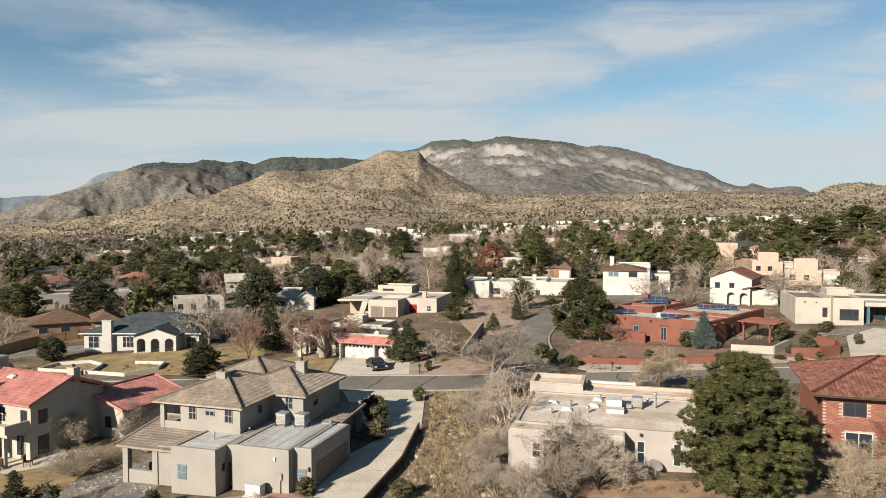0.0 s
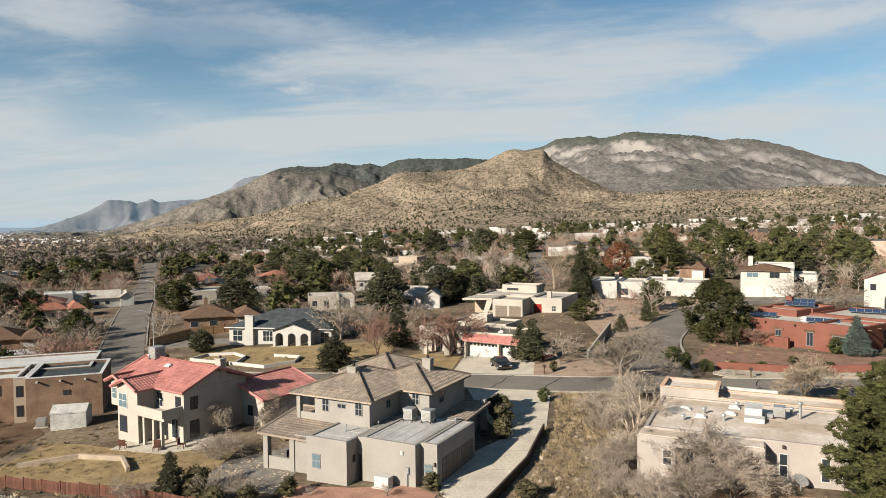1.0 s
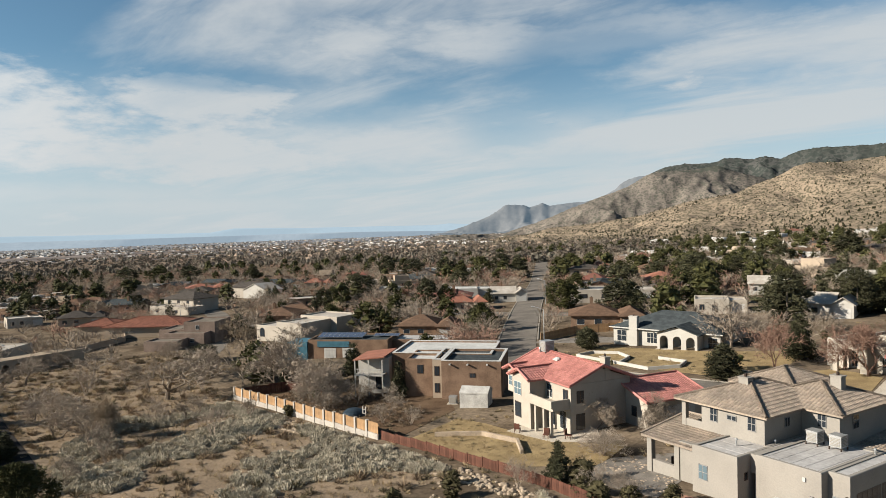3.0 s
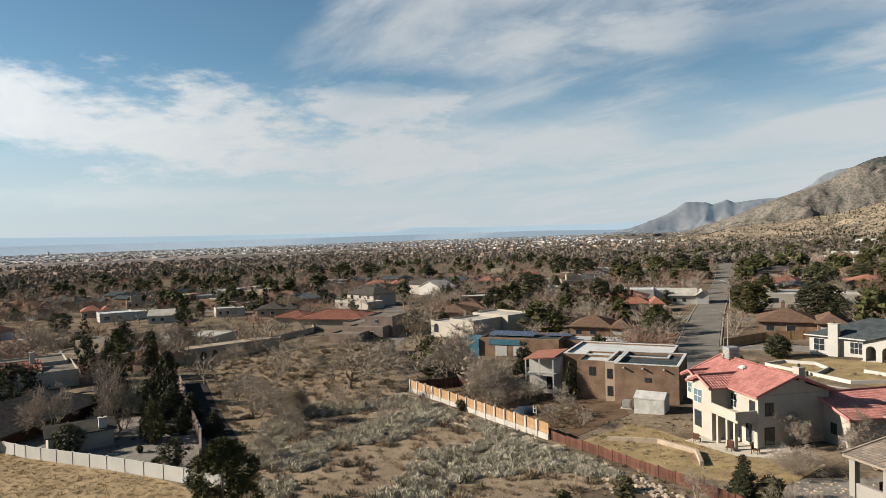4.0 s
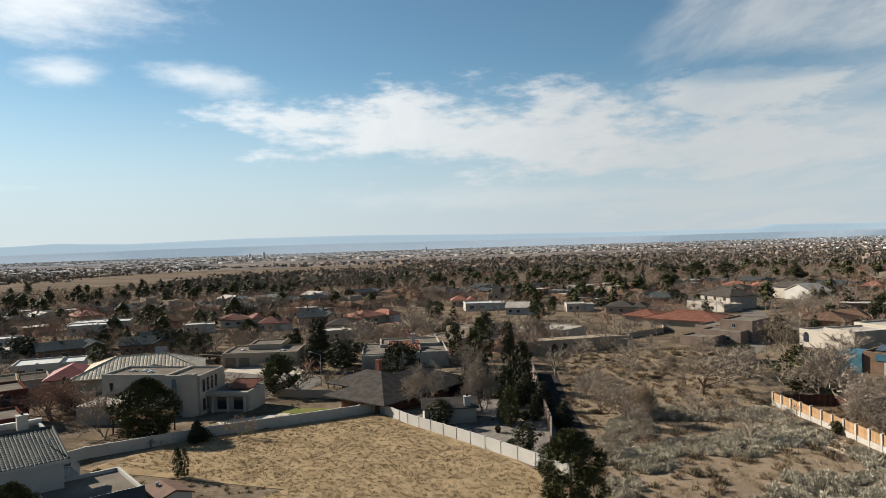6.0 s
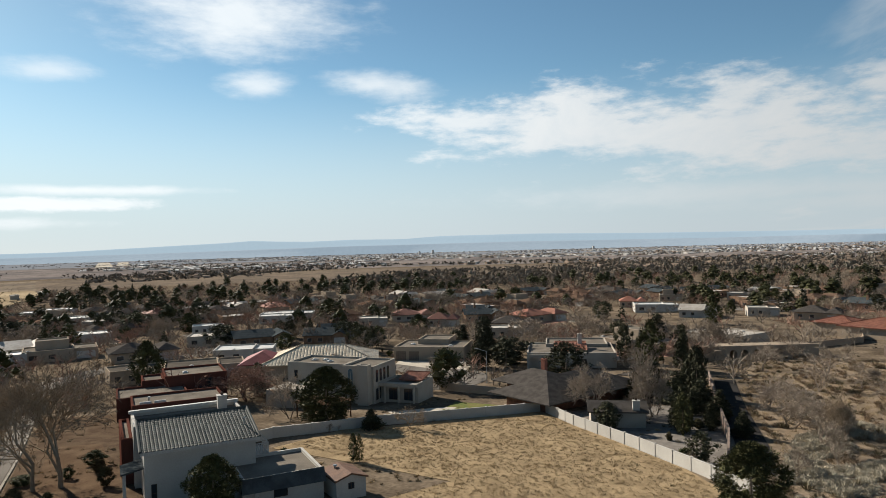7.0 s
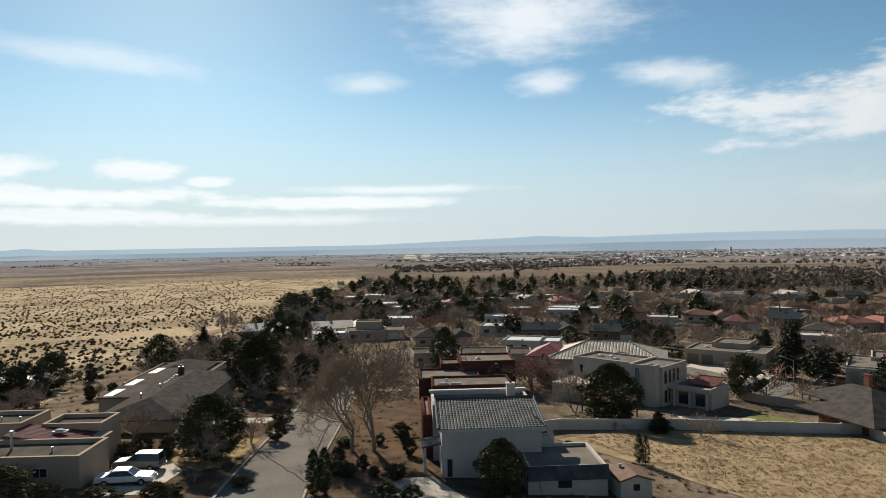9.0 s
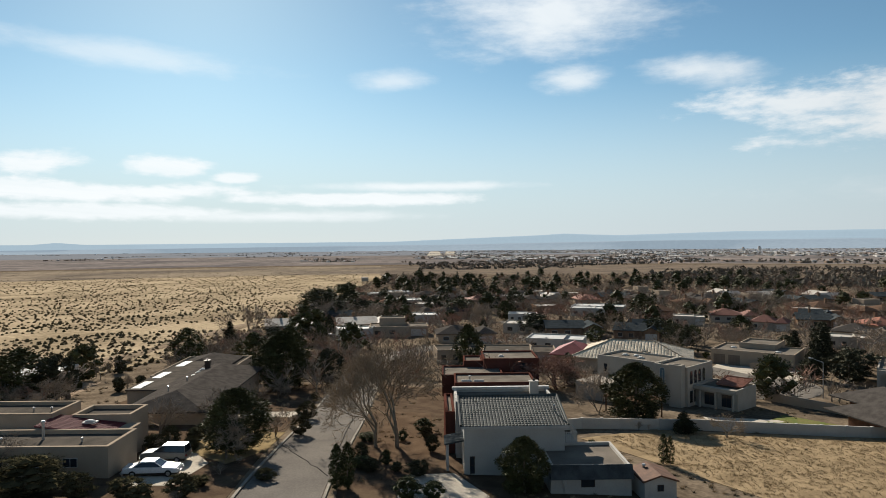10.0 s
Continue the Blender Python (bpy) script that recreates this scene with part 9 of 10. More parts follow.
def stock_houses():
    """The kinds of houses in the blocks behind, each built once."""
    out = []

    def flat(label, wall, roof, tall):
        h = House(0, 0, 0, label, group="houses of the neighbourhood")
        h.mass(-9, -5, 3, 6, 3.3, wall, roof)
        h.mass(3, -3, 9, 7, 3.0, wall, roof)
        if tall:
            h.mass(-6, 0, 2, 6.5, 5.4, wall, roof)
        for s, p, u in (("S", -5, -6.5), ("S", -5, -2.0), ("N", 6, -5.0)):
            h.window(s, p, u, 0.9, 1.8, 1.2, M_DARKTRIM, 0)
        h.garage("S", -3, 6, 4.6, 2.1, M_GARAGE if wall is not M_BROWN else M_GARAGEDARK, panels=False)
        h.skylight(-3 if not tall else -7.6, -2.5, 3.0)
        out.append(h.ob)

    def pitched(label, wall, roof, kind, rise):
        h = House(0, 0, 0, label, group="houses of the neighbourhood")
        h.block(-8.5, -5, 4, 6, 2.8, wall)
        h.block(4, -6.5, 10, 4, 2.8, wall)
        h.roof(-8.5, -5, 4, 6, 2.8, rise, roof, kind, "x", 0.7, False, wall)
        h.roof(4, -6.5, 10, 4, 2.8, rise * 0.8, roof, kind, "y", 0.6, False, wall)
        for s, p, u in (("S", -5, -6.0), ("S", -5, -1.5), ("N", 6, -4.0)):
            h.window(s, p, u, 0.8, 1.9, 1.2, M_TRIM, 0)
        h.garage("S", -6.5, 7, 4.6, 2.1, panels=False)
        h.chimney(-3, 2.5, 3.5, 3.2 + rise + 0.7, M_BROWN)
        out.append(h.ob)
    flat("white flat-roofed pueblo-style house", M_WHITE, M_WHITEROOF, False)
    flat("tan flat-roofed stucco house", M_TAN, M_GRAVELROOF, True)
    flat("cream flat-roofed stucco house", M_CREAM, M_PALEROOF, False)
    flat("brown flat-roofed stucco house", M_BROWN, M_PALEROOF, False)
    pitched("brown house with low brown shingle roof", M_BROWN, M_SHINGLEBROWN, "hip", 1.9)
    pitched("tan house with grey shingle hip roof", M_TAN, M_SHINGLEGREY, "hip", 1.9)
    pitched("brown house with dark shingle gable roof", M_BROWN, M_SHINGLE, "gable", 1.8)
    pitched("cream house with red clay tile roof", M_CREAM, M_TILERED, "hip", 2.0)
    pitched("white house with pale grey gable roof", M_WHITE, M_PALEROOF, "gable", 1.9)
    pitched("tan house with orange clay tile roof", M_TAN, M_TILEORANGE, "hip", 2.0)
    flat("pinkish two-storey pueblo-style house", mat("pinkish_tan_stucco", (0.47, 0.345, 0.27), (0.41, 0.30, 0.235), 2.5, 0.95, 0.2), M_GRAVELROOF, True)
    flat("long low house with grey gravel roof", M_TAN, M_DARKGRAVEL, False)
    return out


STOCK = stock_houses()
r1 = random.Random(21)
# houses that can be told apart: x, y, turn, width, kind
LOWER_STREET = [(-181.4, -129.7, 126, 1.03, 1), (-177.9, -104.2, 120, 0.89, 5), (-208.9, -96.5, 115, 0.92, 2), (-241.6, -114.8, 115, 0.55, 0), (-207.9, -82.4, 112, 0.9, 6), (-174.7, -73.1, 113, 0.82, 0), (-147.6, -71.1, 116, 0.94, 11), (-141.9, -84.3, 121, 0.56, 11), (-273.0, -172.9, 122, 1.11, 2), (-169.5, -166.7, 135, 0.8, 8), (-168.2, -137.0, 129, 0.55, 0), (-208.9, -61.5, 106, 0.7, 6), (-280.7, -102.7, 110, 0.84, 0), (-278.1, -46.3, 99, 0.89, 7), (-294.2, -103.2, 109, 1.21, 0), (-259.1, -57.5, 103, 0.55, 2), (-223.1, -62.6, 106, 0.55, 6), (-254.8, -30.6, 97, 0.56, 7), (-292.5, -19.7, 94, 0.55, 6)]
CUL_DE_SAC = [(-273.2, -17.3, 94, 0.81, 6), (-235.0, -4.0, 91, 0.81, 5), (-322.7, 47.4, 82, 0.6, 9), (-295.7, 53.5, 80, 1.0, 0), (-268.0, 63.1, 77, 0.67, 8), (-354.5, 71.1, 79, 0.55, 1), (-267.2, 86.1, 72, 0.55, 2), (-248.7, 98.0, 68, 0.78, 5), (-398.8, 32.3, 85, 0.55, 4), (-214.3, -6.6, 92, 0.55, 2), (-355.4, 104.1, 74, 0.55, 2)]
NORTH_WEST = [(-333.2, 193.0, 60, 1.05, 9), (-259.0, 237.6, 47, 0.73, 2), (-285.0, 229.2, 51, 0.75, 9), (-310.6, 277.7, 48, 0.55, 7), (-227.0, 234.1, 44, 0.85, 1), (-201.1, 200.3, 45, 0.55, 0), (-157.1, 194.7, 39, 0.92, 0), (-130.1, 158.7, 39, 0.6, 9), (-105.7, 115.9, 42, 0.7, 4), (-130.7, 181.3, 36, 0.58, 8), (-206.5, 162.8, 52, 1.0, 3), (-397.5, 197.0, 64, 0.81, 0)]
STRAIGHT_STREET = [(-72.8, 136.1, 28, 0.81, 4), (-95.7, 185.8, 27, 1.45, 2), (-122.5, 225.8, 28, 0.75, 7), (-156.1, 283.2, 29, 1.25, 5), (-121.7, 275.7, 24, 0.91, 4), (-86.3, 337.4, 14, 1.3, 0), (-56.6, 198.3, 16, 0.55, 8), (-40.9, 226.0, 10, 0.55, 0), (-34.3, 155.7, 12, 0.55, 8), (-56.0, 159.2, 19, 0.55, 2), (-28.7, 297.6, 6, 0.65, 4), (52.0, 300.5, -10, 0.85, 4), (93.8, 376.3, -14, 0.67, 5), (104.0, 252.4, -22, 1.11, 6)]
HILLSIDE = [(79.3, 195.2, -22, 0.9, 3), (83.3, 157.3, -28, 0.55, 10), (85.7, 180.7, -25, 0.58, 10), (182.6, 354.6, -27, 0.55, 10), (121.2, 209.6, -30, 0.55, 4), (22.5, 225.1, -6, 0.55, 0), (30.2, 193.9, -9, 0.55, 4), (160.4, 380.2, -23, 0.72, 0), (-186.4, 741.4, 14, 1.23, 7), (-221.8, 554.3, 22, 0.62, 0)]
PLACED = LOWER_STREET + CUL_DE_SAC + NORTH_WEST + STRAIGHT_STREET + HILLSIDE
for i, (x, y, turn, wide, k) in enumerate(PLACED):
    m = on_land(x, y, turn + 9 * math.sin(i * 2.1), 0.02) @ Matrix.Diagonal((max(0.6, wide), max(0.75, math.sqrt(wide)), 1.0, 1.0))
    copy_thing(STOCK[k], m)
    TAKEN.append((x, y, 10))
    SIGHT_STRIPS.append((x, y, math.sin(radians(turn)), -math.cos(radians(turn)), 8.0 * max(0.7, wide)))
spots = []
for gx in range(-26, 16):
    for gy in range(-16, 28):
        x = gx * 27 + (gy % 2) * 12 + r1.uniform(-5, 5)
        y = gy * 25 + r1.uniform(-4, 4)
        d = math.hypot(x, y)
        yaw = math.degrees(math.atan2(-x, y))
        if not (125 < d < 560 and -40 < yaw < 160) or r1.random() < (0.5 if d < 330 else 0.13):
            continue
        if inside(x, y, GRASSGAP) or not free(x, y, 9, 13):
            continue
        if x > -60 and d > 620:
            continue
        spots.append((d, x, y, yaw))
spots.sort()
for i, (d, x, y, yaw) in enumerate(spots[:165]):
    kinds = (0, 1, 2, 3, 4, 5, 7, 2, 1) if yaw < 40 else (4, 5, 6, 4, 5, 1, 3, 8, 5, 6, 0, 9)
    k = kinds[r1.randrange(len(kinds))]
    turn = (-18 if x > -60 else 32 if yaw < 80 else 40) + 90 * r1.randrange(4) + r1.uniform(-8, 8)
    m = on_land(x, y, turn, 0.02)
    if i < len(STOCK):
        STOCK[i].matrix_world = m
    else:
        copy_thing(STOCK[k], m)
    TAKEN.append((x, y, 8))
    # its yard and driveway
    c, q = math.cos(radians(turn)), math.sin(radians(turn))
    loc = lambda u, v: (x + u * c - v * q, y + u * q + v * c)
    ground_mat, words = ((M_GRAVEL, "tan gravel yard round a house"), (M_LAWN, "dormant straw-coloured lawn round a house"), (M_GRAVELGREY, "grey gravel yard round a house"), (M_MULCH, "bare brown soil yard round a house"), (M_PINKPAVE, "pinkish gravel yard round a house"))[r1.randrange(5)]
    if d < 330:
        w0 = r1.uniform(0.85, 1.1)
        patch("yard", words, [loc(-12 * w0, -10), loc(-3, -13 * w0), loc(12 * w0, -11), loc(13, 1), loc(11 * w0, 11), loc(-2, 10 * w0), loc(-12, 9)], ground_mat, 0.025 + 0.002 * (i % 9), "yard", cell=9.0)
        if k in (0, 1, 2, 3):
            patch("driveway", "pale concrete driveway of a house", [loc(3.5, -3), loc(8.5, -3), loc(9, -14), loc(3, -14)], M_CONC, 0.06, "driveway", cell=9.0)
        else:
            patch("driveway", "pale concrete driveway of a house", [loc(4.5, -6.5), loc(9.5, -6.5), loc(10, -15), loc(4, -15)], M_CONC, 0.06, "driveway", cell=9.0)

# trees between the houses
pools = {"cone": 0, "round": 0, "pine": 0, "bare": 0, "red_bare": 0, "pale_bare": 0, "shrub": 0}
light = {}


def light_crown(key, clumps, leaves, size, kind, lump_size):
    if key not in light:
        light[key] = clumped_crown(len(key) * 5 + 3, clumps, leaves, size, kind, lump_size, 0.36, 0.8)
    return light[key]


far_spots = {"cone": [], "round": [], "bare": [], "red": [], "cone_mid": [], "round_mid": []}
for i in range(11500):
    d = 105 * (700 / 105) ** (r1.random() ** 0.62)
    yaw = r1.uniform(-38, 160)
    x, y = -math.sin(radians(yaw)) * d, math.cos(radians(yaw)) * d
    w = r1.random()
    if not free(x, y, 1.0 if d < 260 else -6.0, 5.5) or (inside(x, y, GRASSGAP) and r1.random() < 0.8):
        continue
    if yaw < 20 and d > 560 and r1.random() < 0.6:
        continue
    grove = noise.noise(Vector((x * 0.011, y * 0.011, 3.3)))
    evergreen = (0.33 if yaw < 60 else 0.27) + 0.55 * grove
    if 32 < yaw < 66 and 190 < d < 620:
        evergreen *= 0.4
    if w < evergreen and not (116 < yaw < 146 and d < 240 and r1.random() < 0.7):
        k = ("cone", "round", "pine")[r1.randrange(3)]
        h = r1.uniform(3.6, 8.2)
    else:
        k = ("bare", "bare", "red_bare", "pale_bare")[r1.randrange(4)]
        h = r1.uniform(3.6, 7.6)
    if d < 330 and pools[k] < (58 if k in ("cone", "round", "pine", "bare") else 35):
        pools[k] += 1
        tree(k, x, y, h, r1.uniform(0.95, 1.4))
    elif d >= 400 or (d >= 118 and r1.random() < (0.55 if d < 250 else 0.9)):
        q = "cone" if k == "cone" else "round" if k in ("round", "pine") else "red" if k == "red_bare" else "bare"
        if d < 235 and q in ("cone", "round"):
            q += "_mid"
        far_spots[q].append((x, y, land(x, y) - 0.1, h * r1.uniform(0.9, 1.2), r1.uniform(0, 6.28)))


def far_bare(seed, limbs, twigs):
    """A light leafless tree one metre high: tapering limbs and a broad haze of twigs."""
    r = random.Random(seed)
    s = Shape().tube((0, 0, -0.03), (0, 0, 0.3), 0.02, 0.013, 3)
    for i in range(limbs):
        a, k = i * 2.4 + r.uniform(-0.4, 0.4), r.uniform(0.5, 1.3)
        d = Vector((math.cos(a) * k, math.sin(a) * k, r.uniform(0.5, 1.1))).normalized()
        p = Vector((0, 0, r.uniform(0.12, 0.3)))
        q = p + d * r.uniform(0.45, 0.68)
        o = d.cross(rand_dir(r)).normalized() * 0.01
        s.add([p - o, p + o, q], [(0, 1, 2)])
        for k in range(twigs):
            c = p + (q - p) * r.uniform(0.3, 1.0)
            e = (d + rand_dir(r) * 0.95 + Vector((0, 0, 0.2))).normalized() * r.uniform(0.16, 0.36)
            o = e.cross(rand_dir(r)).normalized() * 0.0105
            s.add([c - o, c + o, c + e], [(0, 1, 2)])
    return s


bare_far = far_bare(5, 10, 8)
rc = random.Random(303)
n = 0
while n < 3600:   # the brown winter canopy that fills the blocks
    d, yaw = 128 * (720 / 128) ** (rc.random() ** 0.75), rc.uniform(-34, 158)
    x, y = -math.sin(radians(yaw)) * d, math.cos(radians(yaw)) * d
    if yaw < 22 and d > 520 or inside(x, y, GRASSGAP) and rc.random() < 0.7 or not free(x, y, 0.5 if d < 300 else -5.0, 5.5):
        continue
    n += 1
    far_spots["red" if rc.random() < 0.22 else "bare"].append((x, y, land(x, y) - 0.1, rc.uniform(2.6, 6.4), rc.uniform(0, 6.28)))
scatter_stuff("far_conifers", "dark green evergreen trees among the houses", "trees", light_crown("far_cone", 12, 10, 0.085, "cone", 0.17), far_spots["cone"], M_JUNIPER)
scatter_stuff("far_junipers", "rounded dark evergreen trees among the houses", "trees", light_crown("far_round", 12, 11, 0.09, "round", 0.23), far_spots["round"], M_PINE)
scatter_stuff("mid_conifers", "dark green evergreen trees in the gardens", "trees", light_crown("mid_cone", 26, 26, 0.06, "cone", 0.14), far_spots["cone_mid"], M_JUNIPER)
scatter_stuff("mid_junipers", "rounded dark evergreen trees in the gardens", "trees", light_crown("mid_round", 24, 28, 0.06, "round", 0.18), far_spots["round_mid"], M_PINE)
scatter_stuff("far_bare_trees", "leafless grey-brown trees among the houses", "trees", bare_far, far_spots["bare"], M_TWIG)
scatter_stuff("far_red_trees", "leafless reddish trees among the houses", "trees", bare_far, far_spots["red"], M_TWIGRED)

# dense planting of the lower street
rv = random.Random(91)
n = 0
while n < 46:
    d, yaw = rv.uniform(76, 175), rv.uniform(124, 160)
    x, y = -math.sin(radians(yaw)) * d, math.cos(radians(yaw)) * d
    if not free(x, y, -10.5, 5.5):
        continue
    n += 1
    k = ("shrub", "bare", "bare", "bush", "shrub", "bush", "bare")[rv.randrange(7)]
    tree(k, x, y, rv.uniform(1.5, 2.6) if k in ("bush", "shrub") else rv.uniform(2.6, 5.5), rv.uniform(1.0, 1.5))
for x, y, h, k in ((-26, -63, 3.0, "round"), (-36, -52.5, 1.6, "shrub"), (-38, -51, 1.2, "bush"), (-46, -54.5, 1.4, "bush"), (-24, -58, 2.4, "bush"), (-30, -54, 1.4, "bush"), (-50.5, -64.5, 1.5, "shrub"), (-53, -67, 1.8, "shrub"), (-48.5, -68.5, 1.6, "shrub"), (-57, -69.5, 2.0, "round"), (-61, -72, 2.2, "shrub"), (-59, -44, 1.0, "hedge"), (-61, -45.5, 0.9, "hedge"), (-57.4, -41.5, 1.0, "shrub"), (-69, -49, 1.2, "hedge"), (-72, -47.4, 1.4, "shrub")):
    tree(k, x, y, h, 1.3, k == "hedge")

# weeds and low growth over all the yards
EMPTY_LOT = [(-64, -14), (-70.5, -8), (-76, -17.5), (-84, -32), (-95, -26), (-107.4, 2.1), (-75.5, 16.4), (-56, 21), (-40, 10), (-44, -8)]
wd, rw = [], random.Random(87)
while len(wd) < 5200:
    d, yaw = 48 * (260 / 48) ** rw.random(), rw.uniform(-38, 160)
    x, y = -math.sin(radians(yaw)) * d, math.cos(radians(yaw)) * d
    if any(inside(x, y, q) for q in PAVED) or inside(x, y, EMPTY_LOT):
        continue
    if free(x, y, -13, 4.6) and noise.noise(Vector((x * 0.06, y * 0.06, 6.1))) > -0.15:
        wd.append((x, y, land(x, y), rw.uniform(0.35, 1.0), rw.uniform(0, 6.28)))


def low_tuft(seed, n, size):
    r = random.Random(seed)
    s = Shape()
    for i in range(n):
        a, k = i * 2.39996, math.sqrt((i + 0.5) / n)
        e = Vector((math.cos(a) * k, math.sin(a) * k, 1.15 - 0.8 * k)).normalized() * size * r.uniform(0.6, 1.2)
        o = e.cross(rand_dir(r)).normalized() * 0.03
        p = Vector((math.cos(a), math.sin(a), 0)) * 0.15 * k
        s.add([p - o, p + o, p + e], [(0, 1, 2)])
    return s


scatter_stuff("yard_weeds", "dry straw-coloured weeds in the yards", "weeds", low_tuft(4, 26, 0.55), wd[::2], M_STRAW)
scatter_stuff("yard_growth", "low dark olive growth in the yards", "shrubs", low_tuft(6, 30, 0.6), wd[1::2], M_OLIVEBRUSH)

# small evergreen shrubs in the yards
n = 0
for i in range(900):
    d, yaw = r1.uniform(50, 190), r1.uniform(-36, 158)
    x, y = -math.sin(radians(yaw)) * d, math.cos(radians(yaw)) * d
    if free(x, y, -6, 5.5) and not inside(x, y, [(-64, -14), (-70, -8), (-84, -32), (-95, -26), (-107, 2), (-75, 16), (-56, 21), (-40, 10), (-44, -8)]) and n < 170:
        if any((x - a) ** 2 + (y - b) ** 2 < 36 for a, b, r in TAKEN):
            continue
        n += 1
        tree(("shrub", "shrub", "hedge", "bush")[r1.randrange(4)], x, y, r1.uniform(0.6, 1.7), r1.uniform(0.9, 1.4))

# ---- arroyo and open ground ----
def grass_template(seed, n):
    """A tuft of thin dry blades."""
    r = random.Random(seed)
    s = Shape()
    for i in range(n):
        a, k = r.uniform(0, 6.28), r.random() ** 0.5
        p = Vector((math.cos(a) * k * 0.5, math.sin(a) * k * 0.5, 0))
        e = Vector((r.uniform(-0.3, 0.3), r.uniform(-0.3, 0.3), r.uniform(0.25, 0.7)))
        o = e.cross(rand_dir(r)).normalized() * 0.026
        s.add([p - o, p + o, p + e], [(0, 1, 2)])
    return s


def fill(poly, n, lo, hi, seed, keep=None):
    r = random.Random(seed)
    xs, ys = [p[0] for p in poly], [p[1] for p in poly]
    out, tries = [], 0
    while len(out) < n and tries < n * 12:
        tries += 1
        x, y = r.uniform(min(xs), max(xs)), r.uniform(min(ys), max(ys))
        if inside(x, y, poly) and (keep is None or keep(x, y)):
            out.append((x, y, land(x, y), r.uniform(lo, hi), r.uniform(0, 6.28)))
    return out


def mound_bush(seed, n, wide):
    """A low rounded bush: short upright sprigs standing all over an uneven dome."""
    r = random.Random(seed)
    s = Shape()
    s.add([(v.x * 0.33, v.y * 0.33, 0.12 + v.z * 0.2) for v in OCTA_V], OCTA_F)
    for i in range(n):
        a, k = i * 2.39996 + r.uniform(-0.3, 0.3), math.sqrt((i + 0.5) / n)
        w = 0.46 * (1 + 0.28 * math.sin(a * 2 + seed) + 0.16 * math.sin(a * 5))
        h = 0.4 * math.sqrt(max(0.0, 1 - 0.92 * k * k)) * r.uniform(0.75, 1.1)
        p = Vector((math.cos(a) * k * w, math.sin(a) * k * w, h))
        d = (Vector((p.x * 0.9, p.y * 0.9, 0.55)) + rand_dir(r) * 0.3).normalized()
        q = p + d * r.uniform(0.1, 0.24)
        p = p - d * 0.1
        o = d.cross(rand_dir(r)).normalized() * wide * r.uniform(0.7, 1.4)
        s.add([p - o * 0.5, p + o * 0.5, p * 0.4 + q * 0.6 + o, q, p * 0.4 + q * 0.6 - o], [(0, 1, 2, 3, 4)])
    return s


def feather_bush(seed, n, wide, rise):
    """A low bush of thin stems fanning out from its base."""
    r = random.Random(seed)
    s = Shape()
    for i in range(n):
        a, k = i * 2.39996 + r.uniform(-0.3, 0.3), math.sqrt((i + 0.5) / n)
        d = Vector((math.cos(a) * k, math.sin(a) * k, rise * (1.25 - 0.85 * k))).normalized()
        p = Vector((math.cos(a), math.sin(a), 0)) * 0.2 * k * r.random() + d * r.uniform(0.0, 0.2)
        q = p + d * r.uniform(0.3, 0.5)
        o = d.cross(rand_dir(r)).normalized() * wide * r.uniform(0.7, 1.3)
        s.add([p - o * 0.6, p + o * 0.6, p * 0.35 + q * 0.65 + o, q, p * 0.35 + q * 0.65 - o], [(0, 1, 2, 3, 4)])
    return s


SAGE = mound_bush(3, 96, 0.021)
BRUSH = feather_bush(6, 64, 0.02, 1.0)
GRASS = grass_template(5, 24)
NEARSLOPE = [(-44, 38), (-30, 30), (-5, 34), (-8, 46), (-16, 47.5), (-26, 46.5), (-37, 49), (-41, 49)]
BANK = [(-6, 42), (-2.6, 56), (-1.2, 68), (-1.4, 79), (8, 79), (7.5, 66), (4.5, 56), (5, 42)]
FOREYARD = [(5, 40), (5, 54), (8, 55), (14, 52.6), (20, 51), (30, 53), (36, 50), (30, 38)]
thick = lambda x, y: noise.noise(Vector((x * 0.13, y * 0.13, 0.4))) > -0.12
scatter_stuff("sagebrush", "grey-green sagebrush covering the arroyo", "shrubs", SAGE, fill([(-59, 22), (-44, 38), (-40, 48), (-54, 51), (-90, 55), (-100, 48), (-90, 33), (-74, 25)], 2100, 0.5, 1.35, 1, thick), M_SAGE)
scatter_stuff("sagebrush", "grey-green sagebrush on the slope", "shrubs", SAGE, fill(NEARSLOPE, 260, 0.6, 1.4, 2, thick), M_SAGE)
scatter_stuff("dry_brush", "dry brown brush in the arroyo", "shrubs", BRUSH, fill(ARROYO, 560, 0.6, 1.5, 3, lambda x, y: not thick(x, y) or x < -88), M_DRYBUSH)
scatter_stuff("olive_brush", "olive brush in the arroyo", "shrubs", BRUSH, fill(ARROYO, 200, 0.7, 1.7, 4), M_OLIVEBRUSH)
scatter_stuff("dry_brush", "dry tan brush on the bank beside the driveway", "shrubs", BRUSH, fill(BANK, 170, 0.35, 0.8, 5), M_DRYBUSH)
scatter_stuff("dry_grass", "straw-coloured dry grass tufts on the bank", "grass", GRASS, fill(BANK, 1700, 0.3, 0.7, 6), M_STRAW)
scatter_stuff("dry_grass", "straw-coloured dry grass tufts in the arroyo", "grass", GRASS, fill(ARROYO, 2200, 0.4, 0.9, 7), M_STRAW)
scatter_stuff("dry_brush", "dry brown brush in the foreground yard", "shrubs", BRUSH, fill(FOREYARD, 120, 0.4, 1.0, 8), M_DRYBUSH)
LOT = [(-66, -13), (-70.5, -8), (-78, -19), (-86, -30), (-94, -25), (-106.6, 2.0), (-75.5, 16), (-56, 20), (-40, 10), (-44, -8)]
scatter_stuff("dry_grass", "straw-coloured dry grass in the empty lot", "grass", GRASS, fill(LOT, 7500, 0.22, 0.5, 9), M_STRAW)
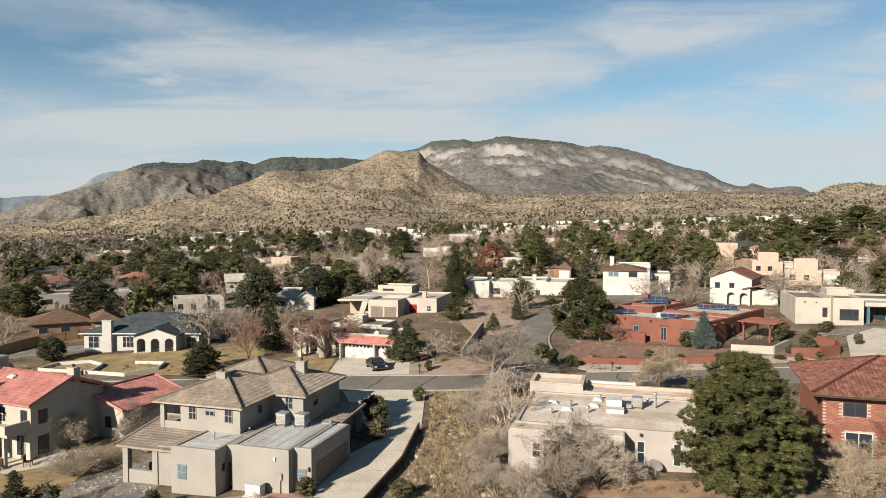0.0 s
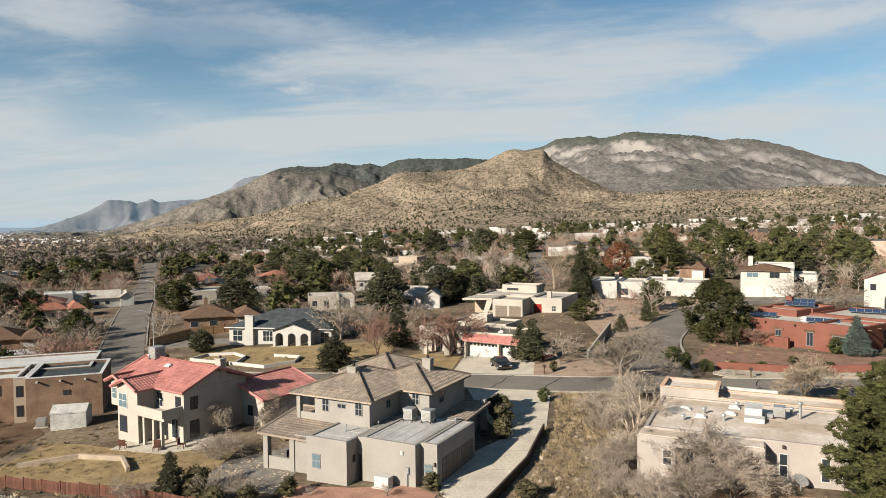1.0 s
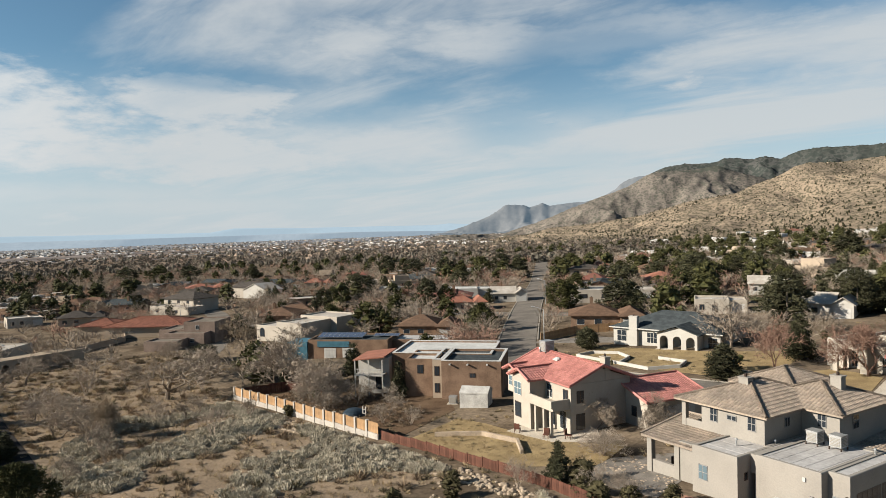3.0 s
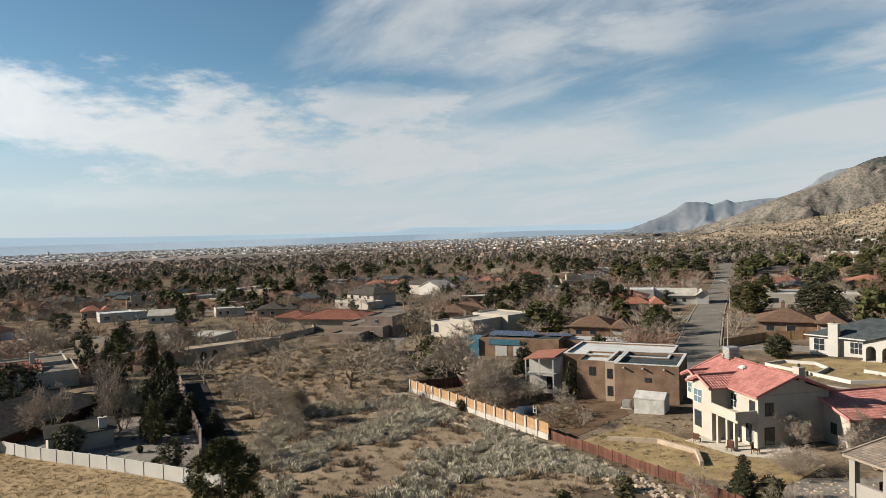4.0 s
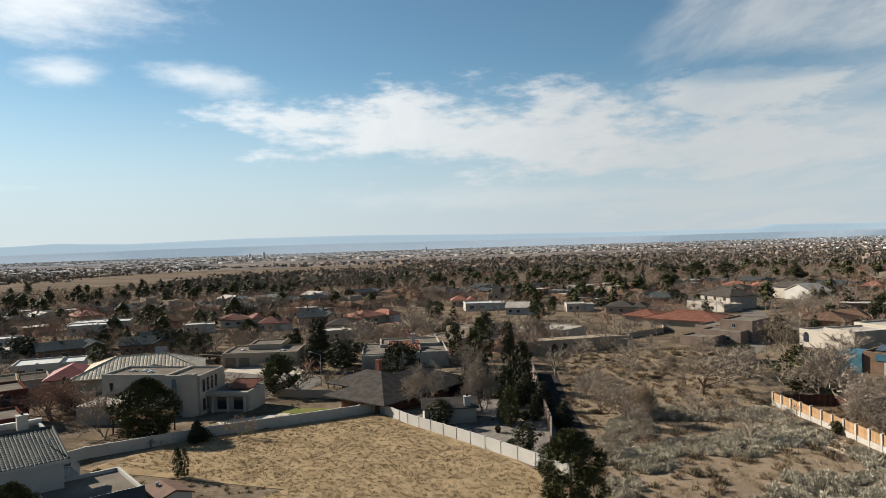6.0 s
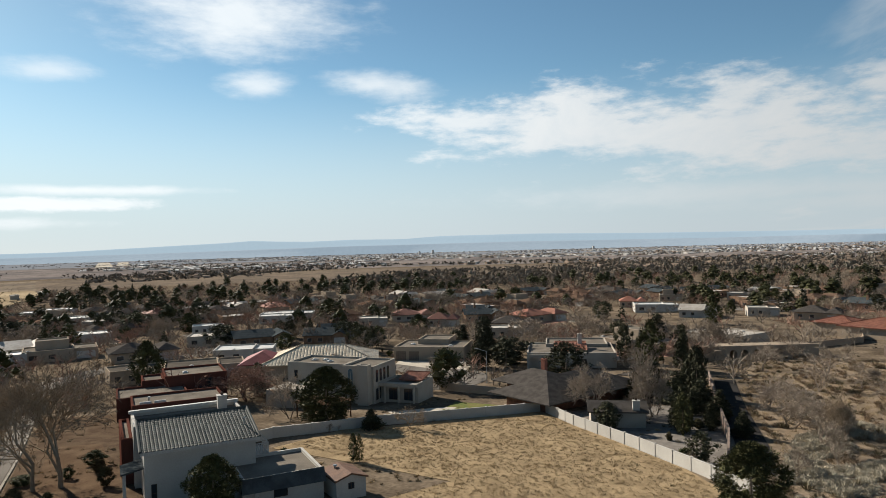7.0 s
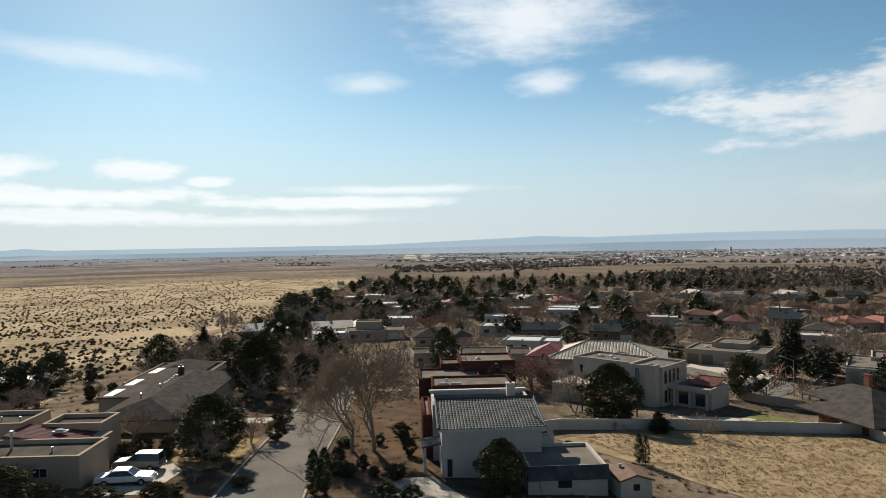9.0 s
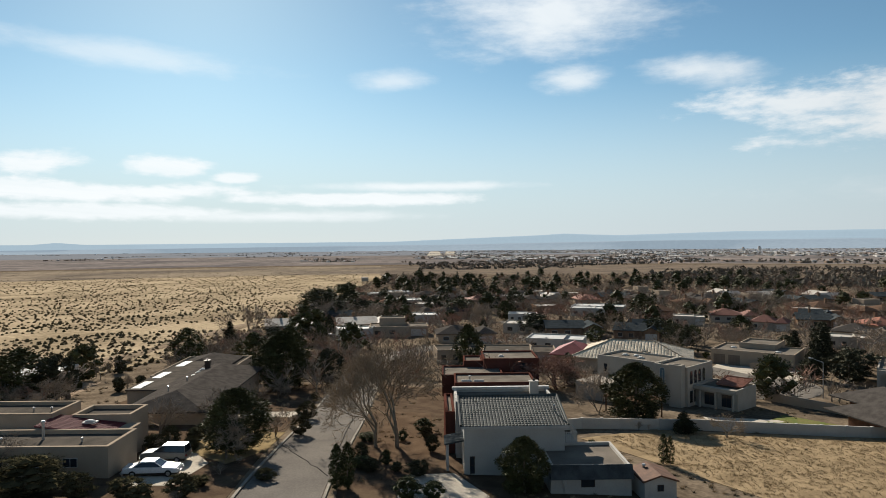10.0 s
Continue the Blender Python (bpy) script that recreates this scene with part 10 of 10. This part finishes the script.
scatter_stuff("lot_weeds", "brown dead weeds in the empty lot", "weeds", GRASS, fill(LOT, 1100, 0.2, 0.42, 10, lambda x, y: noise.noise(Vector((x * 0.12, y * 0.12, 8))) > -0.1), M_DRYBUSH)
scatter_stuff("dry_brush", "dry brown brush in a bare yard", "shrubs", BRUSH, fill([(-88, 60), (-85, 69), (-66, 68), (-56, 60), (-55, 55), (-68, 56)], 240, 0.4, 1.1, 45), M_DRYBUSH)
YARDS = [[(-62, 100), (-60, 112), (-40, 112), (-28, 116), (-27, 98), (-36, 95)], [(-52, 55), (-53, 63), (-39, 60), (-31, 62), (-30.5, 56), (-36, 52.5)]]
for k, yd in enumerate(YARDS):
    scatter_stuff("lawn_grass", "straw-coloured dormant grass in a yard", "grass", GRASS, fill(yd, 900, 0.2, 0.4, 40 + k), M_STRAW)

# leafless thickets in the arroyo and before the flat house
rb = random.Random(77)
for x, y, z, s, a in fill(ARROYO, 44, 2.2, 4.6, 11, lambda x, y: x < -70):
    tree("bush" if rb.random() < 0.5 else "bare", x, y, s, 1.1)
for x, y, z, s, a in fill([(1, 44), (2, 74), (8.5, 76), (6, 60), (6.0, 50), (9, 46), (8, 43)], 20, 1.8, 4.0, 12):
    tree("bush" if rb.random() < 0.6 else "bare", x, y, s, 1.15, s > 3.0)
for x, y, h in ((8.5, 50.8, 3.6), (11.2, 50.2, 3.8), (6.6, 55.5, 4.0), (8.8, 48.6, 4.4), (5.4, 66.5, 4.2), (-6, 64, 1.8), (-6.4, 67, 2.2), (-7, 70, 2.4)):
    tree("bare" if h > 3 else "shrub", x, y, h, 1.2, h > 3)
for x, y, h in ((28, 47, 3.4), (31, 48, 3.2), (33.5, 49.5, 3.0), (30, 50.5, 2.6), (27, 44.5, 3.0)):
    tree("pale_bare", x, y, h, 1.5, True)
for x, y, h in ((-21.5, 50.6, 1.4), (-19.8, 50.6, 0.8), (-13.6, 50.8, 1.2), (-10.4, 52.0, 1.3), (-26, 47.5, 1.8), (-24, 48.6, 1.5), (-28, 48.5, 1.6), (-29.5, 51, 2.0)):
    tree("bush" if h < 1.3 else "shrub", x, y, h, 1.3)

# stones: riprap below the fence, boulders on the bank
rock = Shape()
bm = bmesh.new()
bmesh.ops.create_icosphere(bm, subdivisions=1, radius=0.5)
for v in bm.verts:
    v.co = v.co * (1 + 0.35 * noise.noise(v.co * 3.1))
    v.co.z *= 0.7
rock.v = [tuple(v.co) for v in bm.verts]
rock.f = [tuple(v.index for v in f.verts) for f in bm.faces]
bm.free()
scatter_stuff("riprap", "pale grey riprap stones below the board fence", "stones", rock, fill([(-91, 56), (-68, 52.6), (-55, 51), (-40, 49), (-28, 46.6), (-28, 45.2), (-42, 46.6), (-56, 48.5), (-70, 50), (-90, 54)], 900, 0.25, 0.7, 13), M_STONE)
scatter_stuff("boulders", "tan boulders on the slope and bank", "stones", rock, fill(BANK, 130, 0.2, 0.7, 14) + fill(NEARSLOPE, 160, 0.2, 0.6, 15) + fill([(-31, 52), (-30.5, 58), (-26, 60), (-23, 55), (-23, 51)], 200, 0.15, 0.4, 16), M_STONE)
scatter_stuff("landscape_rocks", "pale landscape rocks edging the yards", "stones", rock, fill([(17, 86), (17, 89), (34, 86), (38, 88), (50, 86), (36, 83.6)], 160, 0.25, 0.6, 17) + fill([(5, 128), (8, 145), (24, 148), (20, 135)], 60, 0.3, 0.8, 18), M_GRAVELGREY)

# ---- open desert to the south-west ----
SHRUB_D = crown_shape(14, 6, 0.17, "dome", 0.95, 5, 2)
ds, rr = [], random.Random(31)
while len(ds) < 11500:
    d = 135 * (1050 / 135) ** (rr.random() ** 0.8)
    yaw = rr.uniform(128, 172)
    x, y = -math.sin(radians(yaw)) * d, math.cos(radians(yaw)) * d
    if inside(x, y, DESERT) and noise.noise(Vector((x * 0.012, y * 0.012, 5))) > -0.35:
        ds.append((x, y, land(x, y) - 0.05, rr.uniform(0.5, 1.3) + 0.7 * rr.random() ** 3, rr.uniform(0, 6.28)))
scatter_stuff("desert_shrubs", "dark low shrubs dotting the pale desert grassland", "shrubs", SHRUB_D, ds, M_DESERTSHRUB)
# plain boxes stand in for the cylindrical tanks
tk = House(-530, -392, 40, "low pale storage tank in the desert, built as a box", "storage_building", "building")
tk.mass(-12, -4, 12, 4, 4.0, M_CREAM, M_PALEROOF)
tk = House(-500, -395, 40, "small pale storage tank in the desert, built as a box", "storage_building", "building")
tk.mass(-6, -3, 6, 3, 3.5, M_CREAM, M_PALEROOF)

def far_strip(name, label, yaw, d0, d1, w, material):
    s = Shape()
    c, q = -math.sin(radians(yaw)), math.cos(radians(yaw))
    for d in (d0, d1):
        for k in (-w / 2, w / 2):
            x, y = c * d - q * k, q * d + c * k
            s.v += [(x, y, land(x, y) + 2.6), (x, y, land(x, y) - 3.0)]
    s.f = [(0, 2, 6, 4), (0, 4, 5, 1), (2, 3, 7, 6), (0, 1, 3, 2), (4, 6, 7, 5)]
    tagged(part(name, s, material), label, "runway", kind="structure")


far_strip("runway", "pale concrete runway far out on the plain", 122.6, 2100, 3600, 46, M_CONC)
far_strip("runway", "second pale concrete runway on the plain", 121.3, 2300, 3500, 40, M_CONC)

# ---- far city ----
def blocks(name, label, n, seed, d0, d1, y0, y1, size, material, power=0.8, keep=None):
    r = random.Random(seed)
    s = Shape()
    done = 0
    while done < n:
        d = d0 * (d1 / d0) ** (r.random() ** power)
        yaw = r.uniform(y0, y1)
        x, y = -math.sin(radians(yaw)) * d, math.cos(radians(yaw)) * d
        if (keep and not keep(x, y, d, yaw)) or inside(x, y, DESERT):
            continue
        done += 1
        w, dp, h = r.uniform(*size), r.uniform(*size), r.uniform(2.3, 3.8)
        z = land(x, y)
        q = Shape().box(-w / 2, -dp / 2, -2, w / 2, dp / 2, h).moved(pose(x, y, z, 0, 0, r.uniform(-12, 12) + (0 if yaw < 60 else 30)))
        s.add(q.v, q.f)
    return tagged(part(name, s, material), label, "houses", kind="stuff")


town = lambda x, y, d, yaw: noise.noise(Vector((x * 0.0021, y * 0.0021, 1.7))) > -0.28 and not (yaw > 120 + 12 * noise.noise(Vector((x * 0.0018, y * 0.0018, 7.1))) and noise.noise(Vector((x * 0.006, y * 0.006, 4.4))) < 0.3) and not (yaw > 116 + 9 * noise.noise(Vector((x * 0.004, y * 0.004, 9.0))) and d < 900) and not (yaw < 24 and d > 640)
M_CITYPALE = mat("far_pale_roofs", (0.62, 0.60, 0.57), (0.42, 0.39, 0.36), 900.0, 0.8, 0.0, island=0.3)
M_CITYTAN = mat("far_tan_walls", (0.34, 0.26, 0.20), (0.26, 0.20, 0.16), 700.0, 0.9, 0.0, island=0.35)
# tree colour lightened to paint in the haze of the distance
M_CITYTREE = mat("far_trees", (0.135, 0.125, 0.10), (0.17, 0.145, 0.115), 300.0, 0.9, 0.0, island=0.35)
M_CITYBROWN = mat("far_brown_trees", (0.20, 0.165, 0.13), (0.15, 0.125, 0.10), 200.0, 0.9, 0.0, island=0.3)
blocks("city_houses", "pale roofs of the distant city", 3000, 51, 1250, 4400, 24, 158, (4.5, 10), M_CITYPALE, 0.7, town)
blocks("city_houses", "tan houses of the distant city", 2200, 52, 800, 4300, 24, 158, (6, 11), M_CITYTAN, 0.75, town)
blocks("city_buildings", "large pale roofs in the distant city", 800, 54, 1450, 3600, 70, 124, (9, 24), M_CITYPALE, 0.9, town)
blocks("hillside_houses", "pale houses at the foot of the hills", 110, 53, 400, 820, -34, 26, (9, 18), M_CITYPALE, 0.8)
ft, rt = [], random.Random(61)
while len(ft) < 14000:
    d = 480 * (4200 / 480) ** (rt.random() ** 1.3)
    yaw = rt.uniform(22, 160)
    x, y = -math.sin(radians(yaw)) * d, math.cos(radians(yaw)) * d
    if town(x, y, d, yaw) and not inside(x, y, DESERT):
        ft.append((x, y, land(x, y) - 0.5, rt.uniform(3.5, 7.0), rt.uniform(0, 6.28)))
scatter_stuff("city_trees", "dark trees of the distant city", "trees", crown_shape(8, 2, 0.4, "round", 0.85, 4, 2), ft[::2], M_CITYTREE)
scatter_stuff("city_trees", "leafless brown trees of the distant city", "trees", crown_shape(9, 5, 0.42, "round", 0), ft[1::2], M_CITYBROWN)
for yaw, d, h in ((97.5, 3300, 17), (98.6, 3300, 13), (84.5, 3900, 14)):
    x, y = -math.sin(radians(yaw)) * d, math.cos(radians(yaw)) * d
    t = House(x, y, 20, "pale office tower in the distant city", "office_tower", "tower")
    t.block(-5, -5, 5, 5, h, M_CITYPALE)
    t.part("roof_plant", Shape().box(-3, -3, h, 3, 3, h + 3), M_CITYTAN)

# ---- junipers and rocks on the foothills ----
hill = bpy.data.objects["foothill"]
rh = random.Random(41)
pts = [v.co for v in hill.data.vertices]
hs, hr = [], []
tries = 0
while len(hs) < 12500 and tries < 90000:
    tries += 1
    c = pts[rh.randrange(len(pts))]
    if c.length > 1560:
        continue
    x, y = c.x + rh.uniform(-3, 3), c.y + rh.uniform(-3, 3)
    if noise.noise(Vector((c.x * 0.01, c.y * 0.01, 2))) < -0.25:
        continue
    hs.append((x, y, c.z - 0.4, rh.uniform(1.6, 4.2), rh.uniform(0, 6.28)))
    if rh.random() < 0.35:
        c = pts[rh.randrange(len(pts))]
        if c.length < 1560 and c.z > 25:
            hr.append((c.x, c.y, c.z - 0.5, rh.uniform(2, 5), rh.uniform(0, 6.28)))
scatter_stuff("foothill_junipers", "dark junipers dotting the tan foothill", "shrubs", crown_shape(12, 2, 0.35, "round", 0.85, 4, 2), hs, M_JUNIPER)
scatter_stuff("foothill_boulders", "tan granite boulders on the foothill", "stones", rock, hr, M_STONE)
